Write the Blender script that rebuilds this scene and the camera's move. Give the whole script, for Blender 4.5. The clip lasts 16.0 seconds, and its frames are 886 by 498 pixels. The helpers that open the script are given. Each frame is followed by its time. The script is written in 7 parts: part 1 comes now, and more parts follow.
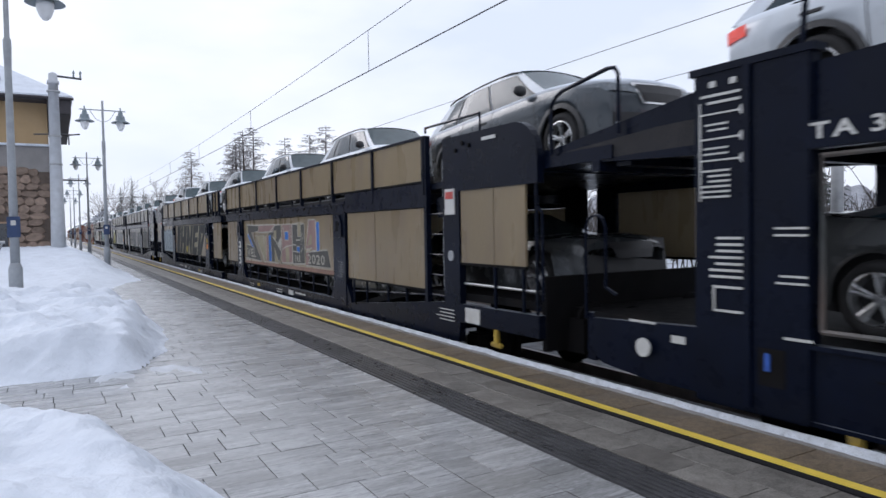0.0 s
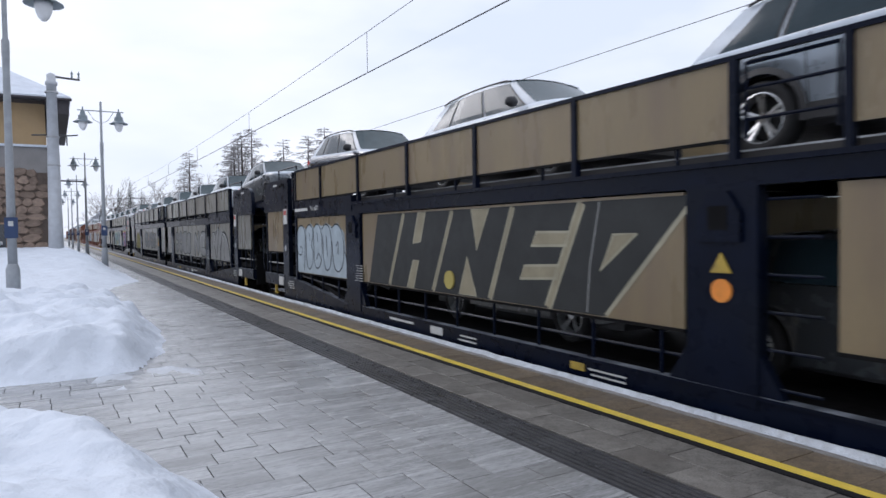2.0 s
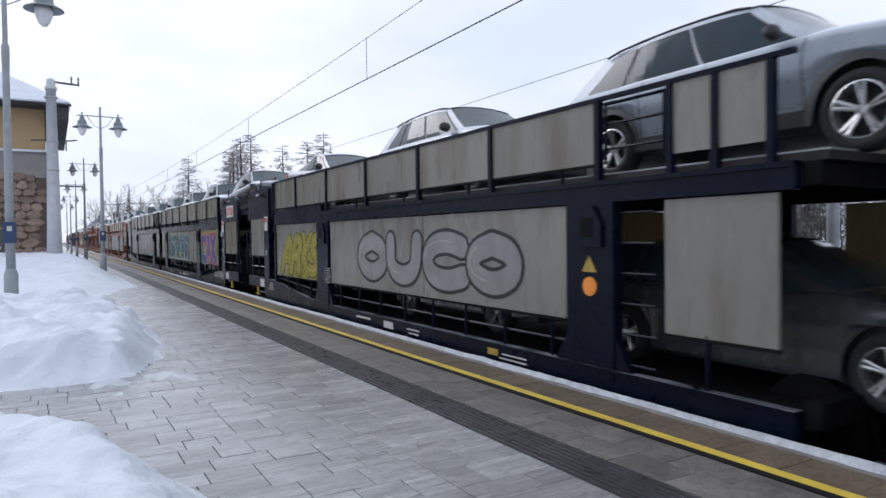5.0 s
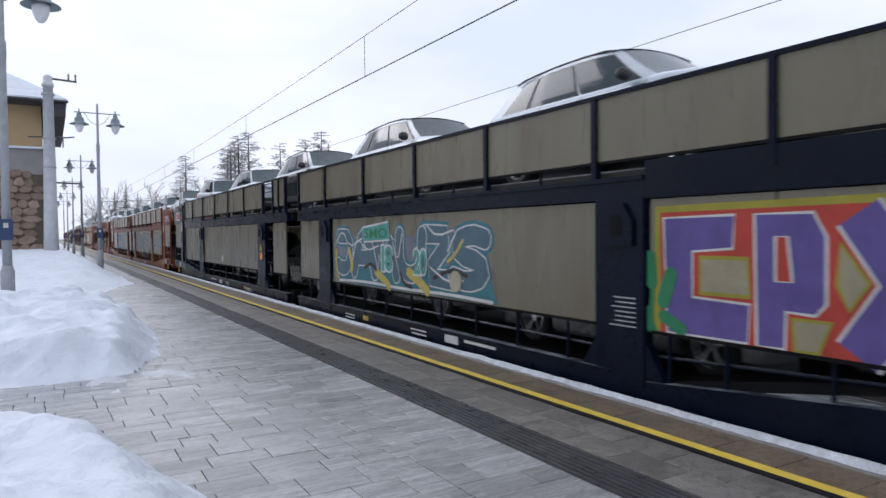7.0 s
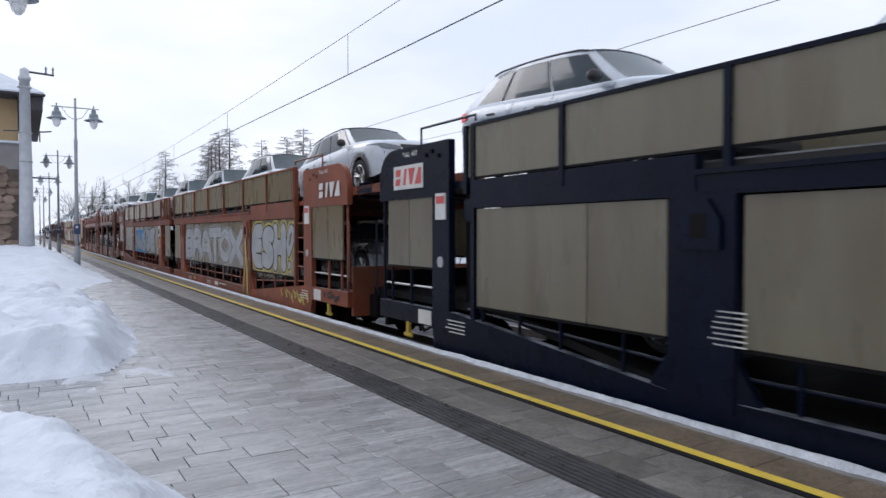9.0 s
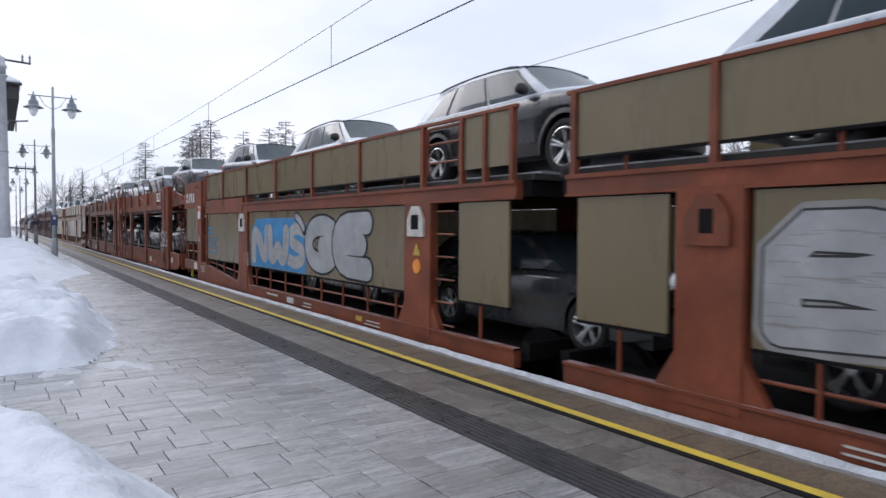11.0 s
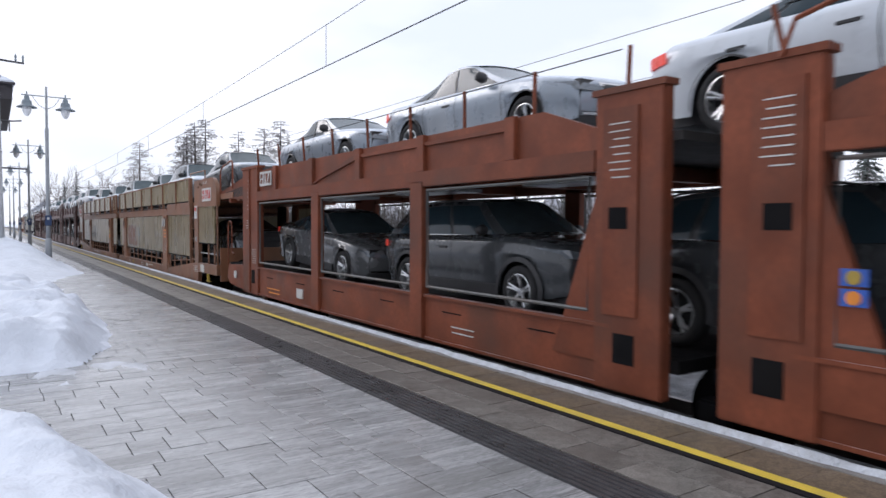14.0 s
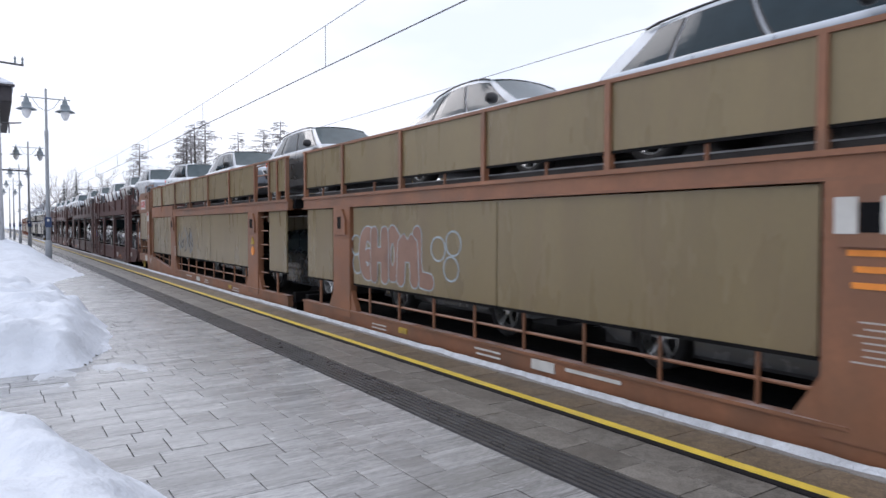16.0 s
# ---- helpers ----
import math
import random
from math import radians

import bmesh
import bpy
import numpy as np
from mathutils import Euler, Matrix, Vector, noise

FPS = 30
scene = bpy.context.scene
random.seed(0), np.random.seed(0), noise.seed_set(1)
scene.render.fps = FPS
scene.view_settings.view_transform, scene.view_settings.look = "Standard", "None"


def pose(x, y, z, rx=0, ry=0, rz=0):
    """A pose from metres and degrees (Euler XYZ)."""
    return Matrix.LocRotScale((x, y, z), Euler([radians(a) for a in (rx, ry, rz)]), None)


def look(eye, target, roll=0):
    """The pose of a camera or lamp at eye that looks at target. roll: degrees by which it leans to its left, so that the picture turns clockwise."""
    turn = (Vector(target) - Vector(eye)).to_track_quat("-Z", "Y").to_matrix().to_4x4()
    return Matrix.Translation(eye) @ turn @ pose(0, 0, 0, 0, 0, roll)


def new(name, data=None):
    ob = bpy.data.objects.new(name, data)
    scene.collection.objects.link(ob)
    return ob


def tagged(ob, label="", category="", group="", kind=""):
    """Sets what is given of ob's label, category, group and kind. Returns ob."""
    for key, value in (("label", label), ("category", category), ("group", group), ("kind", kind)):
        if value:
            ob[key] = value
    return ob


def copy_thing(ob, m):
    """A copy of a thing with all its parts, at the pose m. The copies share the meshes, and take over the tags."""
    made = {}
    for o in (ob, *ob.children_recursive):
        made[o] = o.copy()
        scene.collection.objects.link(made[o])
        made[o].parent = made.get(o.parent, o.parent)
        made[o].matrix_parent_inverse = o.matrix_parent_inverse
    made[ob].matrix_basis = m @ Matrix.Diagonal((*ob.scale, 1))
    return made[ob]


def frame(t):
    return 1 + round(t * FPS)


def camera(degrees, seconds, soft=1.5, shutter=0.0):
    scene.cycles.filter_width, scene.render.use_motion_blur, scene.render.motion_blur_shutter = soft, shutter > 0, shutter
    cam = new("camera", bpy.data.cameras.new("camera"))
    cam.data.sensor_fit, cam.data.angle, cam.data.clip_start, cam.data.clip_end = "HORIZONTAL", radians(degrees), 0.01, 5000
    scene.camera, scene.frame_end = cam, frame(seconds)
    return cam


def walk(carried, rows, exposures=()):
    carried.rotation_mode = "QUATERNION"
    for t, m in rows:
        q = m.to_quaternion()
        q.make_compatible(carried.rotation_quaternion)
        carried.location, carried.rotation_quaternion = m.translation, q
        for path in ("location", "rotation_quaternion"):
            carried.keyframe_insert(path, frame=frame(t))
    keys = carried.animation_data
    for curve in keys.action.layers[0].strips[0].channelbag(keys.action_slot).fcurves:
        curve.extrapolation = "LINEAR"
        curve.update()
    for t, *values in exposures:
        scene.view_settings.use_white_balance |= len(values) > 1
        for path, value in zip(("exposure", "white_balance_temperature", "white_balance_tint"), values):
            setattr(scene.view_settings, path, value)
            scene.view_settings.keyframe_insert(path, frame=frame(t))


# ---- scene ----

# ---- camera: held in the hand on the platform, turning slightly ----
cam = camera(66.75, 16.0, shutter=0.12)
TURNS = [  # seconds, yaw, pitch, roll
    (0, -30.02, -1.83, 1.00),
    (0.5, -29.85, -1.77, 1.12),
    (1, -29.99, -1.59, 0.98),
    (1.5, -30.09, -1.60, 0.92),
    (2, -30.17, -1.68, 0.87),
    (2.5, -30.22, -1.53, 0.85),
    (3, -29.88, -1.12, 0.90),
    (3.5, -29.70, -1.06, 0.96),
    (6, -30.58, -1.24, 0.59),
    (6.5, -30.53, -1.25, 0.55),
    (7, -30.47, -1.33, 0.56),
    (7.5, -30.87, -1.28, 0.35),
    (8, -31.17, -1.40, 0.23),
    (8.5, -31.60, -1.47, 0.16),
    (9, -32.00, -1.38, 0.02),
    (9.5, -33.14, -1.33, -0.36),
    (12, -33.57, -2.04, -0.38),
    (12.5, -33.99, -1.71, -0.48),
    (13, -34.02, -1.82, -0.33),
    (13.5, -34.00, -2.03, -0.27),
    (14, -33.84, -1.96, -0.23),
    (14.5, -33.70, -2.01, -0.28),
    (15, -33.58, -1.85, -0.08),
    (15.5, -33.63, -1.70, -0.03),
    (16, -33.84, -1.93, -0.02),
]
walk(cam, [(t, pose(0, 0, 1.6, 90 + p, r, y)) for t, y, p, r in TURNS], exposures=[(0, 0.02, 6200, 14), (8, 0.02, 6220, 14), (12, 0.06, 6320, 15), (14.5, 0.2, 6350, 15), (16, 0.22, 6350, 15)])

# ---- daylight: bright overcast winter sky ----
world = bpy.data.worlds.new("overcast_sky")
scene.world = world
world.use_nodes = True
wn = world.node_tree
wn.nodes.clear()
w_out = wn.nodes.new("ShaderNodeOutputWorld")
w_bg = wn.nodes.new("ShaderNodeBackground")
w_sky = wn.nodes.new("ShaderNodeTexSky")
w_sky.sky_type = "NISHITA"
w_sky.sun_disc = False
w_sky.sun_elevation, w_sky.sun_rotation = radians(28), radians(-20)
w_co = wn.nodes.new("ShaderNodeTexCoord")
w_map = wn.nodes.new("ShaderNodeMapping")
w_map.inputs["Scale"].default_value = (1.0, 1.0, 2.6)
w_noise = wn.nodes.new("ShaderNodeTexNoise")
w_noise.inputs["Scale"].default_value = 2.2
w_noise.inputs["Detail"].default_value = 5
w_ramp = wn.nodes.new("ShaderNodeValToRGB")
w_ramp.color_ramp.elements[0].position, w_ramp.color_ramp.elements[0].color = 0.33, (9.0, 9.9, 11.2, 1)
w_ramp.color_ramp.elements[1].position, w_ramp.color_ramp.elements[1].color = 0.60, (11.6, 12.0, 12.7, 1)
w_mix = wn.nodes.new("ShaderNodeMixRGB")
w_mix.inputs["Fac"].default_value = 0.93
wn.links.new(w_co.outputs["Generated"], w_map.inputs["Vector"])
wn.links.new(w_map.outputs["Vector"], w_noise.inputs["Vector"])
wn.links.new(w_noise.outputs["Fac"], w_ramp.inputs["Fac"])
wn.links.new(w_sky.outputs["Color"], w_mix.inputs["Color1"])
wn.links.new(w_ramp.outputs["Color"], w_mix.inputs["Color2"])
wn.links.new(w_mix.outputs["Color"], w_bg.inputs["Color"])
wn.links.new(w_bg.outputs["Background"], w_out.inputs["Surface"])
w_bg.inputs["Strength"].default_value = 0.089

sun = new("sun", bpy.data.lights.new("sun", "SUN"))
sun.data.energy, sun.data.angle, sun.data.color = 0.7, radians(25), (1.0, 0.97, 0.94)
sun.matrix_world = look((-20, 60, 40), (0, 0, 0))

# ---- materials ----
RAIL = -0.55      # rail top below the platform's surface
SPEED = 10.985    # the train's speed, metres a second
TRACK = 6.37      # the track's middle


def mat(name, color, rough=0.6, metal=0.0, vary=0.18, scale=6.0, stretch=(1, 1, 1), bump=0.0, bump_scale=60.0,
        dirt=None, dirt_amount=0.0, dirt_scale=1.5, snow=0.0, rand=0.0, spec=0.5, coat=0.0, frost=False, grain=0.0):
    """A procedural surface: base colour with grain, stains (dirt), snow lying on what faces up, and fine relief."""
    m = bpy.data.materials.new(name)
    m.use_nodes = True
    nt = m.node_tree
    bs = nt.nodes["Principled BSDF"]
    tc = nt.nodes.new("ShaderNodeTexCoord")
    mp = nt.nodes.new("ShaderNodeMapping")
    mp.inputs["Scale"].default_value = stretch
    nt.links.new(tc.outputs["Object"], mp.inputs["Vector"])
    vec = mp.outputs["Vector"]
    if rand:
        oi = nt.nodes.new("ShaderNodeObjectInfo")
        ad = nt.nodes.new("ShaderNodeVectorMath")
        sc = nt.nodes.new("ShaderNodeMath")
        sc.operation = "MULTIPLY"
        sc.inputs[1].default_value = 37.0
        nt.links.new(oi.outputs["Random"], sc.inputs[0])
        nt.links.new(vec, ad.inputs[0])
        nt.links.new(sc.outputs[0], ad.inputs[1])
        vec = ad.outputs[0]

    def noise_at(s, detail=4):
        n = nt.nodes.new("ShaderNodeTexNoise")
        n.inputs["Scale"].default_value, n.inputs["Detail"].default_value = s, detail
        nt.links.new(vec, n.inputs["Vector"])
        return n.outputs["Fac"]

    def mix(fac, a, b):
        x = nt.nodes.new("ShaderNodeMixRGB")
        for inp, v in ((x.inputs["Fac"], fac), (x.inputs["Color1"], a), (x.inputs["Color2"], b)):
            if hasattr(v, "is_linked"):
                nt.links.new(v, inp)
            else:
                inp.default_value = v
        return x.outputs["Color"]

    def span(v, lo, hi, top=1.0):
        r = nt.nodes.new("ShaderNodeMapRange")
        r.inputs["From Min"].default_value, r.inputs["From Max"].default_value = lo, hi
        r.inputs["To Max"].default_value = top
        nt.links.new(v, r.inputs["Value"])
        return r.outputs["Result"]

    lo = tuple(max(0.0, c * (1 - vary)) for c in color) + (1,)
    hi = tuple(min(1.0, c * (1 + vary)) for c in color) + (1,)
    col = mix(span(noise_at(scale), 0.3, 0.7), lo, hi)
    fine = noise_at(scale * 9, 3)
    col = mix(span(fine, 0.35, 0.8, 0.35 * vary / 0.18), col, tuple(c * 0.7 for c in color) + (1,))
    if grain:
        for g_scale, g_top in ((70.0, grain), (16.0, grain * 0.7)):
            gn = noise_at(g_scale, 6)
            col = mix(span(gn, 0.50, 0.68, g_top), col, tuple(c * 0.35 for c in color) + (1,))
            col = mix(span(gn, 0.50, 0.34, g_top * 0.7), col, tuple(min(1.0, c * 1.55) for c in color) + (1,))
    if rand:
        k = nt.nodes.new("ShaderNodeMapRange")
        k.inputs["To Min"].default_value, k.inputs["To Max"].default_value = 1 - rand, 1 + rand
        nt.links.new(oi.outputs["Random"], k.inputs["Value"])
        mu = nt.nodes.new("ShaderNodeVectorMath")
        mu.operation = "SCALE"
        nt.links.new(col, mu.inputs[0])
        nt.links.new(k.outputs["Result"], mu.inputs["Scale"])
        col = mu.outputs[0]
    if dirt:
        col = mix(span(noise_at(dirt_scale, 6), 0.48, 0.72, dirt_amount), col, dirt + (1,))
    rg = span(noise_at(scale * 2), 0.2, 0.8)
    rr = nt.nodes.new("ShaderNodeMapRange")
    rr.inputs["To Min"].default_value, rr.inputs["To Max"].default_value = max(0.02, rough - 0.1), min(1, rough + 0.1)
    nt.links.new(rg, rr.inputs["Value"])
    rough_out = rr.outputs["Result"]
    if snow:
        ge = nt.nodes.new("ShaderNodeNewGeometry")
        sx = nt.nodes.new("ShaderNodeSeparateXYZ")
        nt.links.new(ge.outputs["Normal"], sx.inputs[0])
        # car frost reaches tilted shoulders too, painting in their white sky highlight
        up = span(sx.outputs["Z"], 0.45, 0.8) if frost else span(sx.outputs["Z"], 0.72, 0.97)
        pa = span(noise_at(3.0, 5), 0.05, 0.5) if frost else span(noise_at(3.0, 5), 0.3, 0.62)
        mm = nt.nodes.new("ShaderNodeMath")
        mm.operation = "MULTIPLY"
        nt.links.new(up, mm.inputs[0])
        nt.links.new(pa, mm.inputs[1])
        m2 = nt.nodes.new("ShaderNodeMath")
        m2.operation = "MULTIPLY"
        m2.inputs[1].default_value = snow
        nt.links.new(mm.outputs[0], m2.inputs[0])
        col = mix(m2.outputs[0], col, (0.72, 0.78, 0.86, 1))
        rough_out = mix(m2.outputs[0], rough_out, (0.9, 0.9, 0.9, 1))
    nt.links.new(col, bs.inputs["Base Color"])
    nt.links.new(rough_out, bs.inputs["Roughness"])
    bs.inputs["Metallic"].default_value = metal
    bs.inputs["Specular IOR Level"].default_value = spec
    bs.inputs["Coat Weight"].default_value = coat
    if bump:
        bp = nt.nodes.new("ShaderNodeBump")
        bp.inputs["Strength"].default_value, bp.inputs["Distance"].default_value = 1.0, bump
        nt.links.new(noise_at(bump_scale, 5), bp.inputs["Height"])
        nt.links.new(bp.outputs["Normal"], bs.inputs["Normal"])
    return m


def glow(name, color, strength):
    m = mat(name, color, 0.3)
    bs = m.node_tree.nodes["Principled BSDF"]
    bs.inputs["Emission Color"].default_value = color + (1,)
    bs.inputs["Emission Strength"].default_value = strength
    return m


def sheer(m, color, share):
    """Let part of the light through a mesh sheet."""
    nt = m.node_tree
    out = nt.nodes["Material Output"]
    tl = nt.nodes.new("ShaderNodeBsdfTranslucent")
    tl.inputs["Color"].default_value = color + (1,)
    mx = nt.nodes.new("ShaderNodeMixShader")
    mx.inputs["Fac"].default_value = share
    nt.links.new(nt.nodes["Principled BSDF"].outputs[0], mx.inputs[1])
    nt.links.new(tl.outputs[0], mx.inputs[2])
    nt.links.new(mx.outputs[0], out.inputs["Surface"])


GREY_BROWN = (0.17, 0.12, 0.085)
M = dict(
    paver=mat("wet_concrete_paver", (0.335, 0.34, 0.345), 0.25, vary=0.26, scale=2.6, stretch=(0.3, 1.8, 1), bump=0.0004, bump_scale=90, rand=0.10,
              dirt=(0.17, 0.17, 0.165), dirt_amount=0.65, dirt_scale=1.1, grain=0.55),
    paver_brown=mat("brown_slab", (0.175, 0.165, 0.150), 0.40, vary=0.35, scale=3.5, bump=0.0012, bump_scale=90, rand=0.15,
                    dirt=(0.11, 0.10, 0.09), dirt_amount=0.7, dirt_scale=1.4, grain=0.6),
    paver_rust=mat("rust_stained_slab", (0.165, 0.128, 0.088), 0.5, vary=0.35, scale=3.5, bump=0.0012, bump_scale=90, rand=0.15,
                   dirt=(0.12, 0.105, 0.09), dirt_amount=0.7, dirt_scale=1.4, grain=0.6),
    joint=mat("wet_joint_sand", (0.05, 0.049, 0.047), 0.9, bump=0.002),
    tactile=mat("dark_tactile_slab", (0.060, 0.060, 0.064), 0.32, vary=0.25, scale=4, bump=0.002, rand=0.12),
    yellow=mat("yellow_line_paint", (0.68, 0.50, 0.07), 0.55, vary=0.12, scale=5, dirt=(0.4, 0.32, 0.14), dirt_amount=0.5, dirt_scale=4),
    black_line=mat("black_line_paint", (0.012, 0.012, 0.014), 0.7, spec=0.2),
    edge=mat("platform_edge_concrete", (0.25, 0.24, 0.23), 0.8, bump=0.004),
    snow=mat("old_snow", (0.67, 0.715, 0.785), 0.75, vary=0.05, scale=1.6, bump=0.035, bump_scale=9,
             dirt=(0.55, 0.59, 0.65), dirt_amount=0.55, dirt_scale=3.0, spec=0.3),
    ballast=mat("snowy_ballast", (0.10, 0.10, 0.105), 0.95, vary=0.4, scale=14, bump=0.05, bump_scale=24, snow=0.15),
    rail=mat("steel_rail", (0.25, 0.22, 0.20), 0.4, metal=0.8),
    navy=mat("navy_wagon_paint", (0.0030, 0.0054, 0.0150), 0.30, vary=0.25, scale=2.5, bump=0.0005, bump_scale=20,
             dirt=(0.007, 0.009, 0.014), dirt_amount=0.6, dirt_scale=1.1, snow=0.25, rand=0.1, spec=0.10),
    brown=mat("oxide_red_wagon_paint", (0.182, 0.053, 0.027), 0.48, vary=0.3, scale=2.0, bump=0.0005, bump_scale=20,
              dirt=(0.09, 0.045, 0.032), dirt_amount=0.7, dirt_scale=0.9, snow=0.25, rand=0.08, spec=0.18),
    faded=mat("faded_brown_wagon_paint", (0.215, 0.092, 0.046), 0.5, vary=0.2, scale=2.0, bump=0.0005, bump_scale=20,
              dirt=(0.11, 0.07, 0.045), dirt_amount=0.7, dirt_scale=0.9, snow=0.25, rand=0.08),
    maroon=mat("dark_brown_wagon_paint", (0.085, 0.035, 0.03), 0.6, vary=0.2, scale=2.0, dirt=(0.05, 0.03, 0.03), dirt_amount=0.6, snow=0.3),
    panel_tan=mat("tan_mesh_panel", (0.247, 0.186, 0.102), 0.30, vary=0.07, scale=0.9, stretch=(1, 2, 0.45), bump=0.0002, bump_scale=90,
                  dirt=GREY_BROWN, dirt_amount=0.65, dirt_scale=1.2, rand=0.08, spec=0.6, grain=0.12),
    panel_olive=mat("olive_mesh_panel", (0.161, 0.145, 0.098), 0.30, vary=0.07, scale=0.9, stretch=(1, 2, 0.45), bump=0.0002, bump_scale=90,
                    dirt=(0.11, 0.08, 0.05), dirt_amount=0.7, dirt_scale=1.2, rand=0.08, spec=0.6, grain=0.12),
    panel_grey=mat("grey_mesh_panel", (0.235, 0.228, 0.20), 0.30, vary=0.07, scale=0.9, stretch=(1, 2, 0.45), bump=0.0002, bump_scale=90,
                    dirt=(0.11, 0.08, 0.05), dirt_amount=0.7, dirt_scale=1.2, rand=0.08, spec=0.6, grain=0.12),
    panel_moss=mat("brown_olive_mesh_panel", (0.170, 0.132, 0.066), 0.30, vary=0.08, scale=0.9, stretch=(1, 2, 0.45), bump=0.0002, bump_scale=90,
                   dirt=(0.15, 0.10, 0.06), dirt_amount=0.55, dirt_scale=1.2, rand=0.08, spec=0.6, grain=0.12),
    panel_sand=mat("sandy_mesh_panel", (0.235, 0.181, 0.092), 0.30, vary=0.08, scale=0.9, stretch=(1, 2, 0.45), bump=0.0002, bump_scale=90,
                   dirt=(0.19, 0.135, 0.08), dirt_amount=0.55, dirt_scale=1.2, rand=0.08, spec=0.6, grain=0.12),
    # near-black underframe steel with the shadow among its parts put into the colour
    dark=mat("dark_shaded_underframe", (0.007, 0.007, 0.008), 0.8, vary=0.3, scale=5, dirt=(0.018, 0.015, 0.013), dirt_amount=0.4, spec=0.08),
    deck=mat("wagon_deck_steel", (0.03, 0.028, 0.027), 0.75, vary=0.3, scale=5, snow=0.4, spec=0.3),
    galv=mat("galvanised_steel", (0.36, 0.37, 0.38), 0.45, metal=0.6, vary=0.15),
    rust=mat("rusty_steel", (0.13, 0.075, 0.05), 0.8, vary=0.3),
    white=mat("white_marking", (0.52, 0.52, 0.5), 0.6, vary=0.1, dirt=(0.4, 0.38, 0.35), dirt_amount=0.5, dirt_scale=5),
    red=mat("red_marking", (0.45, 0.06, 0.05), 0.6),
    hook=mat("yellow_hook_paint", (0.42, 0.29, 0.04), 0.6, vary=0.3, dirt=(0.12, 0.09, 0.05), dirt_amount=0.6, dirt_scale=9),
    blue=mat("blue_marking", (0.03, 0.10, 0.42), 0.5),
    orange=mat("orange_marking", (0.75, 0.25, 0.03), 0.5),
)
for key_ in ("panel_tan", "panel_olive", "panel_grey", "panel_moss", "panel_sand"):
    sheer(M[key_], (0.62, 0.52, 0.34), 0.22)
M["bracket_white"] = mat("worn_white_bracket_paint", (0.50, 0.49, 0.46), 0.6, vary=0.15, dirt=(0.22, 0.15, 0.11), dirt_amount=0.6, dirt_scale=5)


# ---- mesh helpers ----
def box(bm, x0, x1, y0, y1, z0, z1, bevel=0.0):
    v = [bm.verts.new((x, y, z)) for z in (z0, z1) for y in (y0, y1) for x in (x0, x1)]
    f = [bm.faces.new([v[i] for i in q]) for q in ((0, 2, 3, 1), (4, 5, 7, 6), (0, 1, 5, 4), (2, 6, 7, 3), (0, 4, 6, 2), (1, 3, 7, 5))]
    if bevel:
        bmesh.ops.bevel(bm, geom=list({e for q in f for e in q.edges}), offset=bevel, segments=2, affect="EDGES")
    return bm


def slab(bm, outline, axis, lo, hi):
    """A prism: an outline in the two other axes, from lo to hi along the axis ("x", "y" or "z")."""
    def at(p, d):
        return {"x": (d, p[0], p[1]), "y": (p[0], d, p[1]), "z": (p[0], p[1], d)}[axis]
    a = [bm.verts.new(at(p, lo)) for p in outline]
    b = [bm.verts.new(at(p, hi)) for p in outline]
    n = len(a)
    bm.faces.new(a[::-1]), bm.faces.new(b)
    for i in range(n):
        bm.faces.new((a[i], a[(i + 1) % n], b[(i + 1) % n], b[i]))
    bmesh.ops.recalc_face_normals(bm, faces=bm.faces)
    return bm


def tube(bm, pts, r, sides=8, r_end=None):
    """A round bar through the points, tapering to r_end."""
    pts = [Vector(p) for p in pts]
    rings = []
    for i, p in enumerate(pts):
        d = (pts[min(i + 1, len(pts) - 1)] - pts[max(i - 1, 0)]).normalized()
        a = d.orthogonal().normalized()
        if abs(d.z) < 0.99:
            a = d.cross(Vector((0, 0, 1))).normalized()
        b = d.cross(a)
        rad = r if r_end is None else r + (r_end - r) * i / max(1, len(pts) - 1)
        rings.append([bm.verts.new(p + rad * (math.cos(t) * a + math.sin(t) * b)) for t in (2 * math.pi * k / sides for k in range(sides))])
    for q, s in zip(rings, rings[1:]):
        for k in range(sides):
            bm.faces.new((q[k], q[(k + 1) % sides], s[(k + 1) % sides], s[k]))
    bm.faces.new(rings[0][::-1]), bm.faces.new(rings[-1])
    return bm


def lathe(bm, profile, sides=20, axis="z", at=(0, 0, 0), cap=True):
    """A turned body: profile of (radius, height) pairs round the axis."""
    rings = []
    for r, h in profile:
        ring = []
        for k in range(sides):
            t = 2 * math.pi * k / sides
            c, s = r * math.cos(t), r * math.sin(t)
            p = {"z": (c, s, h), "x": (h, c, s), "y": (c, h, s)}[axis]
            ring.append(bm.verts.new((p[0] + at[0], p[1] + at[1], p[2] + at[2])))
        rings.append(ring)
    for q, s in zip(rings, rings[1:]):
        for k in range(sides):
            bm.faces.new((q[k], q[(k + 1) % sides], s[(k + 1) % sides], s[k]))
    if cap and profile[0][0] > 1e-4:
        bm.faces.new(rings[0])
    if cap and profile[-1][0] > 1e-4:
        bm.faces.new(rings[-1])
    bmesh.ops.remove_doubles(bm, verts=bm.verts, dist=1e-5)
    bmesh.ops.recalc_face_normals(bm, faces=bm.faces)
    return bm


def grid(bm, nu, nv, fn):
    v = [[bm.verts.new(fn(i / nu, j / nv)) for j in range(nv + 1)] for i in range(nu + 1)]
    for i in range(nu):
        for j in range(nv):
            bm.faces.new((v[i][j], v[i + 1][j], v[i + 1][j + 1], v[i][j + 1]))
    return bm


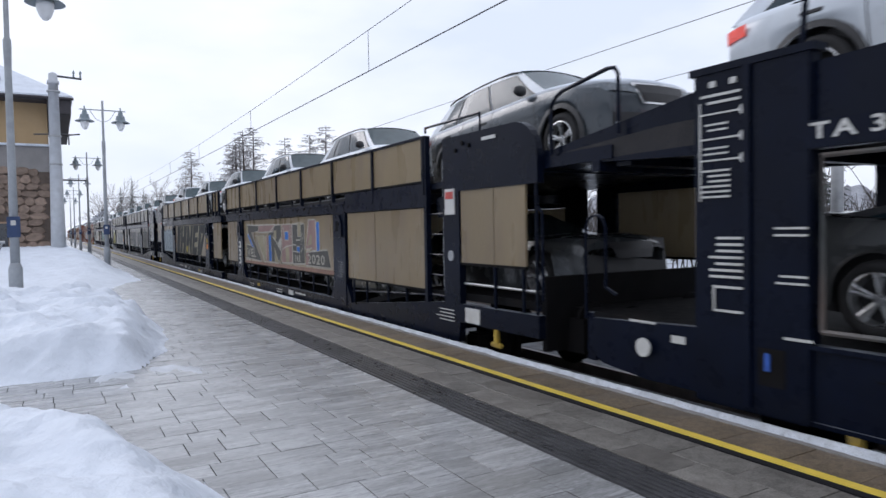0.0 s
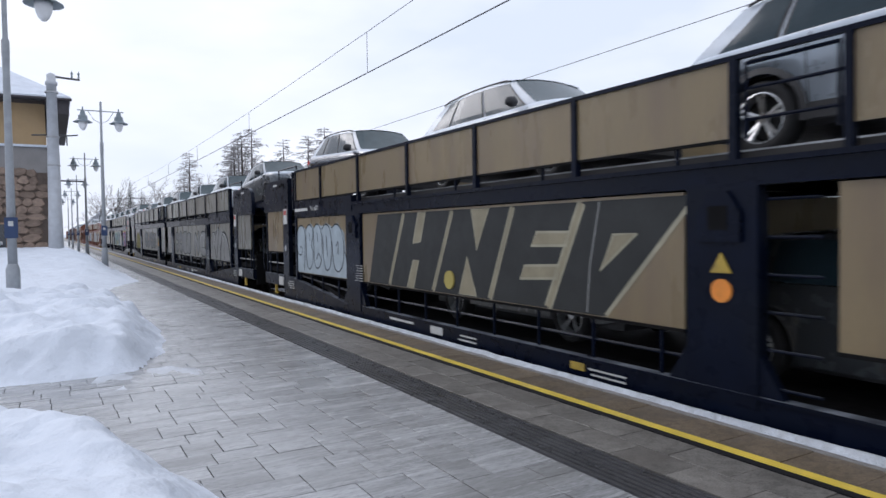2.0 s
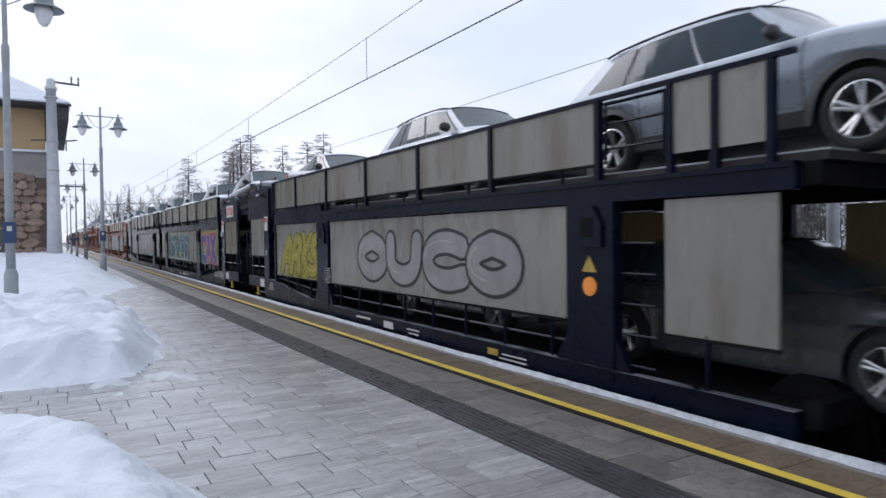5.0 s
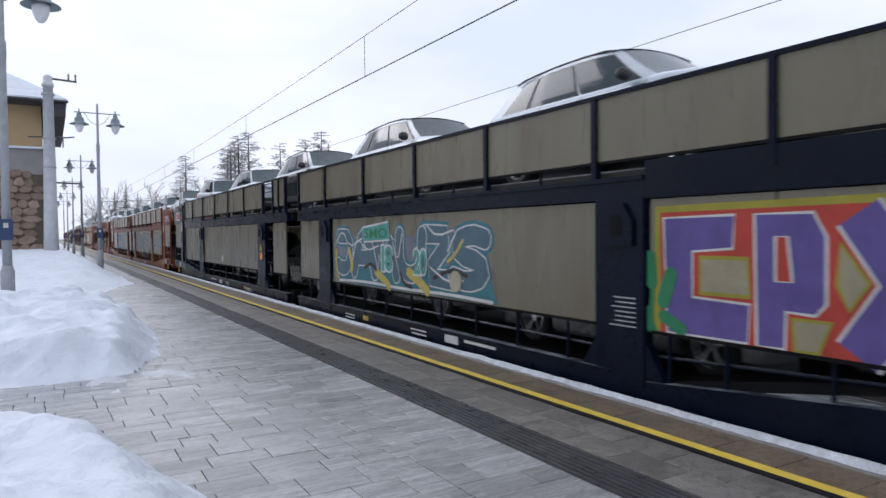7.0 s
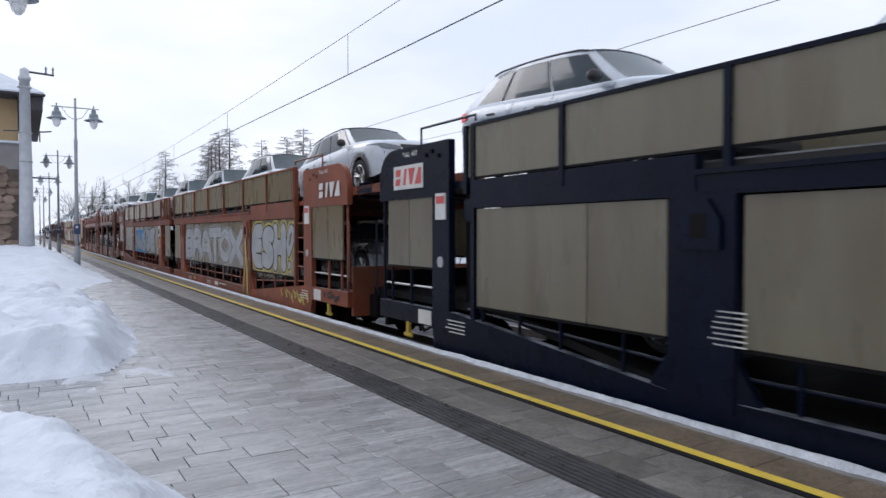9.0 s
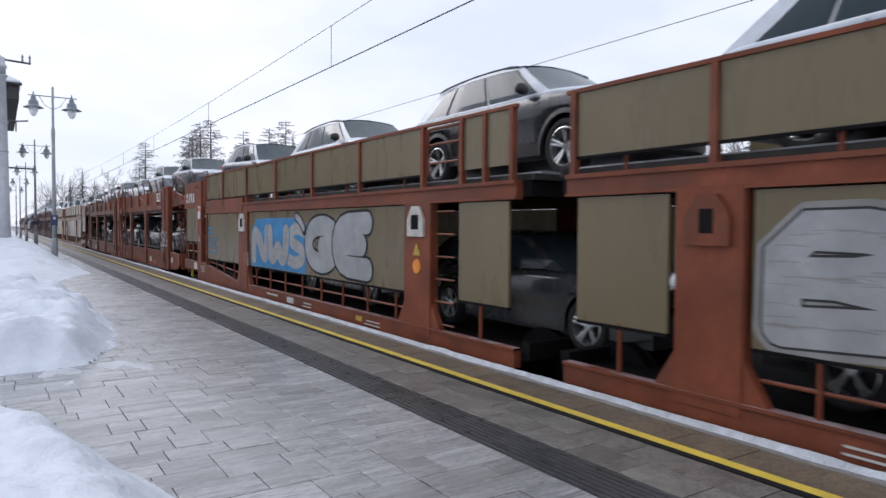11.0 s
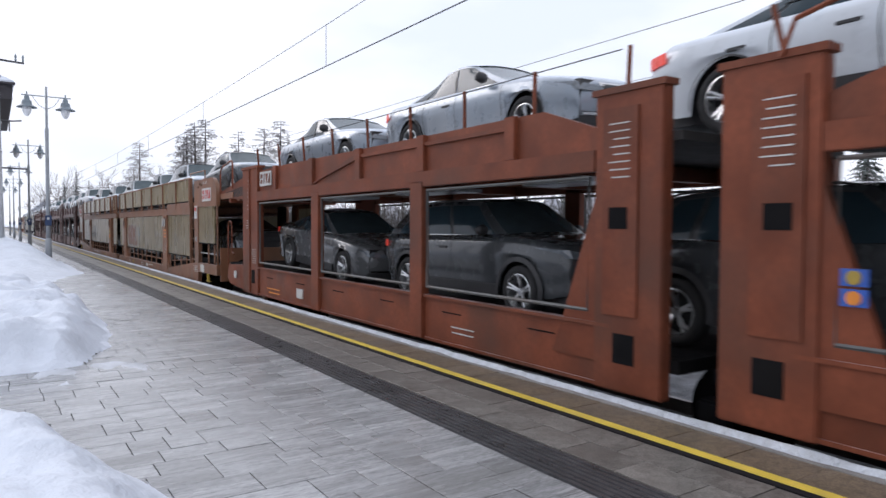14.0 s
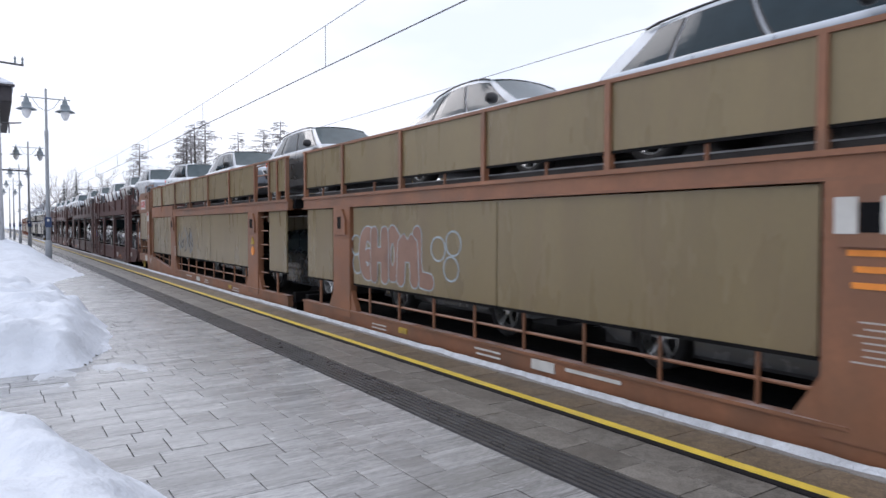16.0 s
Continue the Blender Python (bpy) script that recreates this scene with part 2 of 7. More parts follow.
def part(name, bm, material, parent=None, label="", smooth=False):
    me = bpy.data.meshes.new(name)
    bm.to_mesh(me)
    bm.free()
    me.materials.append(material)
    if smooth:
        for p in me.polygons:
            p.use_smooth = True
    ob = new(name, me)
    ob.parent = parent
    if label:
        ob["label"] = label
    return ob


def nb():
    return bmesh.new()


def make_glyph(ch):
    """The outline of one letter as flat faces."""
    cu = bpy.data.curves.new("letter", "FONT")
    cu.body, cu.offset, cu.resolution_u = ch, 0.02, 3
    tmp = new("letter", cu)
    bpy.context.view_layer.update()
    me = bpy.data.meshes.new_from_object(tmp.evaluated_get(bpy.context.evaluated_depsgraph_get()))
    bpy.data.objects.remove(tmp)
    pts, faces = [tuple(v.co) for v in me.vertices], [tuple(q.vertices) for q in me.polygons]
    bpy.data.meshes.remove(me)
    return pts, faces


GLYPHS = {ch: make_glyph(ch) for ch in "ABCDEGHILKMNOPRSTVXY0123457CJ89"}


# the wagons' side panels are fine mesh that lets some daylight through
for key in ("panel_tan", "panel_olive", "panel_moss", "panel_sand"):
    nt = M[key].node_tree
    bs, res = nt.nodes["Principled BSDF"], nt.nodes["Material Output"]
    tl, mx = nt.nodes.new("ShaderNodeBsdfTranslucent"), nt.nodes.new("ShaderNodeMixShader")
    mx.inputs["Fac"].default_value = 0.22
    tl.inputs["Color"].default_value = (0.62, 0.58, 0.48, 1)
    nt.links.new(bs.outputs[0], mx.inputs[1])
    nt.links.new(tl.outputs[0], mx.inputs[2])
    nt.links.new(mx.outputs[0], res.inputs["Surface"])
M.update(
    lamp_paint=mat("grey_lamp_paint", (0.30, 0.32, 0.34), 0.5, vary=0.12, scale=8),
    lamp_dark=mat("blue_grey_lamp_paint", (0.17, 0.21, 0.235), 0.4, vary=0.12, scale=8),
    globe=mat("frosted_glass_globe", (0.78, 0.79, 0.8), 0.15, vary=0.04, spec=0.6),
    plaster=mat("ochre_plaster", (0.44, 0.31, 0.17), 0.85, vary=0.1, scale=1.5, bump=0.004, bump_scale=40, dirt=(0.3, 0.22, 0.14), dirt_amount=0.4),
    plinth=mat("grey_plaster", (0.25, 0.24, 0.235), 0.85, vary=0.12, scale=1.5, bump=0.004),
    stone=mat("rubble_stone", (0.25, 0.185, 0.145), 0.85, vary=0.3, scale=3, bump=0.02, bump_scale=10, rand=0.32),
    mortar=mat("grey_mortar", (0.11, 0.085, 0.07), 0.9, vary=0.2, bump=0.01),
    roof_edge=mat("dark_eaves_board", (0.05, 0.045, 0.05), 0.7),
    window=mat("dark_window_glass", (0.02, 0.024, 0.03), 0.08, vary=0.1, spec=0.8),
    frame=mat("window_frame_paint", (0.3, 0.2, 0.13), 0.6),
    concrete=mat("concrete_mast", (0.52, 0.54, 0.57), 0.8, vary=0.12, scale=3, bump=0.004),
    sign=mat("blue_lamp_sign", (0.02, 0.045, 0.12), 0.4),
    wire=mat("dark_wire", (0.06, 0.06, 0.065), 0.6),
    bark=mat("dark_bark", (0.075, 0.062, 0.055), 0.9, vary=0.3, scale=8, snow=0.5),
    # pale base colour holds the bright haze over the trees; snow adds frost
    twig=mat("frosted_hazy_twigs", (0.27, 0.255, 0.25), 0.9, vary=0.35, scale=3, snow=0.9),
    shrub=mat("shrub_twigs", (0.075, 0.066, 0.06), 0.9, vary=0.4, scale=2, snow=0.5),
    needle=mat("spruce_needles", (0.035, 0.05, 0.035), 0.85, vary=0.4, scale=4, snow=0.6),
    # grey lifted to hold the distance haze; snow adds frost
    hill=mat("hazy_distant_wood", (0.20, 0.20, 0.22), 1.0, vary=0.4, scale=0.3, snow=0.3),
    slush=mat("grey_slush", (0.50, 0.53, 0.57), 0.35, vary=0.25, scale=4, bump=0.012, bump_scale=18),
    crust=mat("crusted_edge_snow", (0.52, 0.55, 0.59), 0.8, vary=0.15, scale=5, bump=0.03, bump_scale=25, dirt=(0.36, 0.37, 0.38), dirt_amount=0.7, dirt_scale=6, spec=0.3),
)

# ---- structure: platform, track bed, ground ----
bm = nb()
slab(bm, [(-900, -1.0), (14.2, -1.0), (16.5, -0.1), (19, 0.55), (30, 1.2), (900, 2.0), (900, -4), (-900, -4)], "y", -900, 2500)
ground = tagged(part("ground", bm, M["snow"]), "wide snow-covered ground rising in a bank beyond the tracks", "ground", kind="structure")
bed = tagged(part("track_bed", box(nb(), 4.72, 14.0, -120, 700, -1.1, -0.74), M["ballast"]), "dark ballast bed dusted with snow", "track bed", kind="structure")
bm = nb()
for x in (TRACK - 0.7525, TRACK + 0.7525, TRACK + 3.2, TRACK + 4.7):
    box(bm, x - 0.036, x + 0.036, -120, 700, RAIL - 0.16, RAIL)
rails = tagged(part("rails", bm, M["rail"]), "steel rails on the ballast bed", "rails", kind="structure")
platform = tagged(part("platform", box(nb(), -60, 4.62, -30, 420, -1.0, -0.018), M["joint"]), "paved station platform laid on dark wet sand", "platform", kind="structure")
coping = tagged(part("platform_edge", box(nb(), 4.60, 4.71, -30, 420, -0.9, 0.002, 0.008), M["edge"]), "concrete platform edge with snow on it", "platform edge", kind="structure")

# snow lying along the platform's edge
bm = nb()
nseg = 620
def edge_snow(i, j):
    y = -2 + 75 * (i ** 1.6)
    n = noise.noise(Vector((y * 2.2, 0.3, 0.0))) * 0.05 + noise.noise(Vector((y * 9.0, 4.3, 0.0))) * 0.018
    wide = 0.07 + 1.1 * n + 0.07 * max(0, noise.noise(Vector((y * 0.35, 9.0, 0))))
    x = 4.735 + 0.3 * n - wide * j
    return (x, y, 0.004 + 0.055 * math.sin(math.pi * min(1, 0.12 + j)) * (0.7 + 6 * abs(n)))
grid(bm, nseg, 6, lambda i, j: edge_snow(i, j))
part("edge_snow", bm, M["crust"], None, smooth=True)
tagged(bpy.data.objects["edge_snow"], "strip of crusted snow along the platform edge", "snow", kind="stuff")
bm = nb()
grid(bm, 60, 3, lambda i, j: (4.73 - 0.2 * j, 73 + 347 * i, 0.01 + 0.04 * math.sin(math.pi * j)))
tagged(part("edge_snow", bm, M["snow"], None, smooth=True), "strip of snow along the far platform edge", "snow", kind="stuff")

# yellow line with its dark border
ylw = tagged(part("yellow_line", box(nb(), 4.07, 4.17, -30, 420, -0.02, 0.006), M["yellow"]), "worn yellow safety line along the platform", "safety line", kind="structure")
blk = tagged(part("black_line", box(nb(), 4.0, 4.068, -30, 420, -0.02, 0.005), M["black_line"]), "black border of the safety line", "safety line", kind="structure")


# ---- snow heaps ----
def soft_edge(d):
    d = max(0.0, min(1.0, d))
    return d * d * (3 - 2 * d)


def heap(name, x0, x1, y0, y1, nx, ny, height, label, rough=1.0, material="snow"):
    bm = nb()
    def f(i, j):
        x, y = x0 + (x1 - x0) * i, y0 + (y1 - y0) * j
        v = Vector((x, y, 0))
        h = height(x, y)
        h += (noise.noise(v * 1.1) * 0.12 + noise.noise(v * 2.7) * 0.08 + noise.noise(v * 6) * 0.035) * min(1, max(0, h) * 4) * rough
        return (x, y, h)
    grid(bm, nx, ny, f)
    bmesh.ops.delete(bm, geom=[v for v in bm.verts if v.co.z < -0.0195], context="VERTS")
    bmesh.ops.recalc_face_normals(bm, faces=bm.faces)
    if bm.faces and sum(q.normal.z for q in bm.faces) < 0:
        bmesh.ops.reverse_faces(bm, faces=bm.faces)
    return tagged(part(name, bm, M[material], None, smooth=True), label, "snow", kind="stuff")


def wobble(x, y, k=1.0):
    v = Vector((x, y, 5.0))
    return k * (0.16 * noise.noise(v * 0.9) + 0.09 * noise.noise(v * 2.3) + 0.035 * noise.noise(v * 6.5))


def near_heap(x, y):
    # a mound whose border runs from beside the camera towards the building
    lim = 0.97 - 0.17 * max(0, y - 3.6) ** 1.75 - 0.5 * max(0, 1.6 - y) ** 1.4
    d = min(lim - x, (6.55 - y) * 0.9, (x + 5.6) * 0.9) + wobble(x, y, 0.3)
    return 0.42 * soft_edge(d / 0.75) - 0.02 + 0.1 * soft_edge((d - 0.6) / 1.5)


def middle_heap(x, y):
    cx = 1.56 - 0.02 * (y - 12) ** 2 if y > 12 else 1.56 - 0.06 * (12 - y) ** 2
    d = min(cx - x, (y - 8.5 + 0.32 * max(-3.0, min(0, x - 0.4)) * -0.2) * 0.8, (17.3 - y) * 0.8) + wobble(x, y, 0.9)
    return 0.46 * soft_edge(d / 0.62) - 0.02 + 0.24 * soft_edge((d - 0.7) / 2.0)


def far_heap(x, y):
    cx = 1.0 + 1.75 * soft_edge((y - 18) / 8) - 0.9 * soft_edge((y - 32) / 12)
    d = min(cx - x, (y - 17.8) * 0.6) + wobble(x, y, 1.3)
    tall = 0.12 + 0.85 * soft_edge((y - 20) / 14) * soft_edge((cx - x) / 2.2)
    return tall * soft_edge(d / 1.2) - 0.02


heap("snow_heap", -6.0, 1.15, -2.6, 7.4, 150, 200, near_heap, "smooth shovelled heap of clean snow beside the paving")
heap("snow_heap", -7.0, 2.2, 8.0, 18.2, 150, 160, middle_heap, "lumpy shovelled heap of snow beside the paving", 1.5)
heap("snow_heap", -24.0, 3.6, 17.5, 110.0, 130, 240, far_heap, "long bank of shovelled snow round the lamp posts")


def slush_film(x, y):
    # trodden ice left round the foot of the heaps
    near = 1.0 - min(1.0, max(0.0, x - 1.1 - 0.05 * max(0, y - 14)) / 1.5)
    v = noise.noise(Vector((x * 1.4, y * 0.55, 7.0))) + 0.6 * noise.noise(Vector((x * 4.0, y * 1.6, 3.0)))
    return 0.02 * soft_edge(v * 1.6 + near * 1.1 - 0.85) - 0.018


heap("slush_film", 0.2, 3.0, 7.6, 34.0, 90, 330, slush_film, "thin grey film of trodden icy slush", 0.0, "slush")


# ---- street lamps ----
def street_lamp(x, y):
    e = tagged(new("street_lamp", None), "tall grey twin-arm platform lamp with two bell-shaped shades", "street lamp", "lamps along the platform")
    e.matrix_basis = pose(x, y, 0)
    part("base", lathe(nb(), [(0.13, 0), (0.13, 0.9), (0.10, 1.0), (0.09, 1.02)], 16), M["lamp_paint"], e, smooth=True)
    part("pole", lathe(nb(), [(0.09, 0.9), (0.075, 3.0), (0.065, 5.0), (0.075, 5.4), (0.075, 5.6), (0.05, 5.65), (0.045, 7.35), (0.0, 7.4)], 14), M["lamp_paint"], e, smooth=True)
    part("crossarm", tube(nb(), [(-0.9, 0, 6.96), (0.9, 0, 6.96)], 0.022), M["lamp_dark"], e)
    for s in (-1, 1):
        part("brace", tube(nb(), [(0.05 * s, 0, 6.45), (0.28 * s, 0, 6.58), (0.5 * s, 0, 6.94)], 0.012, 6), M["lamp_dark"], e)
        sh = part("shade", lathe(nb(), [(0.0, 7.12), (0.025, 7.1), (0.03, 6.98), (0.07, 6.93), (0.1, 6.86), (0.11, 6.76), (0.17, 6.74), (0.18, 6.66), (0.2, 6.56), (0.25, 6.53),
                                         (0.37, 6.46), (0.38, 6.44), (0.36, 6.44), (0.2, 6.5), (0.0, 6.52)], 24, at=(0.70 * s, 0, 0)), M["lamp_dark"], e, smooth=True)
        part("globe", lathe(nb(), [(0.17, 6.5), (0.175, 6.42), (0.16, 6.3), (0.11, 6.17), (0.05, 6.1), (0.0, 6.09)], 20, at=(0.70 * s, 0, 0)), M["globe"], sh, "pointed frosted glass globe", smooth=True)
    return e


lamp = street_lamp(-0.72, 16.5)
part("sector_sign", box(nb(), -0.12, 0.12, -0.14, -0.1, 1.55, 1.98, 0.01), M["sign"], lamp, "dark blue sector sign with a white mark")
part("sector_mark", box(nb(), -0.05, 0.04, -0.146, -0.14, 1.8, 1.9), M["white"], lamp)
for x, y in ((1.98, 32.9), (2.14, 54.0), (2.2, 74.5), (2.2, 95.0), (2.2, 116.0)):
    copy_thing(lamp, pose(x, y, 0))

# thin rail beside the nearest lamp
bm = nb()
tube(bm, [(-4.2, 16.8, 1.45), (-0.9, 16.8, 1.45)], 0.03)
for x in (-4.0, -2.6, -1.2):
    tube(bm, [(x, 16.8, 0.0), (x, 16.8, 1.45)], 0.025)
tube(bm, [(-0.95, 16.8, 1.44), (-1.3, 16.8, 0.55)], 0.02)
tagged(part("handrail", bm, M["galv"]), "low galvanised handrail standing in the snow", "handrail")

# ---- concrete mast by the building ----
mast = tagged(new("concrete_mast", None), "tapered concrete line mast with a crossarm and insulators", "mast")
mast.matrix_basis = pose(0.17, 38.5, 0)
part("pole", lathe(nb(), [(0.36, 0), (0.3, 3), (0.22, 9.0), (0.27, 9.0), (0.27, 9.15), (0.2, 9.2), (0.2, 9.5), (0.0, 9.62)], 14), M["concrete"], mast, smooth=True)
part("crossarm", tube(nb(), [(0.1, 0, 9.42), (1.25, 0, 9.36)], 0.05), M["wire"], mast)
for x in (0.9, 1.2):
    part("insulator", lathe(nb(), [(0.03, 9.4), (0.05, 9.5), (0.03, 9.55), (0.06, 9.65), (0.0, 9.8)], 8, at=(x, 0, 0)), M["lamp_dark"], mast, smooth=True)
part("crossarm", tube(nb(), [(-0.9, 0, 6.5), (0.0, 0, 6.55), (0.75, 0, 6.55), (1.1, 0, 6.6)], 0.035), M["wire"], mast)
part("bracket", tube(nb(), [(0.6, 0, 6.55), (0.6, 0, 6.05)], 0.03), M["wire"], mast)
part("crossarm", tube(nb(), [(0.1, 0, 4.3), (1.3, 0, 4.28)], 0.04), M["wire"], mast)
for z in (5.0, 6.4, 8.6):
    part("band", lathe(nb(), [(0.3, z), (0.3, z + 0.08)], 14), M["galv"], mast)

# ---- station building ----
YB = 42.0
house = tagged(new("station_building", None), "station building of rubble stone and ochre plaster, snowy hipped roof", "building")
house.matrix_basis = pose(-0.05, YB, 0)
part("wall", box(nb(), -14, 0, 0.0, 12, -0.2, 4.95), M["mortar"], house, "rubble stone masonry wall")
part("wall", box(nb(), -14.02, 0.02, -0.02, 12.02, 4.95, 6.35), M["plinth"], house, "grey plastered band")
part("wall", box(nb(), -13.9, -0.1, 0.1, 11.9, 6.35, 8.7), M["plaster"], house, "ochre plastered upper wall")
part("ledge", box(nb(), -14.2, 0.18, -0.2, 12.1, 6.3, 6.42, 0.02), M["snow"], house, "snow-covered string course")
bm = nb()
v = [bm.verts.new(p) for p in ((-15, -1.15, 8.75), (1.1, -1.15, 8.75), (1.1, 13.1, 8.75), (-15, 13.1, 8.75), (-9.5, 5, 12.3), (-2.9, 4.4, 11.6), (-15, -1.15, 8.9), (1.1, -1.15, 8.9), (1.1, 13.1, 8.9), (-15, 13.1, 8.9))]
for q in ((3, 2, 1, 0), (0, 1, 7, 6), (1, 2, 8, 7), (2, 3, 9, 8), (3, 0, 6, 9), (6, 7, 5, 4), (7, 8, 5), (8, 9, 4, 5), (9, 6, 4)):
    bm.faces.new([v[i] for i in q])
part("roof", bm, M["snow"], house, "hipped roof under snow")
part("eave", box(nb(), -0.05, 1.02, -1.05, 13, 7.95, 8.74, 0.03), M["roof_edge"], house, "dark boarded eaves")
part("eave", box(nb(), -14.8, -0.07, -1.05, 13, 8.62, 8.74), M["roof_edge"], house)
part("gutter", tube(nb(), [(-15, -1.2, 8.74), (1.15, -1.2, 8.74)], 0.07), M["roof_edge"], house)
part("downpipe", tube(nb(), [(0.06, -0.1, 8.0), (0.06, -0.1, 0.2)], 0.06), M["roof_edge"], house)
part("chimney", box(nb(), -3.4, -3.1, 3.9, 4.2, 11.3, 12.4, 0.02), M["roof_edge"], house)
part("finial", tube(nb(), [(-2.9, 4.4, 11.5), (-2.9, 4.4, 12.2), (-2.9, 4.4, 13.2)], 0.06, 6, 0.015), M["roof_edge"], house)
part("dormer", lathe(nb(), [(0.75, 0), (0.7, 0.3), (0.5, 0.55), (0.0, 0.68)], 16, at=(-2.9, 0.9, 9.75)), M["roof_edge"], house, "low eyebrow dormer")
wdw = part("window", box(nb(), -2.75, -1.95, -0.06, 0.1, 0.3, 2.3, 0.01), M["frame"], house, "dark doorway with a wooden frame")
part("pane", box(nb(), -2.66, -2.04, -0.075, -0.05, 0.4, 2.2), M["window"], wdw)
# rubble stones of the visible wall
rs = random.Random(5)
stone_shapes = []
for k in range(10):
    n = rs.randint(6, 8)
    bm = nb()
    ang = sorted(2 * math.pi * (i + rs.uniform(-0.25, 0.25)) / n for i in range(n))
    a = [bm.verts.new((math.cos(t) * 0.5, 0.0, math.sin(t) * 0.5)) for t in ang]
    b = [bm.verts.new((math.cos(t) * 0.42, -0.07, math.sin(t) * 0.42)) for t in ang]
    bm.faces.new(b)
    for i in range(n):
        bm.faces.new((a[i], a[(i + 1) % n], b[(i + 1) % n], b[i]))
    bmesh.ops.recalc_face_normals(bm, faces=bm.faces)
    me = bpy.data.meshes.new("stone")
    bm.to_mesh(me)
    bm.free()
    me.materials.append(M["stone"])
    stone_shapes.append(me)
z = 0.35
while z < 4.8:
    x, hh = -4.4, rs.uniform(0.34, 0.5)
    while x < -0.1:
        ww = rs.uniform(0.4, 0.85)
        cx = x + ww / 2
        if not (-2.9 < cx < -1.8 and z < 2.4) and cx + ww / 2 < 0.06:
            st = new("stone", rs.choice(stone_shapes))
            st.parent = house
            st.location = (cx, -0.005, z + hh / 2 + rs.uniform(-0.04, 0.04))
            st.scale = (ww * 1.2, rs.uniform(0.8, 1.5), hh * 1.24)
            st.rotation_euler = (0, rs.uniform(-0.2, 0.2), 0)
        x += ww
    z += hh

# ---- overhead wires ----
def wire(name, pts, r, label):
    return tagged(part(name, tube(nb(), pts, r, 6), M["wire"]), label, "overhead wire")


def sag(x, za, zb, span=60.0, y0=-32.0, n=9):
    pts = []
    for k in range(n):
        for i in range(12):
            t = i / 12
            pts.append((x, y0 + span * (k + t), zb + (za - zb) * (2 * t - 1) ** 2))
    return pts


wire("contact_wire", [(TRACK, -40, 5.22), (TRACK, 500, 5.22)], 0.012, "straight contact wire over the track")
ropes = wire("messenger_wire", sag(TRACK, 6.23, 5.92, y0=-50), 0.007, "sagging messenger wire over the track")
for k in range(8):
    for u in (0.0717, 0.25, 0.42, 0.58, 0.75, 0.9):
        y = -50 + 60 * (k + u)
        part("dropper", tube(nb(), [(TRACK, y, 5.22), (TRACK, y, 5.92 + 0.31 * (2 * u - 1) ** 2)], 0.007, 5), M["wire"], ropes)
wire("contact_wire", [(10.3, -40, 5.32), (10.3, 500, 5.32)], 0.007, "contact wire over the neighbouring track")
wire("contact_wire", [(13.6, -40, 5.3), (13.6, 500, 5.3)], 0.007, "contact wire over the far track")


def cantilever(y):
    e = tagged(new("catenary_mast", None), "slim steel catenary mast beyond the tracks with a bracket arm", "catenary mast", "catenary masts along the line")
    e.matrix_basis = pose(15.2, y, -0.6)
    part("pole", lathe(nb(), [(0.16, 0), (0.11, 8.2), (0, 8.25)], 12), M["galv"], e, smooth=True)
    part("arm", tube(nb(), [(0, 0, 7.5), (-9.0, 0, 7.1)], 0.035), M["wire"], e)
    part("arm", tube(nb(), [(0, 0, 6.2), (-4.9, 0, 6.3)], 0.03), M["wire"], e)
    part("stay", tube(nb(), [(0, 0, 8.1), (-5.2, 0, 7.3)], 0.02), M["wire"], e)
    part("insulator", lathe(nb(), [(0.02, 5.95), (0.06, 6.2), (0.06, 6.8), (0.02, 7.1)], 8, at=(-8.83, 0, 0)), M["lamp_dark"], e)
    return e


cm = cantilever(106.0)
for y in (166.0, 226.0):
    copy_thing(cm, pose(15.2, y, -0.6))
post = tagged(part("signal_post", lathe(nb(), [(0.14, 0), (0.11, 5.4), (0, 5.45)], 12), M["galv"], None, smooth=True), "grey steel post standing in the snow beyond the tracks", "post")
post.matrix_basis = pose(14.6, 8.3, -0.7)


# ---- trees ----
def limb(bm, rs, p, d, length, r, depth, spread, droop):
    """One limb with its side twigs."""
    pts, q, dd = [p], p.copy(), d.copy()
    n = 4
    for i in range(n):
        dd = (dd + Vector((rs.uniform(-1, 1), rs.uniform(-1, 1), rs.uniform(-1, 1))) * 0.16 + Vector((0, 0, droop))).normalized()
        q = q + dd * length / n
        pts.append(q.copy())
        if depth > 0 and i >= 1:
            for k in range(2 if depth > 1 else 3):
                side = (dd + Vector((rs.uniform(-1, 1), rs.uniform(-1, 1), rs.uniform(-0.5, 1))) * spread).normalized()
                limb(bm, rs, q, side, length * rs.uniform(0.4, 0.65), r * 0.5, depth - 1, spread, droop)
    tube(bm, pts, r, 4 if depth < 2 else 6, r * 0.35)


def bare_tree(seed, h, name, label):
    rs = random.Random(seed)
    e = tagged(new(name, None), label, "tree", "bare trees beyond the tracks")
    bm = nb()
    lean = Vector((rs.uniform(-0.05, 0.05), rs.uniform(-0.05, 0.05), 1))
    tube(bm, [(0, 0, -0.3), tuple(lean * h * 0.3), tuple(lean * h * 0.62)], h * 0.022, 8, h * 0.010)
    part("trunk", bm, M["bark"], e)
    bm = nb()
    for k in range(9):
        z = h * rs.uniform(0.22, 0.62)
        a = rs.uniform(0, 2 * math.pi)
        limb(bm, rs, lean * z, Vector((math.cos(a), math.sin(a), rs.uniform(0.6, 1.6))).normalized(), h * rs.uniform(0.25, 0.42), h * 0.0075, 2, 0.85, 0.05)
    part("crown", bm, M["twig"], e, "bare frosted branches")
    return e


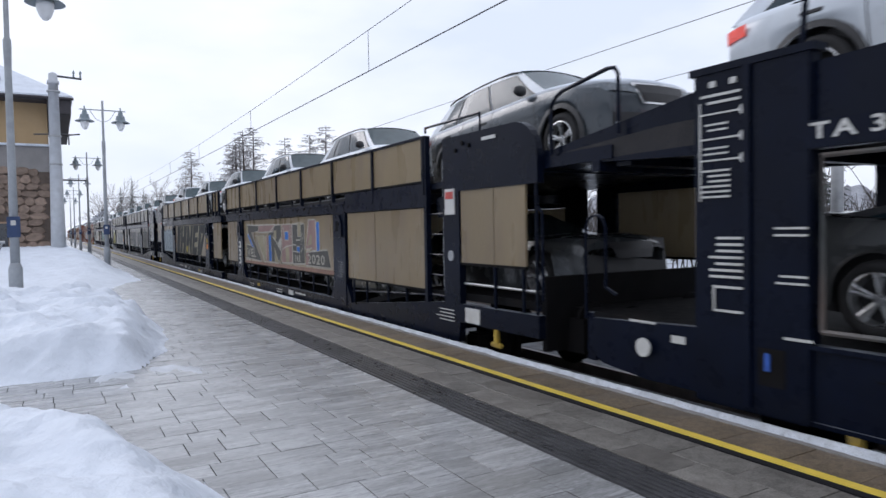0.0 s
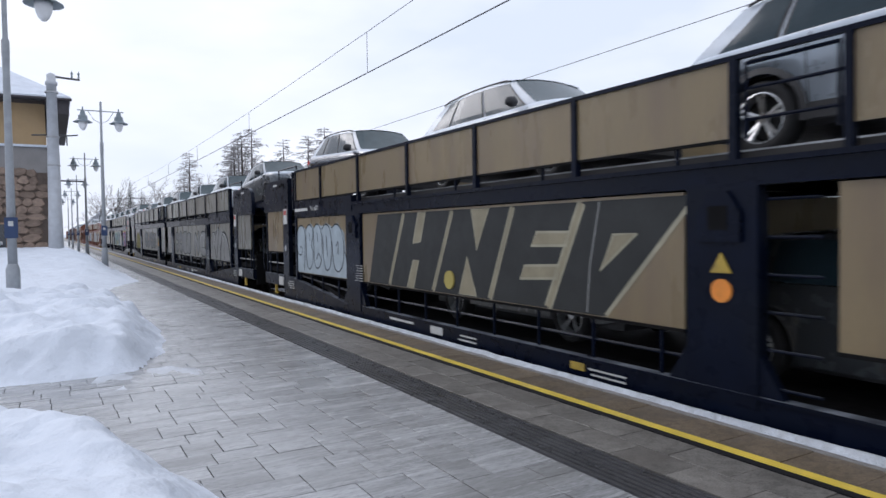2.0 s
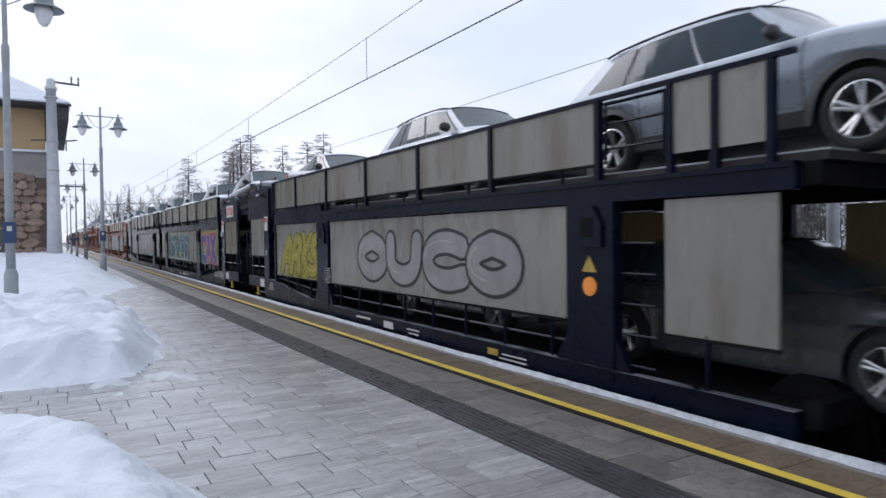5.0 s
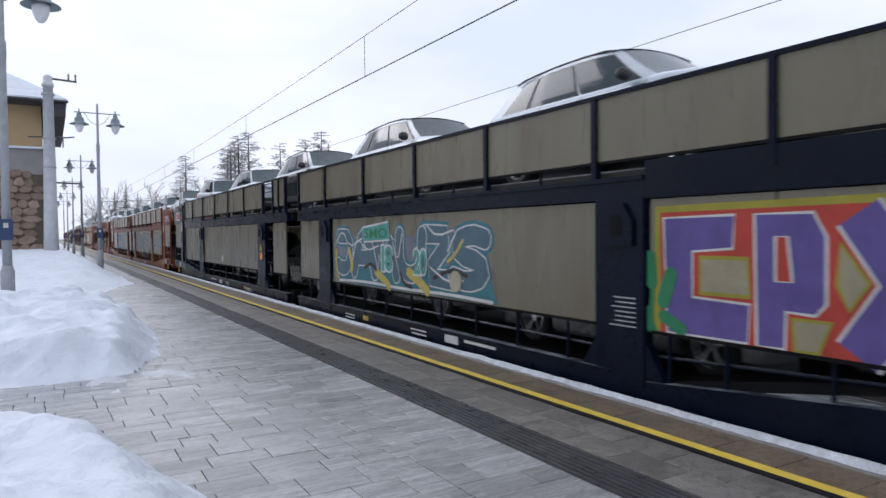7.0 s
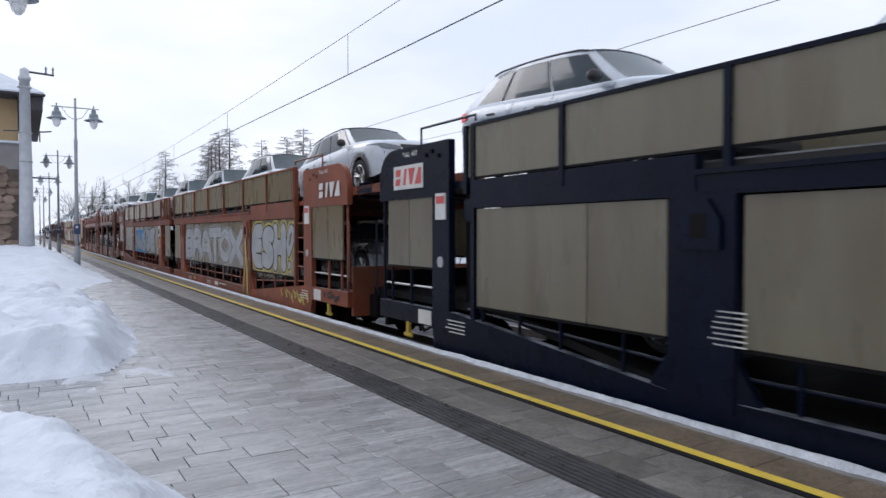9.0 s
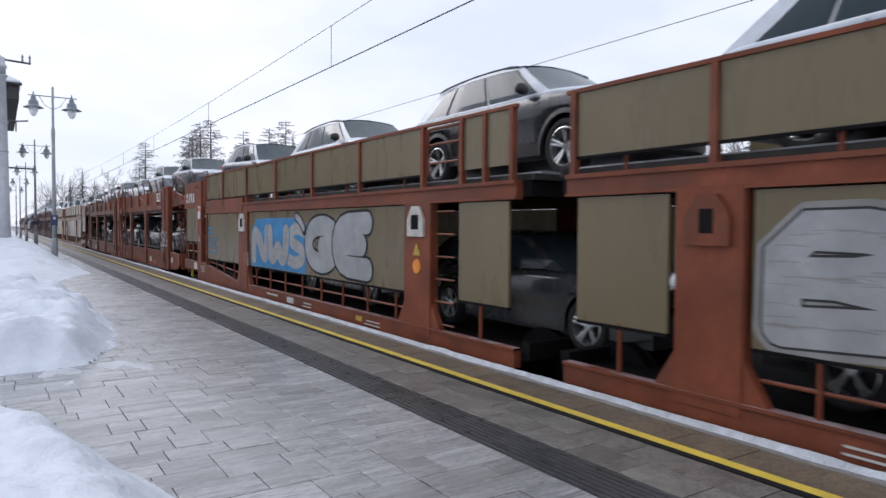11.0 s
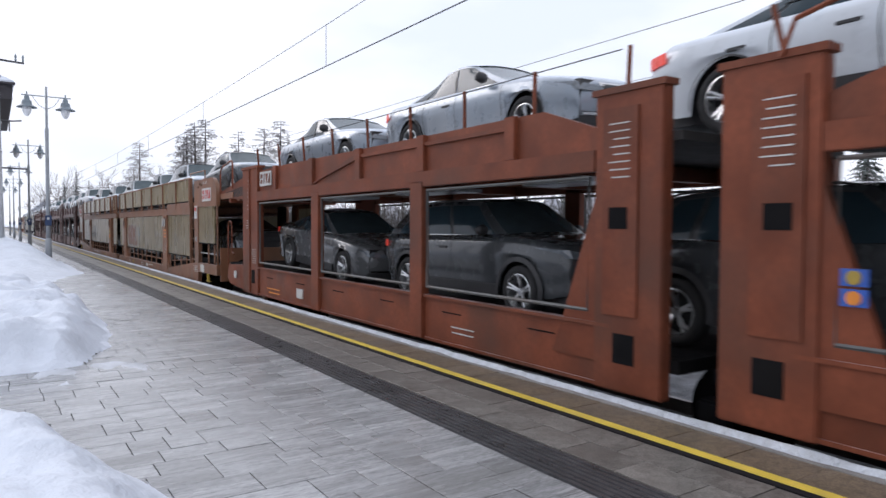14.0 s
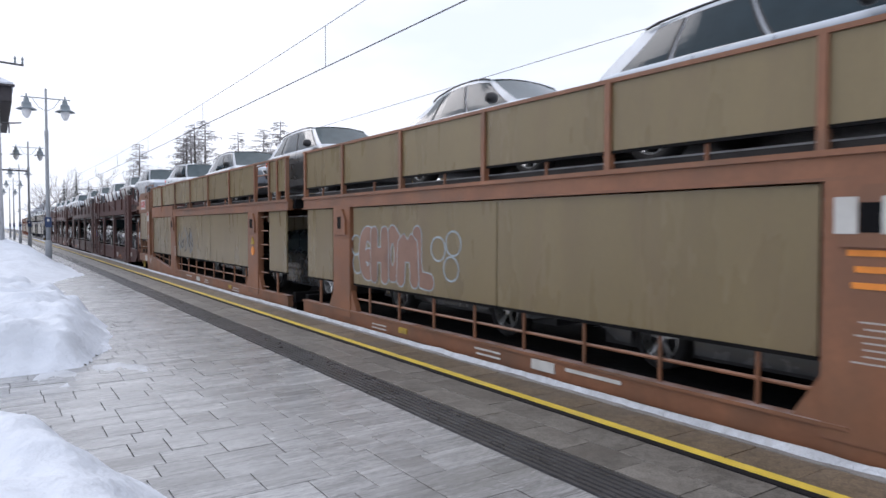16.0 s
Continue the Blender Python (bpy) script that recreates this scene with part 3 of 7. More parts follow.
def larch(seed, h, label):
    rs = random.Random(seed)
    e = tagged(new("larch", None), label, "tree", "conifers beyond the tracks")
    part("trunk", tube(nb(), [(0, 0, -0.3), (0.1, 0, h * 0.5), (0, 0.1, h)], h * 0.016, 7, 0.03), M["bark"], e)
    bm = nb()
    z = h * 0.15
    while z < h * 0.99:
        k = 1 - z / h
        for i in range(rs.randint(3, 5)):
            if rs.random() < 0.2:
                continue
            a = rs.uniform(0, 2 * math.pi)
            reach = h * (0.05 + 0.24 * k) * rs.uniform(0.55, 1.15)
            tip = Vector((math.cos(a) * reach, math.sin(a) * reach, rs.uniform(-0.2, 0.25) * reach))
            p = Vector((0.05, 0.05, z))
            tube(bm, [p, p + tip * 0.5 + Vector((0, 0, 0.04 * reach)), p + tip], 0.045, 4, 0.015)
            for m in range(10):
                s = p + tip * rs.uniform(0.25, 1.0)
                dv = Vector((rs.uniform(-1, 1), rs.uniform(-1, 1), rs.uniform(-1.1, 0.1))) * reach * 0.26
                tube(bm, [s, s + dv], 0.034, 3, 0.016)
        z += h * 0.026
    part("crown", bm, M["twig"], e, "thin bare larch branches")
    return e


def spruce(seed, h, label):
    rs = random.Random(seed)
    e = tagged(new("spruce", None), label, "tree", "conifers beyond the tracks")
    part("trunk", tube(nb(), [(0, 0, -0.3), (0, 0, h)], h * 0.018, 7, 0.02), M["bark"], e)
    bm = nb()
    z = h * 0.12
    while z < h:
        k = 1 - z / h
        for i in range(9):
            a = rs.uniform(0, 2 * math.pi)
            reach = h * (0.02 + 0.2 * k) * rs.uniform(0.6, 1.1)
            for m in range(5):
                t = (m + 0.6) / 5
                c = Vector((math.cos(a) * reach * t, math.sin(a) * reach * t, z - 0.25 * reach * t * t + rs.uniform(-0.1, 0.1)))
                w = reach * 0.17 * (1.2 - t * 0.6)
                sv = Vector((-math.sin(a), math.cos(a), 0))
                f = Vector((math.cos(a), math.sin(a), -0.45))
                p = [c - sv * w, c + f * w * 1.5, c + sv * w, c + Vector((0, 0, w * 0.4))]
                v = [bm.verts.new(q) for q in p]
                bm.faces.new((v[0], v[1], v[3])), bm.faces.new((v[1], v[2], v[3])), bm.faces.new((v[2], v[1], v[0]))
        z += h * 0.028
    part("crown", bm, M["needle"], e, "dark needles dusted with snow")
    return e


def at_view(az, dist):
    a = radians(az)
    return dist * math.sin(a), dist * math.cos(a)


L1 = [larch(s, 1.0 * h, "tall bare larch with frosted branches beyond the tracks") for s, h in ((11, 19), (12, 17), (13, 18))]
S1 = spruce(21, 15, "dark spruce dusted with snow beyond the tracks")
B1 = [bare_tree(s, h, "bare_tree", "leafless snow-frosted tree on the bank beyond the tracks") for s, h in ((31, 9), (32, 8), (33, 10))]
rs = random.Random(77)
spots = [(0, 9.6, 105, 0.80), (1, 13.1, 106, 1.0), (2, 13.7, 104, 1.05), (0, 14.4, 112, 1.1), (1, 17.0, 108, 1.08), (2, 19.0, 110, 1.08), (0, 20.3, 104, 1.05), (1, 9.2, 118, 0.76), (2, 13.4, 110, 1.02), (0, 12.8, 108, 0.9)]
used = set()
for k, az, dist, sc in spots:
    x, y = at_view(az, dist)
    t = L1[k] if k not in used else copy_thing(L1[k], pose(0, 0, 0))
    used.add(k)
    t.scale = (sc * 1.15, sc * 1.15, sc * 0.84)
    t.location, t.rotation_euler = (x, y, 0.6), (0, 0, rs.uniform(0, 6))
first = True
for az, dist, sc in ((20.9, 118, 1.12), (58.7, 40, 0.72), (5.3, 190, 1.0), (4.5, 200, 0.9), (6.1, 210, 0.9), (44.0, 60, 0.35), (66, 48, 0.62)):
    x, y = at_view(az, dist)
    t = S1 if first else copy_thing(S1, pose(0, 0, 0))
    first = False
    t.scale = (sc, sc, sc)
    t.location = (x, y, 0.5)
# bushes and low trees: far left of the larches, and on the bank behind the train
n = 0
for az, dist, sc in [(a, 150 + 6 * (i % 4), 0.95 + 0.12 * (i % 3)) for i, a in enumerate((6.0, 6.8, 7.5, 8.1, 8.7, 9.3, 10.2, 11.0, 11.8, 12.4, 3.2, 4.2))]:
    x, y = at_view(az, dist)
    t = B1[n % 3] if n < 3 else copy_thing(B1[n % 3], pose(0, 0, 0))
    t.scale = (sc, sc, sc)
    t.location, t.rotation_euler = (x, y, 0.3), (0, 0, rs.uniform(0, 6))
    n += 1
for i in range(16):
    y = -8 + i * 4.8 + rs.uniform(-1, 1)
    x = rs.uniform(21, 27)
    sc = rs.uniform(0.45, 0.7)
    t = copy_thing(B1[i % 3], pose(0, 0, 0))
    t.scale = (sc, sc, sc)
    t.location, t.rotation_euler = (x, y, 0.5), (0, 0, rs.uniform(0, 6))

# thicket of bare shrubs along the bank
bm = nb()
for i in range(4200):
    y = rs.uniform(-12, 75)
    x = 16.6 + rs.uniform(0, 1) ** 0.8 * 6.5
    z = -0.1 + (x - 16.5) * 0.2
    hgt = rs.uniform(1.0, 3.1) * (0.75 + 0.35 * noise.noise(Vector((y * 0.25, x * 0.25, 2.0))))
    q = Vector((x, y, z))
    d = Vector((rs.uniform(-0.45, 0.45), rs.uniform(-0.45, 0.45), 1)).normalized()
    m = q + d * hgt * 0.5
    e = q + d * hgt + Vector((rs.uniform(-0.3, 0.3), rs.uniform(-0.3, 0.3), 0))
    tube(bm, [q, m, e], 0.028, 3, 0.008)
    for k in range(3):
        s0 = q + (e - q) * rs.uniform(0.35, 0.9)
        tube(bm, [s0, s0 + Vector((rs.uniform(-0.5, 0.5), rs.uniform(-0.5, 0.5), rs.uniform(0.0, 0.5)))], 0.013, 3, 0.006)
tagged(part("thicket", bm, M["shrub"]), "thicket of bare snow-dusted shrubs on the bank", "shrubs", kind="stuff")

# distant wooded rise behind the bank, its haze put into the colour
bm = nb()
rn = random.Random(4)
def rise(i, j):
    a = radians(2 + 100 * i)
    d = 60 + 60 * j + 260 * max(0, 1 - i * 3.2) ** 1.2
    top = (1.6 + 3.4 * min(1, i * 2) + 1.3 * noise.noise(Vector((i * 60, 0, 0))) + 0.7 * noise.noise(Vector((i * 240, 3, 0))))
    return (d * math.sin(a), d * math.cos(a), -0.5 + (top * (d / 60) ** 0.55) * math.sin(math.pi * 0.5 * j))
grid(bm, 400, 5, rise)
tagged(part("backdrop_wood", bm, M["hill"]), "far wooded rise under frost, greyed by haze in its colour", "backdrop", kind="structure")

# distant house at the end of the line
dh = tagged(new("distant_house", None), "small far house with a snow-covered gable roof", "building")
dh.matrix_basis = pose(15.0, 268, 0)
part("wall", box(nb(), -4.5, 4.5, 0, 8, -0.5, 5.5), M["concrete"], dh, "pale plastered wall")
part("gable", slab(nb(), [(-4.5, 5.5), (4.5, 5.5), (0, 9.2)], "y", 0.05, 7.9), M["concrete"], dh)
bm = nb()
slab(bm, [(-5.3, 4.9), (0, 9.3), (5.3, 4.9), (5.3, 5.3), (0, 9.8), (-5.3, 5.3)], "y", -0.6, 8.6)
part("roof", bm, M["snow"], dh, "snow-covered roof")
for x in (-2.5, 0.2, 2.6):
    part("window", box(nb(), x - 0.5, x + 0.5, -0.06, 0.02, 2.6, 4.2), M["window"], dh)

# ---- cars ----
M.update(
    car_silver=mat("silver_car_paint", (0.22, 0.255, 0.295), 0.3, metal=0.3, vary=0.05, scale=3, snow=0.9, frost=True, coat=0.35, spec=0.3, dirt=(0.3, 0.3, 0.3), dirt_amount=0.3, dirt_scale=2),
    car_grey=mat("graphite_car_paint", (0.030, 0.032, 0.035), 0.3, metal=0.2, vary=0.06, scale=3, snow=0.9, frost=True, coat=0.35, spec=0.3, dirt=(0.045, 0.044, 0.042), dirt_amount=0.4, dirt_scale=2),
    car_mid=mat("steel_grey_car_paint", (0.052, 0.062, 0.072), 0.3, metal=0.2, vary=0.06, scale=3, snow=0.9, frost=True, coat=0.35, spec=0.3, dirt=(0.085, 0.085, 0.085), dirt_amount=0.4, dirt_scale=2),
    car_white=mat("white_car_paint", (0.50, 0.54, 0.58), 0.3, vary=0.04, scale=3, snow=0.9, frost=True, coat=0.35, spec=0.3, dirt=(0.45, 0.45, 0.45), dirt_amount=0.3, dirt_scale=2),
    car_blue=mat("dark_blue_car_paint", (0.006, 0.011, 0.022), 0.2, metal=0.3, vary=0.06, scale=3, snow=0.9, frost=True, coat=0.35, spec=0.3),
    car_under=mat("dark_grey_clean_car_paint", (0.050, 0.055, 0.060), 0.25, metal=0.2, vary=0.05, scale=3, coat=0.5, spec=0.3),
    car_under_mid=mat("mid_grey_clean_car_paint", (0.115, 0.12, 0.125), 0.25, metal=0.2, vary=0.05, scale=3, coat=0.5, spec=0.3),
    # one pale colour holds both frost and the white sky mirrored by pillars
    car_frost_sheen=mat("frost_and_sheen_car_pillars", (0.46, 0.51, 0.57), 0.45, vary=0.12, scale=5, coat=0.3),
    glass=mat("car_window_glass", (0.020, 0.036, 0.046), 0.05, vary=0.12, scale=4, spec=0.25),
    screen=mat("frosted_windscreen", (0.045, 0.07, 0.08), 0.1, vary=0.15, scale=4, spec=0.35),
    trim=mat("black_plastic_trim", (0.018, 0.018, 0.02), 0.5, vary=0.2),
    tyre=mat("tyre_rubber", (0.016, 0.016, 0.017), 0.85, vary=0.3, bump=0.002),
    alloy=mat("alloy_rim", (0.55, 0.56, 0.57), 0.3, metal=0.85, vary=0.08),
    headlamp=mat("headlamp_glass", (0.12, 0.14, 0.16), 0.08, vary=0.3, scale=20, spec=0.9),
    tail=glow("red_tail_lamp", (0.65, 0.05, 0.03), 0.25),
    chrome=mat("chrome_strip", (0.6, 0.6, 0.6), 0.15, metal=1.0, vary=0.05),
)

KINDS = {  # length, half width, height, belt, bonnet front, bonnet rear, screen base, roof front, roof rear, tail base, wheel at, wheel radius, deck height, floor
    "suv": dict(L=4.70, w=0.93, h=1.68, belt=1.10, hf=0.98, hr=1.13, ws=1.22, rf=2.0, rr=4.10, tb=4.62, w1=0.92, w2=3.71, r=0.355, deck=1.10, fl=0.30),
    "crossover": dict(L=4.39, w=0.91, h=1.61, belt=1.06, hf=0.93, hr=1.08, ws=1.16, rf=1.95, rr=3.55, tb=4.25, w1=0.87, w2=3.51, r=0.34, deck=1.07, fl=0.28),
    "liftback": dict(L=4.80, w=0.93, h=1.47, belt=0.97, hf=0.78, hr=0.97, ws=1.36, rf=2.30, rr=3.35, tb=4.50, w1=0.95, w2=3.78, r=0.335, deck=1.02, fl=0.22),
    "estate": dict(L=4.80, w=0.93, h=1.49, belt=0.97, hf=0.78, hr=0.97, ws=1.36, rf=2.30, rr=4.25, tb=4.72, w1=0.95, w2=3.78, r=0.335, deck=0.99, fl=0.22),
}


for kd_ in KINDS.values():
    for key_ in kd_:
        kd_[key_] *= 0.975 if key_ in ("L", "ws", "rf", "rr", "tb", "w1", "w2") else 0.935


def build_car(kind, paint, word, full=True):
    """A car on its wheels; its front is at y = 0 and looks along -y, the ground is z = 0."""
    k = KINDS[kind]
    L, w, H = k["L"], k["w"], k["h"]
    car = tagged(new("car", None), f"{word} new {kind} car, roof frosted, on a wagon deck", "car", "new cars on the wagons")

    def lerp(a, b, t):
        return a + (b - a) * t

    frosted = M["car_frost_sheen"] if word not in ("dark grey", "mid grey") else paint

    def bow(x, y):
        """The nose and the tail are curved as seen from above."""
        q = min(1.0, (x / w) ** 2)
        return y + 0.20 * q * max(0.0, 1 - y / 0.9) ** 1.5 - 0.12 * q * max(0.0, 1 - (L - y) / 0.7) ** 1.5

    def nose(z):
        """How far the nose lies back at a height."""
        t = max(0.0, min(1.0, (z - k["hf"] + 0.15) / 0.15))
        return 0.10 * t * t

    def top(y):
        if y < 0.10:
            return lerp(k["hf"] - 0.15, k["hf"], (y / 0.10) ** 0.5)
        if y < k["ws"]:
            t = (y - 0.1) / (k["ws"] - 0.1)
            return lerp(k["hf"], k["hr"], t ** 0.65)
        if y < k["tb"]:
            return lerp(k["hr"], k["deck"], (y - k["ws"]) / (k["tb"] - k["ws"]))
        return lerp(k["deck"], k["deck"] - 0.10, (y - k["tb"]) / (L - k["tb"]))

    def wide(y):
        f = max(0.0, 1 - y / 0.75)
        b = max(0.0, 1 - (L - y) / 0.6)
        return w * (1 - 0.17 * f ** 2.6 - 0.13 * b ** 2.4)

    def low(y):
        z = k["fl"]
        if y < 0.3:
            z += 0.06 * (1 - y / 0.3)
        if y > L - 0.4:
            z += 0.14 * (y - L + 0.4) / 0.4
        for yw in (k["w1"], k["w2"]):
            R = k["r"] + 0.065
            if abs(y - yw) < R:
                z = max(z, k["r"] + math.sqrt(R * R - (y - yw) ** 2))
        return z

    ys = [0.0, 0.02, 0.06, 0.1, 0.18, 0.28, 0.38]
    for yw in (k["w1"], k["w2"]):
        R = k["r"] + 0.065
        ys += [yw + R * math.sin(math.pi / 2 * i / 7) for i in range(-7, 8)] + [yw - R - 0.012, yw + R + 0.012]
    ys += [k["w1"] + 0.55 + (k["w2"] - k["w1"] - 1.1) * i / 9 for i in range(10)] + [k["ws"], L - 0.4, L - 0.3, L - 0.2, L - 0.1, L - 0.04, L]
    ys = sorted(set(round(y, 4) for y in ys if 0 <= y <= L))
    bm = nb()
    rows = []
    for y in ys:
        z0, z1, ww = low(y), top(y), wide(y)
        zs = lerp(k["fl"], z1, 0.72)
        prof = [(ww * 0.955, z0), (ww * 0.962, lerp(z0, zs, 0.3)), (ww * 0.975, lerp(z0, zs, 0.62)), (ww * 1.0, lerp(z0, zs, 0.82)), (ww * 0.997, zs), (ww * 0.975, lerp(zs, z1, 0.45)), (ww * 0.93, lerp(zs, z1, 0.85)), (ww * 0.86, z1), (ww * 0.5, z1 + 0.022), (0, z1 + 0.03)]
        row = [bm.verts.new((-x, bow(x, y), z)) for x, z in prof] + [bm.verts.new((x, bow(x, y), z)) for x, z in reversed(prof[:-1])]
        rows.append(row)
    for a, b in zip(rows, rows[1:]):
        for i in range(len(a) - 1):
            bm.faces.new((a[i], b[i], b[i + 1], a[i + 1]))
    bmesh.ops.recalc_face_normals(bm, faces=bm.faces)
    if not full:
        bm.faces.new(rows[0]), bm.faces.new(rows[-1][::-1])
    ends = [] if not full else [[v.co.copy() for v in rows[0]], [v.co.copy() for v in rows[-1]]]
    part("body", bm, paint, car, smooth=True)
    for word_, ring, d in zip(("front_bumper", "rear_bumper"), ends, (-1, 1)):
        bm, shells = nb(), []
        zc = sum(q.z for q in ring) / len(ring)
        for sc, out in ((1.0, 0.0), (0.94, 0.012), (0.7, 0.014), (0.3, 0.012), (0.02, 0.012)):
            shells.append([bm.verts.new((q.x * sc, bow(abs(q.x * sc), 0.0 if d < 0 else L) + d * out, zc + (q.z - zc) * sc)) for q in ring])
        for a, b in zip(shells, shells[1:]):
            for i in range(len(a)):
                j = (i + 1) % len(a)
                bm.faces.new((a[i], a[j], b[j], b[i]))
        bmesh.ops.recalc_face_normals(bm, faces=bm.faces)
        part(word_, bm, paint, car, smooth=True)
    part("underbody", box(nb(), -w * 0.80, w * 0.80, 0.12, L - 0.15, k["fl"] - 0.06, 0.72), M["trim"], car)
    # sills and wheel arch cladding
    for s in (-1, 1) if full else ():
        x = sorted((s * w * 0.955, s * (w * 0.955 + 0.03)))
        part("sill_trim", box(nb(), x[0], x[1], k["w1"] + 0.43, k["w2"] - 0.43, k["fl"] - 0.03, k["fl"] + 0.12, 0.01), M["trim"], car)
        for yw in (k["w1"], k["w2"]):
            bm = nb()
            R0, R1 = k["r"] + 0.055, k["r"] + (0.115 if kind in ("suv", "crossover") else 0.075)
            xo = s * (wide(yw) * 1.0 + 0.006)
            def arch(i, j):
                t = math.pi * (-0.06 + 1.12 * i)
                r = lerp(R0, R1, j)
                y, z = yw + r * math.cos(t), k["r"] + r * math.sin(t)
                return (s * (wide(y) * 0.995 + 0.012 - 0.012 * j), y, z)
            grid(bm, 14, 1, arch)
            part("arch_trim", bm, M["trim"], car)
    # cabin
    belt = k["belt"] - 0.02
    wb, wr = w * 0.875, w * 0.70
    def roof_z(y):
        t = (y - k["rf"]) / (k["rr"] - k["rf"])
        return H - 0.05 - 0.10 * (2 * t - 0.75) ** 2 * (0.5 if kind in ("suv", "estate") else 0.9)
    def y_at(v, s_):
        return lerp(lerp(k["ws"], k["rf"], s_ ** 0.9), lerp(k["tb"], k["rr"], s_), v)
    def side(s, v, s_, out=0.0):
        y = y_at(v, s_)
        zr = roof_z(min(max(y, k["rf"]), k["rr"]))
        nar = 1 - 0.10 * max(0, v - 0.6) / 0.4 - 0.05 * max(0, 0.2 - v) / 0.2
        x = lerp(wb, wr, s_ ** 1.25) * nar + out
        return (s * x, y, lerp(belt, zr, s_) + out * 0.3)
    for s in (-1, 1):
        bm = nb()
        grid(bm, 16, 5, lambda i, j: side(s, i, j))
        bmesh.ops.recalc_face_normals(bm, faces=bm.faces)
        part("cabin_side", bm, frosted, car, smooth=True)
        cuts = [(0.075, 0.36), (0.39, 0.68), (0.71, 0.90)]
        for c0, c1 in cuts if full or s < 0 else ():
            bm = nb()
            def pane(i, j):
                s_ = 0.05 + 0.83 * j
                v = lerp(c0, c1, i)
                if c1 > 0.85:
                    v = lerp(c0, c1 - 0.05 * j, i)
                return side(s, v, s_, 0.012)
            grid(bm, 8, 6, pane)
            part("side_window", bm, M["glass"], car)
        if not full:
            continue
        bm = nb()
        for c0, c1 in cuts:
            grid(bm, 8, 6, lambda i, j: side(s, lerp(c0 - 0.010, c1 + 0.010 - (0.05 * j if c1 > 0.85 else 0), i), 0.02 + 0.89 * j, 0.007))
        part("window_seal", bm, M["trim"], car, "black rubber seal round the side windows")
        part("window_strip", grid(nb(), 12, 1, lambda i, j: side(s, 0.06 + 0.85 * i, 0.01 + 0.04 * j, 0.014)), M["chrome"], car, "bright strip under the windows")
        bm = nb()
        lathe(bm, [(0, -0.10), (0.07, -0.085), (0.105, -0.02), (0.105, 0.03), (0.08, 0.07), (0, 0.085)], 12, "x", (s * (w * 1.03), k["ws"] + 0.42, belt + 0.10))
        bmesh.ops.scale(bm, vec=(1, 0.6, 0.72), verts=bm.verts, space=Matrix.Translation((0, -(k["ws"] + 0.42), -(belt + 0.10))))
        part("mirror", bm, M["trim"], car, "dark door mirror", smooth=True)
        for yy in () if s > 0 else (lerp(k["ws"], k["tb"], 0.34) + 0.18, lerp(k["ws"], k["tb"], 0.66) + 0.15):
            xx = sorted((s * w * 0.972, s * (w * 0.972 + 0.03)))
            part("door_handle", box(nb(), xx[0], xx[1], yy, yy + 0.2, belt - 0.17, belt - 0.135, 0.008), M["trim"], car)
        # door seams and a pressed line along the flank
        def flank(y, t, out):
            z0, z1 = k["fl"] if abs(y - k["w2"]) > 0.42 else low(y), top(y)
            zs = lerp(k["fl"], z1, 0.72)
            z = lerp(z0, z1, t)
            marks = [z0, lerp(z0, zs, 0.3), lerp(z0, zs, 0.62), lerp(z0, zs, 0.82), zs, lerp(zs, z1, 0.45), lerp(zs, z1, 0.85)]
            x = float(np.interp(z, marks, [0.955, 0.962, 0.975, 1.0, 0.997, 0.975, 0.93])) * wide(y)
            return (s * (x + out), y, z)
        cab = k["tb"] - k["ws"]
        for y0 in () if s > 0 else (k["w1"] + k["r"] + 0.14, k["ws"] + 0.36 * cab, k["w2"] - k["r"] - 0.10):
            part("door_seam", grid(nb(), 1, 12, lambda i, j: flank(y0 - 0.006 + 0.012 * i - 0.05 * (j - 0.5) ** 2, 0.08 + 0.86 * j, 0.003)), M["trim"], car)
        # lamps
        bm = nb()
        def lampf(i, j):
            z = k["hf"] - 0.155 + (0.05 + 0.05 * min(1.0, 2 * i)) * j + 0.03 * i
            if i <= 0.5:
                x_ = w * (0.46 + 0.68 * i)
                return (s * x_, bow(x_, nose(z)) - 0.026, z - 0.01 * (1 - 2 * i) * (1 - j))
            y = 0.56 * (i - 0.5) * 2
            return (s * (wide(y) * 0.955 + 0.014), bow(wide(y), y) - 0.008, z + 0.02 * (i - 0.5))
        grid(bm, 10, 1, lampf)
        part("headlamp", bm, M["headlamp"], car)
        bm = nb()
        def tailf(i, j):
            z = k["deck"] - 0.20 + 0.11 * j - 0.02 * (1 - i)
            if i < 0.5:
                x_ = w * 0.45 + w * 0.42 * i * 2
                return (s * x_, bow(x_, L) + 0.026, z)
            y = L - 0.30 * (i - 0.5) * 2
            return (s * (wide(y) * 1.0 + 0.010), bow(wide(y), y) + 0.008, z)
        grid(bm, 8, 1, tailf)
        part("tail_lamp", bm, M["tail"], car, "red tail lamp")
        if kind in ("suv", "estate", "crossover"):
            tube_pts = [(s * wr * 0.97, lerp(k["rf"], k["rr"], t), roof_z(lerp(k["rf"], k["rr"], t)) + (0.02 if 0.05 < t < 0.95 else 0.0)) for t in (0.04, 0.12, 0.3, 0.5, 0.7, 0.88, 0.96)]
            part("roof_rail", tube(nb(), tube_pts, 0.014, 6), M["trim"], car)
    bm = nb()
    def roof(i, j):
        y = lerp(k["rf"] - 0.02, k["rr"] + 0.02, i)
        x = lerp(-wr, wr, j) * (1 - 0.10 * max(0, i - 0.6) / 0.4)
        return (x, y, roof_z(min(max(y, k["rf"]), k["rr"])) + 0.055 * (1 - (2 * j - 1) ** 2))
    grid(bm, 12, 8, roof)
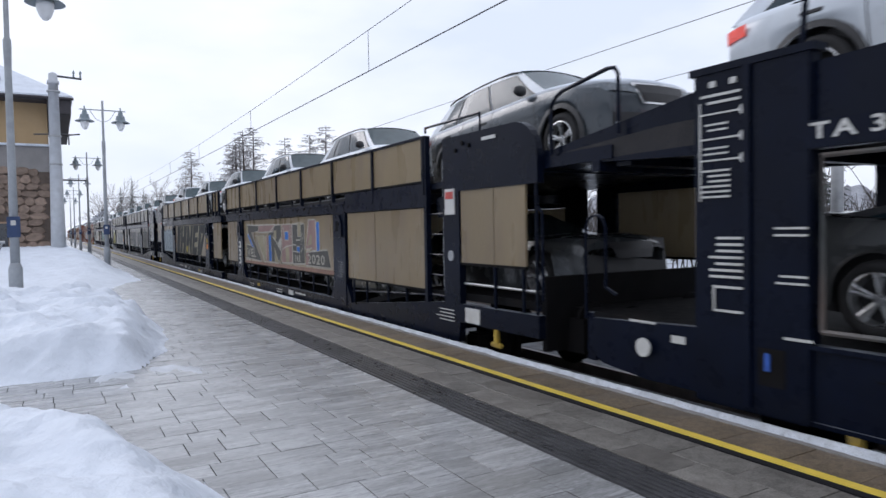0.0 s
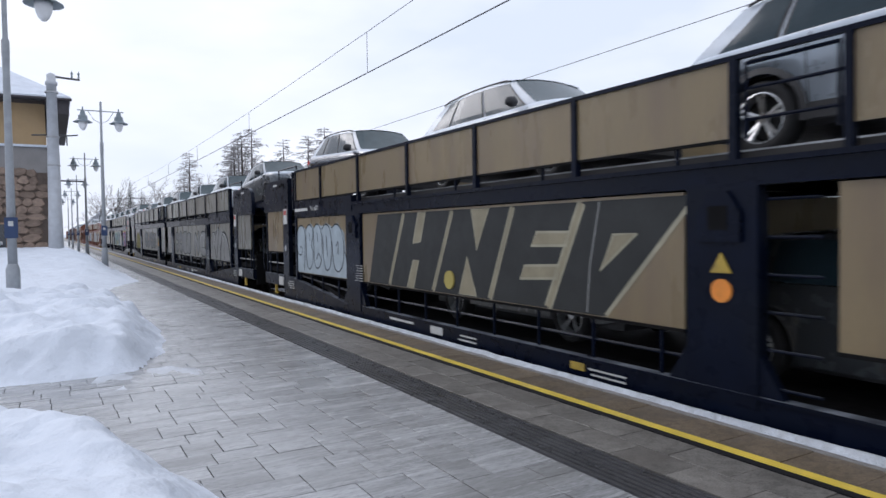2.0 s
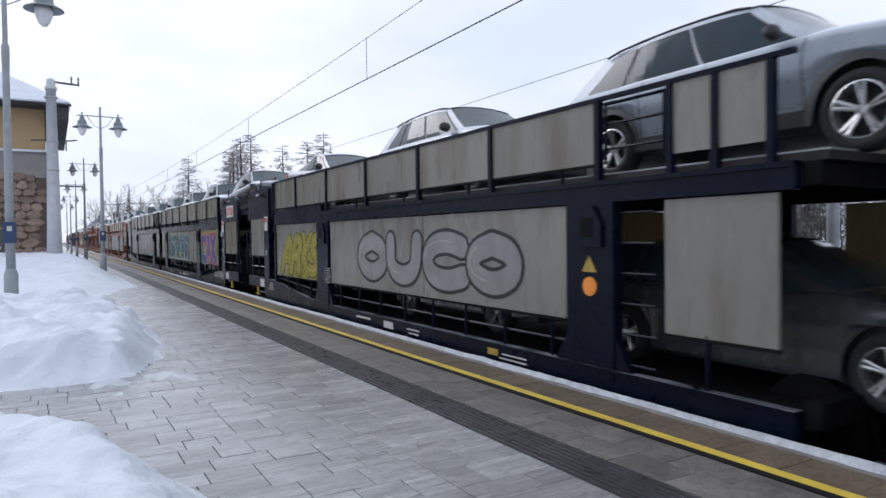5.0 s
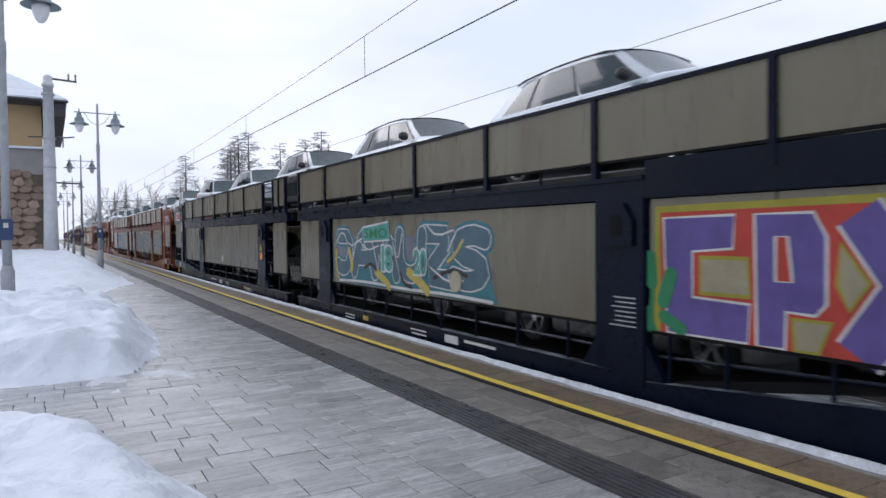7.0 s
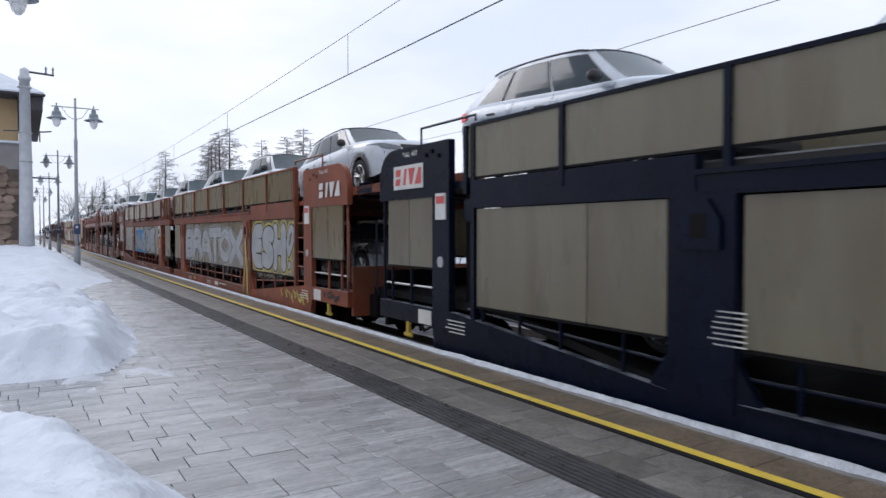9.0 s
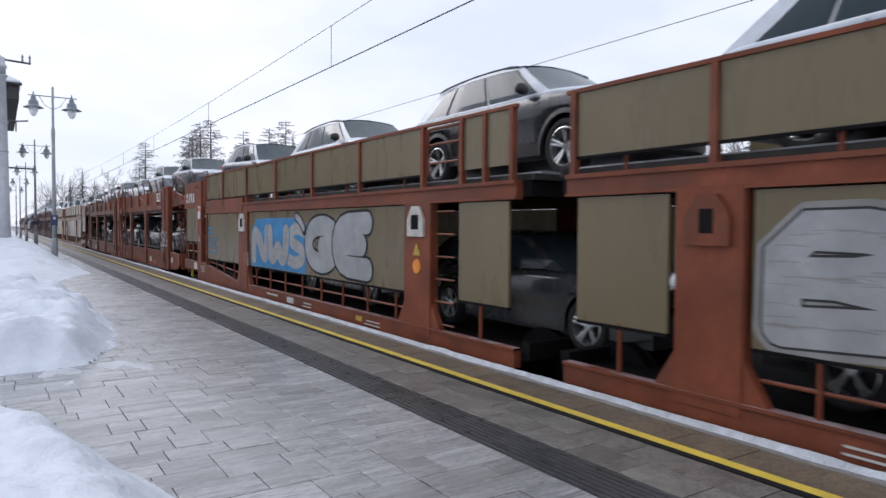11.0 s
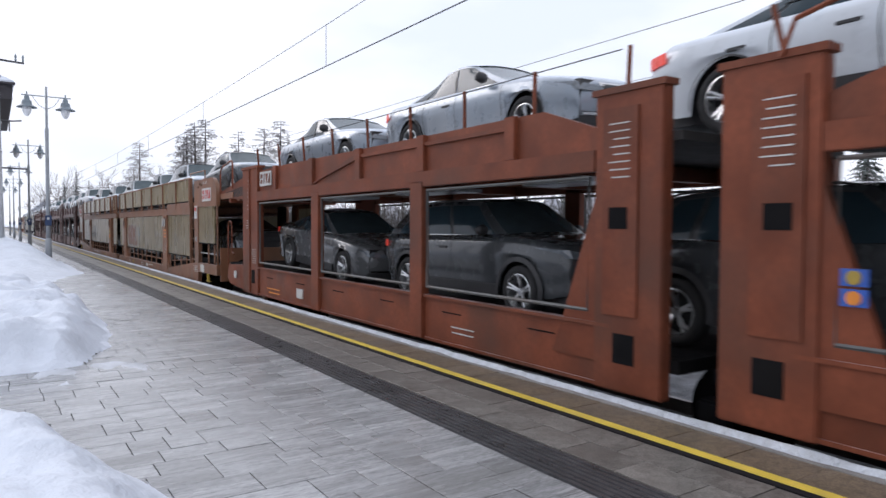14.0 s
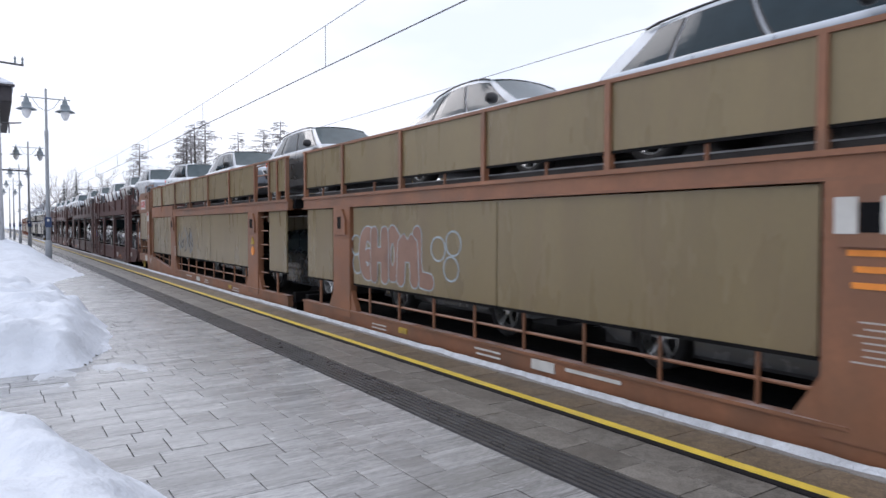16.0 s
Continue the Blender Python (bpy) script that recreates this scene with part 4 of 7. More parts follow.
    bmesh.ops.recalc_face_normals(bm, faces=bm.faces)
    part("roof", bm, paint, car, "roof covered with frost", smooth=True)
    def front_glass(i, j):
        a, b = side(-1, 0.0, i), side(1, 0.0, i)
        x = lerp(a[0], b[0], j) * 0.995
        return (x, a[1] - 0.09 * (1 - (2 * j - 1) ** 2) * (1 - 0.5 * i), a[2] + 0.03 * (1 - (2 * j - 1) ** 2) * i)
    part("windscreen", grid(nb(), 6, 8, front_glass), M["screen"], car, "frosted windscreen", smooth=True)
    def rear_glass(i, j):
        a, b = side(-1, 1.0, i), side(1, 1.0, i)
        x = lerp(a[0], b[0], j) * 0.995
        return (x, a[1] + 0.05 * (1 - (2 * j - 1) ** 2), a[2] + 0.03 * (1 - (2 * j - 1) ** 2) * i)
    part("rear_window", grid(nb(), 5, 6, rear_glass), M["glass"], car, smooth=True)
    def face(x0, x1, z0, z1, off, foot=1.0):
        def f(i, j):
            x = lerp(x0, x1, i) * lerp(foot, 1.0, j)
            z = lerp(z0, z1, j)
            return (x, bow(x, nose(z)) - off - 0.012, z)
        return grid(nb(), 12, 2, f)
    part("grille", face(-0.46 * w, 0.46 * w, k["hf"] - 0.27, k["hf"] - 0.06, 0.022, 0.74), M["trim"], car, "black radiator grille")
    if full:
        part("grille_frame", face(-0.50 * w, 0.50 * w, k["hf"] - 0.295, k["hf"] - 0.035, 0.014, 0.74), M["chrome"], car)
        part("air_intake", face(-0.80 * w, 0.80 * w, k["fl"] + 0.13, k["hf"] - 0.40, 0.014), M["trim"], car, "wide black air intake")
        part("bumper_lip", face(-0.84 * w, 0.84 * w, k["fl"] - 0.02, k["fl"] + 0.08, 0.02), M["trim"], car)
        part("bumper_strip", face(-0.78 * w, 0.78 * w, k["fl"] + 0.09, k["fl"] + 0.12, 0.02), M["chrome"], car)
    # wheels
    for s in (-1, 1):
        for yw in (k["w1"], k["w2"]):
            r = k["r"]
            hub = s * (w - 0.115)
            bm = lathe(nb(), [(0.0, -0.02 * s), (r * 0.66, -0.02 * s), (r * 0.68, -0.10), (r * 0.9, -0.11), (r * 0.985, -0.085), (r, -0.05), (r, 0.05), (r * 0.985, 0.085), (r * 0.9, 0.11), (r * 0.68, 0.10), (r * 0.66, 0.0), (0.0, 0.0)], 28, "x")
            wh = part("wheel", bm, M["tyre"], car, smooth=True)
            wh.location = (hub, yw, r)
            if s > 0 and not full:
                continue
            rim = lathe(nb(), [(r * 0.7, 0.10), (r * 0.66, 0.105), (r * 0.63, 0.06), (r * 0.6, -0.02)], 28, "x", cap=False)
            for q in range(5):
                t = 2 * math.pi * q / 5 + 0.3
                for d in (-0.13, 0.13):
                    c0, c1 = Vector((0.055, math.cos(t + d * 0.7) * r * 0.12, math.sin(t + d * 0.7) * r * 0.12)), Vector((0.088, math.cos(t + d) * r * 0.66, math.sin(t + d) * r * 0.66))
                    tube(rim, [c0, c1], r * 0.055, 5)
            lathe_hub = lathe(nb(), [(0, 0.08), (r * 0.14, 0.078), (r * 0.18, 0.04)], 12, "x")
            me = bpy.data.meshes.new("hubtmp")
            lathe_hub.to_mesh(me)
            lathe_hub.free()
            rim.from_mesh(me)
            bpy.data.meshes.remove(me)
            if s < 0:
                bmesh.ops.scale(rim, vec=(-1, 1, 1), verts=rim.verts)
            bmesh.ops.recalc_face_normals(rim, faces=rim.faces)
            part("rim", rim, M["alloy"], wh, "five-spoke alloy rim")
    return car


PAINTS = {"silver": "car_silver", "graphite grey": "car_grey", "steel grey": "car_mid", "white": "car_white", "dark grey": "car_under", "mid grey": "car_under_mid", "dark blue": "car_blue"}
CARS = {}


def get_car(kind, word, full=True):
    key = (kind, word, full)
    if key not in CARS:
        CARS[key] = build_car(kind, M[PAINTS[word]], word, full)
        return CARS[key]
    return copy_thing(CARS[key], pose(0, 0, 0))

# ---- the train ----
M["frame_steel"] = mat("grey_opening_frame", (0.09, 0.095, 0.095), 0.6, vary=0.3, dirt=(0.12, 0.07, 0.05), dirt_amount=0.6)
XL = 1.52         # half a wagon's width
HALF = 24.15      # an open wagon's length between its end posts
MOVING = []


def place(ob, s, z=RAIL, tilt=0.0, x=TRACK):
    """Put a thing on the train, s metres along it, z over the platform's height, nose up by tilt degrees."""
    ob.matrix_basis = pose(x, s, z, -tilt)
    MOVING.append((ob, x, s, z, tilt))
    return ob


def up(bm):
    """From heights over the platform to heights over the rail."""
    bmesh.ops.translate(bm, vec=(0, 0, -RAIL), verts=bm.verts)
    return bm


def side_box(s, a, b, y0, y1, z0, z1, bevel=0.0):
    """A box on the side s (-1: the platform's, 1: the other), from depth a to depth b inside the wagon's side."""
    x = sorted((s * (XL - a), s * (XL - b)))
    return up(box(nb(), x[0], x[1], y0, y1, z0, z1, bevel))


def wheelset(w, y):
    bm = lathe(nb(), [(0.08, -1.0), (0.08, -0.82), (0.46, -0.82), (0.46, -0.70), (0.49, -0.69), (0.49, -0.66), (0.09, -0.66), (0.09, 0.66), (0.49, 0.66), (0.49, 0.69), (0.46, 0.70), (0.46, 0.82), (0.08, 0.82), (0.08, 1.0)], 24, "x", (0, y, 0.46))
    # near-black instead of rust: shade below the deck put into the wheels' colour
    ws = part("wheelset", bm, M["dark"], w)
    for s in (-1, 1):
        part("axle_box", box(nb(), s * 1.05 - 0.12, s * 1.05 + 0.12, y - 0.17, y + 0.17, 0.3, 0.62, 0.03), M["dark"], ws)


def buffers(w, y, d, paint):
    for x in (-0.875, 0.875):
        bf = part("buffer", lathe(nb(), [(0.1, 0), (0.1, 0.3), (0.07, 0.3), (0.07, 0.5), (0.21, 0.5), (0.22, 0.53), (0.0, 0.56)], 16, "y", (x, 0, 0)), M["dark"], w)
        if d < 0:
            bf.rotation_euler = (0, 0, math.pi)
        bf.location = (0, y, 1.03)
    part("coupling", tube(nb(), [(0, y, 1.0), (0, y + d * 0.35, 0.95), (0, y + d * 0.6, 0.7)], 0.05), M["dark"], w)
    part("brake_hose", tube(nb(), [(-0.45, y, 0.9), (-0.45, y + d * 0.22, 0.7), (-0.36, y + d * 0.4, 0.42), (-0.27, y + d * 0.62, 0.55)], 0.03), M["trim"], w)


def bars(w, s, u, z, width, rows, h=0.035, gap=0.03, m=None, off=0.012, name="marking"):
    """Lines of writing too small to read, as bars."""
    bm = nb()
    rb = random.Random(int(u * 100 + z * 1000))
    for i in range(rows):
        zz = z - i * (h + gap)
        k = rb.uniform(0.7, 1.0)
        x = sorted((s * (XL + off), s * (XL + off - 0.004)))
        box(bm, x[0], x[1], u, u + width * k, zz, zz + 0.72 * h)
    return part(name, up(bm), m or M["white"], w)


def plate(w, s, u0, u1, z0, z1, m, off=0.008, name="plate", lab=""):
    x = sorted((s * (XL + off + 0.006), s * (XL + off - 0.01)))
    return part(name, up(box(nb(), x[0], x[1], u0, u1, z0, z1)), m, w, lab)


def disc(w, s, u, z, r, m, name="disc"):
    return part(name, up(lathe(nb(), [(0, s * (XL + 0.012)), (r, s * (XL + 0.012)), (r, s * (XL - 0.01)), (0, s * (XL - 0.01))], 20, "x", (0, u, z))), m, w)


def company_sign(w, s, u0, u1, z0, z1, back, front):
    """A company's sign as plain slanted shapes."""
    if back:
        plate(w, s, u0, u1, z0, z1, M[back], name="sign_plate")
    wd, h = (u1 - u0) / 4.4, z1 - z0
    lo, hi = z0 + 0.17 * h, z1 - 0.15 * h
    x = sorted((s * (XL + 0.018), s * (XL + 0.013)))
    forms = [[[(0, 0), (0.8, 0), (0.92, 0.42), (0.2, 0.42)], [(0.1, 0.56), (0.9, 0.56), (1, 1), (0.2, 1)]],
             [[(0.3, 0), (0.68, 0), (0.9, 1), (0.5, 1)]],
             [[(0.3, 0), (0.62, 0), (1.15, 1), (0.1, 1)]],
             [[(0, 0), (1.05, 0), (0.95, 1), (0.62, 1)]]]
    for i, form in enumerate(forms):
        for k, pts in enumerate(form):
            a = u1 - (0.25 + i) * wd
            bm = nb()
            slab(bm, [(a - q[0] * 0.92 * wd, lo + q[1] * (hi - lo)) for q in pts], "x", x[0] - 0.003 * k, x[1] - 0.003 * k)
            part("sign_shape", up(bm), M[front], w)


def panel_wagon(paint, panel, label, sign=None, END=33.0, front=0.13):
    """A wagon of two halves, END metres long over its bulkheads."""
    HM = END / 2 - 0.4
    w = tagged(new("car_carrier_wagon", None), label, "railway wagon", "car carrier wagons of the train")
    for s in (-1, 1):
        for r in (False, True):
            def fy(u):
                return END - u if r else u
            def sb(name, a, b, u0, u1, z0, z1, m=paint, bev=0.0, lab="", par=w):
                v = sorted((fy(u0), fy(u1)))
                return part(name, side_box(s, a, b, v[0], v[1], z0, z1, bev), m, par, lab)
            def rod(name, pts, rad, m=paint):
                if s > 0:
                    return None
                return part(name, up(tube(nb(), [(s * (XL - a), fy(u), z) for a, u, z in pts], rad, 6)), m, w)
            sh = 0.0 if r else front
            post1 = (5.94, 6.6) if not r else (5.67, 6.35)
            post2 = (14.1, 14.75) if not r else (13.63, 14.34)
            prof = [(0, 0.28), (1.62 + sh, 0.28), (1.68 + sh, 0.0), (HM, 0.0), (HM, 0.22), (6.4, 0.22), (5.9, 0.18), (2.2, 0.53), (0, 0.55)]
            x = sorted((s * XL, s * (XL - 0.1)))
            part("sill", up(slab(nb(), [(fy(u), z) for u, z in prof], "x", x[0], x[1])), paint, w)
            sb("sill_flange", -0.02, 0.1, 6.4, HM, 0.195, 0.225)
            sb("beam", 0, 0.12, 2.6 + sh, 5.95, 1.91, 2.27, bev=0.006)
            sb("beam", 0.01, 0.12, 5.95, HM, 1.93, 2.10, bev=0.006)
            sb("beam_flange", -0.02, 0.1, 5.95, HM, 2.09, 2.135)
            sb("beam_flange", -0.012, 0.1, 5.95, HM, 1.915, 1.94)
            sb("top_rail", -0.005, 0.05, 2.6 + sh, HM, 2.945, 2.985)
            for p in (post1, post2):
                po = sb("post", -0.012, 0.12, p[0], p[1], 0.1, 1.95, bev=0.012)
                if s > 0:
                    continue
                pm = (p[0] + p[1]) / 2
                part("bracket", up(slab(nb(), [(fy(pm - 0.21), 1.46), (fy(pm + 0.21), 1.46), (fy(pm + 0.21), 1.7), (fy(pm + 0.09), 1.88), (fy(pm - 0.09), 1.88), (fy(pm - 0.21), 1.7)], "x", *sorted((s * (XL + 0.05), s * (XL - 0.05))))), M["bracket_white"] if paint is M["brown"] and r else paint, po)
                sb("bracket_slot", -0.054, 0.0, p[0] + 0.26, p[1] - 0.26, 1.56, 1.76, M["dark"], par=po)
                part("gusset", up(slab(nb(), [(fy(p[0] - 0.22), 0.2), (fy(p[0]), 0.2), (fy(p[0]), 0.55)], "x", *sorted((s * (XL - 0.005), s * (XL - 0.09))))), paint, w)
                part("gusset", up(slab(nb(), [(fy(p[1] + 0.22), 0.2), (fy(p[1]), 0.2), (fy(p[1]), 0.55)], "x", *sorted((s * (XL - 0.005), s * (XL - 0.09))))), paint, w)
            gap0 = 14.85 if not r else 14.95
            segs = [(2.66 + sh, 4.62), (4.64, post1[0] - 0.04), (post1[1] + 0.04, 10.3), (10.32, post2[0] - 0.05), (gap0, HM - 0.15)]
            for u0, u1 in segs:
                pl = sb("side_panel", 0.03, 0.06, u0, u1, 0.67, 1.9, panel)
                if s < 0:
                    sb("panel_lip", 0.022, 0.07, u0, u1, 0.64, 0.672, M["dark"], par=pl)
            # rails and stanchions under the panels
            u = post1[1] + 0.5
            while u < post2[0] - 0.2:
                rod("stanchion", [(0.06, u, 0.2), (0.06, u, 0.68)], 0.02)
                u += 0.92
            rod("guard_rail", [(0.08, 6.4, 0.42), (0.08, 14.0, 0.42)], 0.018)
            for u in (2.75, 3.5, 4.2, 5.1, 5.7):
                rod("stanchion", [(0.06, u, 0.5 - 0.09 * (u - 2.2)), (0.06, u, 0.68)], 0.02)
            rod("guard_rail", [(0.08, 2.4, 0.6), (0.08, 5.85, 0.42)], 0.018)
            rod("stanchion", [(0.05, 15.4, 0.2), (0.05, 15.4, 0.7)], 0.025)
            ups = [2.65 + sh, 4.65, 6.62, 8.6, 10.54, 12.49, 14.4, HM - 0.1] if not r else [2.45, 4.27, 6.25, 8.23, 10.2, 12.16, 14.1]
            for a, b in zip(ups, ups[1:]):
                up_ = sb("upper_panel", 0.02, 0.05, a + 0.03, b - 0.03, 2.31, 2.945, panel)
                if s < 0:
                    sb("panel_lip", 0.015, 0.06, a + 0.03, b - 0.03, 2.285, 2.312, M["dark"], par=up_)
            for u in ups if s < 0 else ups[::3]:
                sb("upper_post", -0.012, 0.06, u - 0.035, u + 0.035, 2.1, 2.97)
            for u in [7.6 + 1.95 * i for i in range(5)]:
                rod("stanchion", [(0.1, u, 2.1), (0.1, u, 2.31)], 0.022)
            if r:
                sb("upper_panel", 0.02, 0.05, 15.05, 15.48, 2.31, 2.945, panel)
                sb("upper_panel", 0.02, 0.05, 15.54, 15.98, 2.31, 2.945, panel)
                for u in (15.03, 15.51, 16.02):
                    sb("upper_post", -0.012, 0.06, u - 0.03, u + 0.03, 2.1, 2.97)
                rod("handrail", [(0.03, 14.2, 2.3), (0.03, 14.2, 2.9), (0.03, 14.95, 2.9), (0.03, 14.95, 2.3)], 0.02)
                for z in (2.45, 2.7):
                    rod("rung", [(0.05, 14.2, z), (0.05, 15.0, z)], 0.015)
            # ladder
            la = 14.6 if r else 2.35 + sh
            if s < 0:
                for z in [0.3 + 0.3 * i for i in range(6)]:
                    rod("rung", [(0.05, la - 0.22, z), (0.05, la + 0.22, z)], 0.014)
            # end bulkhead
            R = 0.45
            top = [(R - R * math.sin(t), 2.86 - R + R * math.cos(t)) for t in (math.pi / 2 * k / 8 for k in range(9))]
            out = [(2.05 + sh, 0.5), (2.05 + sh, 2.86)] + top + [(0, 2.1), (1.62 + sh, 2.1), (1.62 + sh, 0.5)]
            part("bulkhead", up(slab(nb(), [(fy(u), z) for u, z in out], "x", x[0], x[1])), paint, w)
            if s < 0:
                for du, z in ((1.46, 2.70), (1.62, 2.74), (1.8, 2.66)):
                    disc(w, s, fy(du), z, 0.03, M["rust"] if paint is not M["navy"] else M["dark"], "bolt_head").location = (-0.012, 0, 0)
            ep = sb("end_panel", 0.02, 0.05, 0.26, 0.92, 1.11, 2.1, panel)
            ep = sb("end_panel", 0.02, 0.05, 0.935, 1.6 + sh, 1.11, 2.1, panel)
            sb("panel_lip", 0.012, 0.06, 0.26, 1.6 + sh, 1.08, 1.112, M["dark"], par=ep)
            rod("stanchion", [(0.05, 0.08, 0.5), (0.05, 0.08, 2.4)], 0.025)
            for u in (0.35, 0.95):
                rod("stanchion", [(0.05, u, 0.5), (0.05, u, 1.1)], 0.025)
            rod("guard_rail", [(0.07, 0.1, 0.82), (0.07, 1.6 + sh, 0.82)], 0.018, M["galv"])
            rod("handrail", [(-0.01, -0.03, 0.62), (-0.01, -0.1, 0.75), (-0.01, -0.1, 1.75), (-0.01, -0.02, 1.82)], 0.016, paint)
            rod("handrail", [(0.04, 2.62 + sh, 3.02), (0.04, 2.62 + sh, 3.1), (0.04, 1.25, 3.1), (0.04, 1.25, 2.85)], 0.018)
            # ladder bay: cross frame and gear inside the gap
            sb("bay_column", 0.25, 0.4, 2.1 + sh, (2.3 if s < 0 else 2.5) + sh, 0.5, 2.25, M["dark"])
            rod("jack_screw", [(0.2, 2.34 + sh, 0.6), (0.2, 2.34 + sh, 2.6)], 0.035, M["galv"])
            sb("jack_box", 0.12, 0.3, 2.22 + sh, 2.46 + sh, 1.75, 2.05, paint, 0.02)
            sb("upper_post", 0.0, 0.08, 2.56 + sh, 2.64 + sh, 0.45, 2.98)
            sb("yellow_hook", -0.005, 0.05, 0.86, 0.94, 0.08, 0.28, M["hook"], 0.01, "yellow lifting hook")
            sb("yellow_hook", -0.005, 0.05, 0.78, 1.02, 0.05, 0.11, M["hook"], 0.015)
            if s < 0:
                plate(w, s, *sorted((fy(1.25), fy(1.6))), 0.3, 0.5, M["white"], name="label_plate", lab="white label plate with faint writing")
                disc(w, s, fy(1.84 + sh), 1.2, 0.075, M["galv"], "brake_disc_mark")
                plate(w, s, *sorted((fy(1.72 + sh), fy(1.98 + sh))), 1.78, 2.14, M["white"], name="warning_label", lab="white warning label with a red field")
                plate(w, s, *sorted((fy(1.75 + sh), fy(1.95 + sh))), 2.0, 2.1, M["red"], off=0.015, name="warning_field")
                if not sign:
                    bars(w, s, fy(1.02) - 0.2, 2.72, 0.4, 1, 0.06, 0.02)
                bars(w, s, fy(1.9) - (0.55 if r else 0.0), 0.42, 0.5, 4, 0.02, 0.03)
                bars(w, s, fy(6.25) - 0.2, 0.95, 0.36, 7, 0.018, 0.028)
                bars(w, s, fy(8.4), 0.12, 0.9, 1, 0.05)
                bars(w, s, fy(10.2), 0.12, 0.5, 2, 0.03)
                plate(w, s, fy(9.3), fy(9.3) + 0.35, 0.06, 0.17, M["white"], name="label_plate")
                plate(w, s, fy(12.3), fy(12.3) + 0.22, 0.07, 0.15, M["hook"], name="label_plate")
                bars(w, s, fy(12.9), 0.1, 0.6, 2, 0.025)
                if r:
                    bm = nb()
                    slab(bm, [(fy(14.0) - 0.1, 1.2), (fy(14.0) + 0.1, 1.2), (fy(14.0), 1.37)], "x", -XL - 0.03, -XL - 0.012)
                    part("warning_triangle", up(bm), M["hook"], w, "yellow overhead line warning triangle")
                    disc(w, s, fy(14.0), 1.05, 0.1, M["orange"], "warning_disc").location = (-0.014, 0, 0)
                if sign:
                    company_sign(w, s, *sorted((fy(0.5 if sign[0] else 0.25), fy(1.38))), 2.25 if sign[0] else 2.2, 2.6, sign[0], sign[1])
    for d in (0, 1):
        def f(u):
            return END - u if d else u
        def cross(name, u0, u1, z0, z1, m, xw=1.42):
            v = sorted((f(u0), f(u1)))
            return part(name, up(box(nb(), -xw, xw, v[0], v[1], z0, z1)), m, w)
        cross("upper_deck", 3.6, HM + 0.2, 2.13, 2.2, M["deck"])
        ramp = [(3.6, 2.13), (3.6, 2.2), (0.4, 2.40), (-1.1, 2.42), (-1.1, 2.28), (0.4, 2.26)]
        part("deck_ramp", up(slab(nb(), [(f(u), z) for u, z in ramp], "x", -1.42, 1.42)), paint, w)
        for x in (-1.0, 1.0):
            part("wheel_track", up(box(nb(), x - 0.22, x + 0.22, *sorted((f(3.0), f(HM + 0.1))), 2.2, 2.24)), M["galv"], w)
        cross("end_beam", -1.25, -1.05, 2.2, 2.48, paint, 1.3)
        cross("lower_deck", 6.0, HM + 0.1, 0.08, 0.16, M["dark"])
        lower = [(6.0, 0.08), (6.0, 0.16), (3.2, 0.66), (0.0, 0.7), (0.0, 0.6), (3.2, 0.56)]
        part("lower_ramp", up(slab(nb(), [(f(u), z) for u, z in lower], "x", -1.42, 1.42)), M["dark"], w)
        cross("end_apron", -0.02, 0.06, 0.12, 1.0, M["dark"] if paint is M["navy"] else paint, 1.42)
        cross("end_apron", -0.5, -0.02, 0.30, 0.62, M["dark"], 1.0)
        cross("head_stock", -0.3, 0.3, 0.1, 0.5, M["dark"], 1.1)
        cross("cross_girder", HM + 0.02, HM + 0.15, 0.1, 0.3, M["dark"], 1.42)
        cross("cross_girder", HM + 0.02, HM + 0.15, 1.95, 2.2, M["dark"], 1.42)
        for u in (3.0, 6.2, 9.5, 12.8):
            cross("cross_member", u, u + 0.12, 1.98, 2.13, paint)
        wheelset(w, f(2.0))
        wheelset(w, f(3.8))
        buffers(w, f(-0.3), -1 if not d else 1, paint)
    wheelset(w, HM - 0.1)
    wheelset(w, END - HM + 0.3)
    part("drawbar", up(box(nb(), -0.3, 0.3, HM + 0.1, END - HM - 0.1, 0.05, 0.3)), M["dark"], w)
    return w


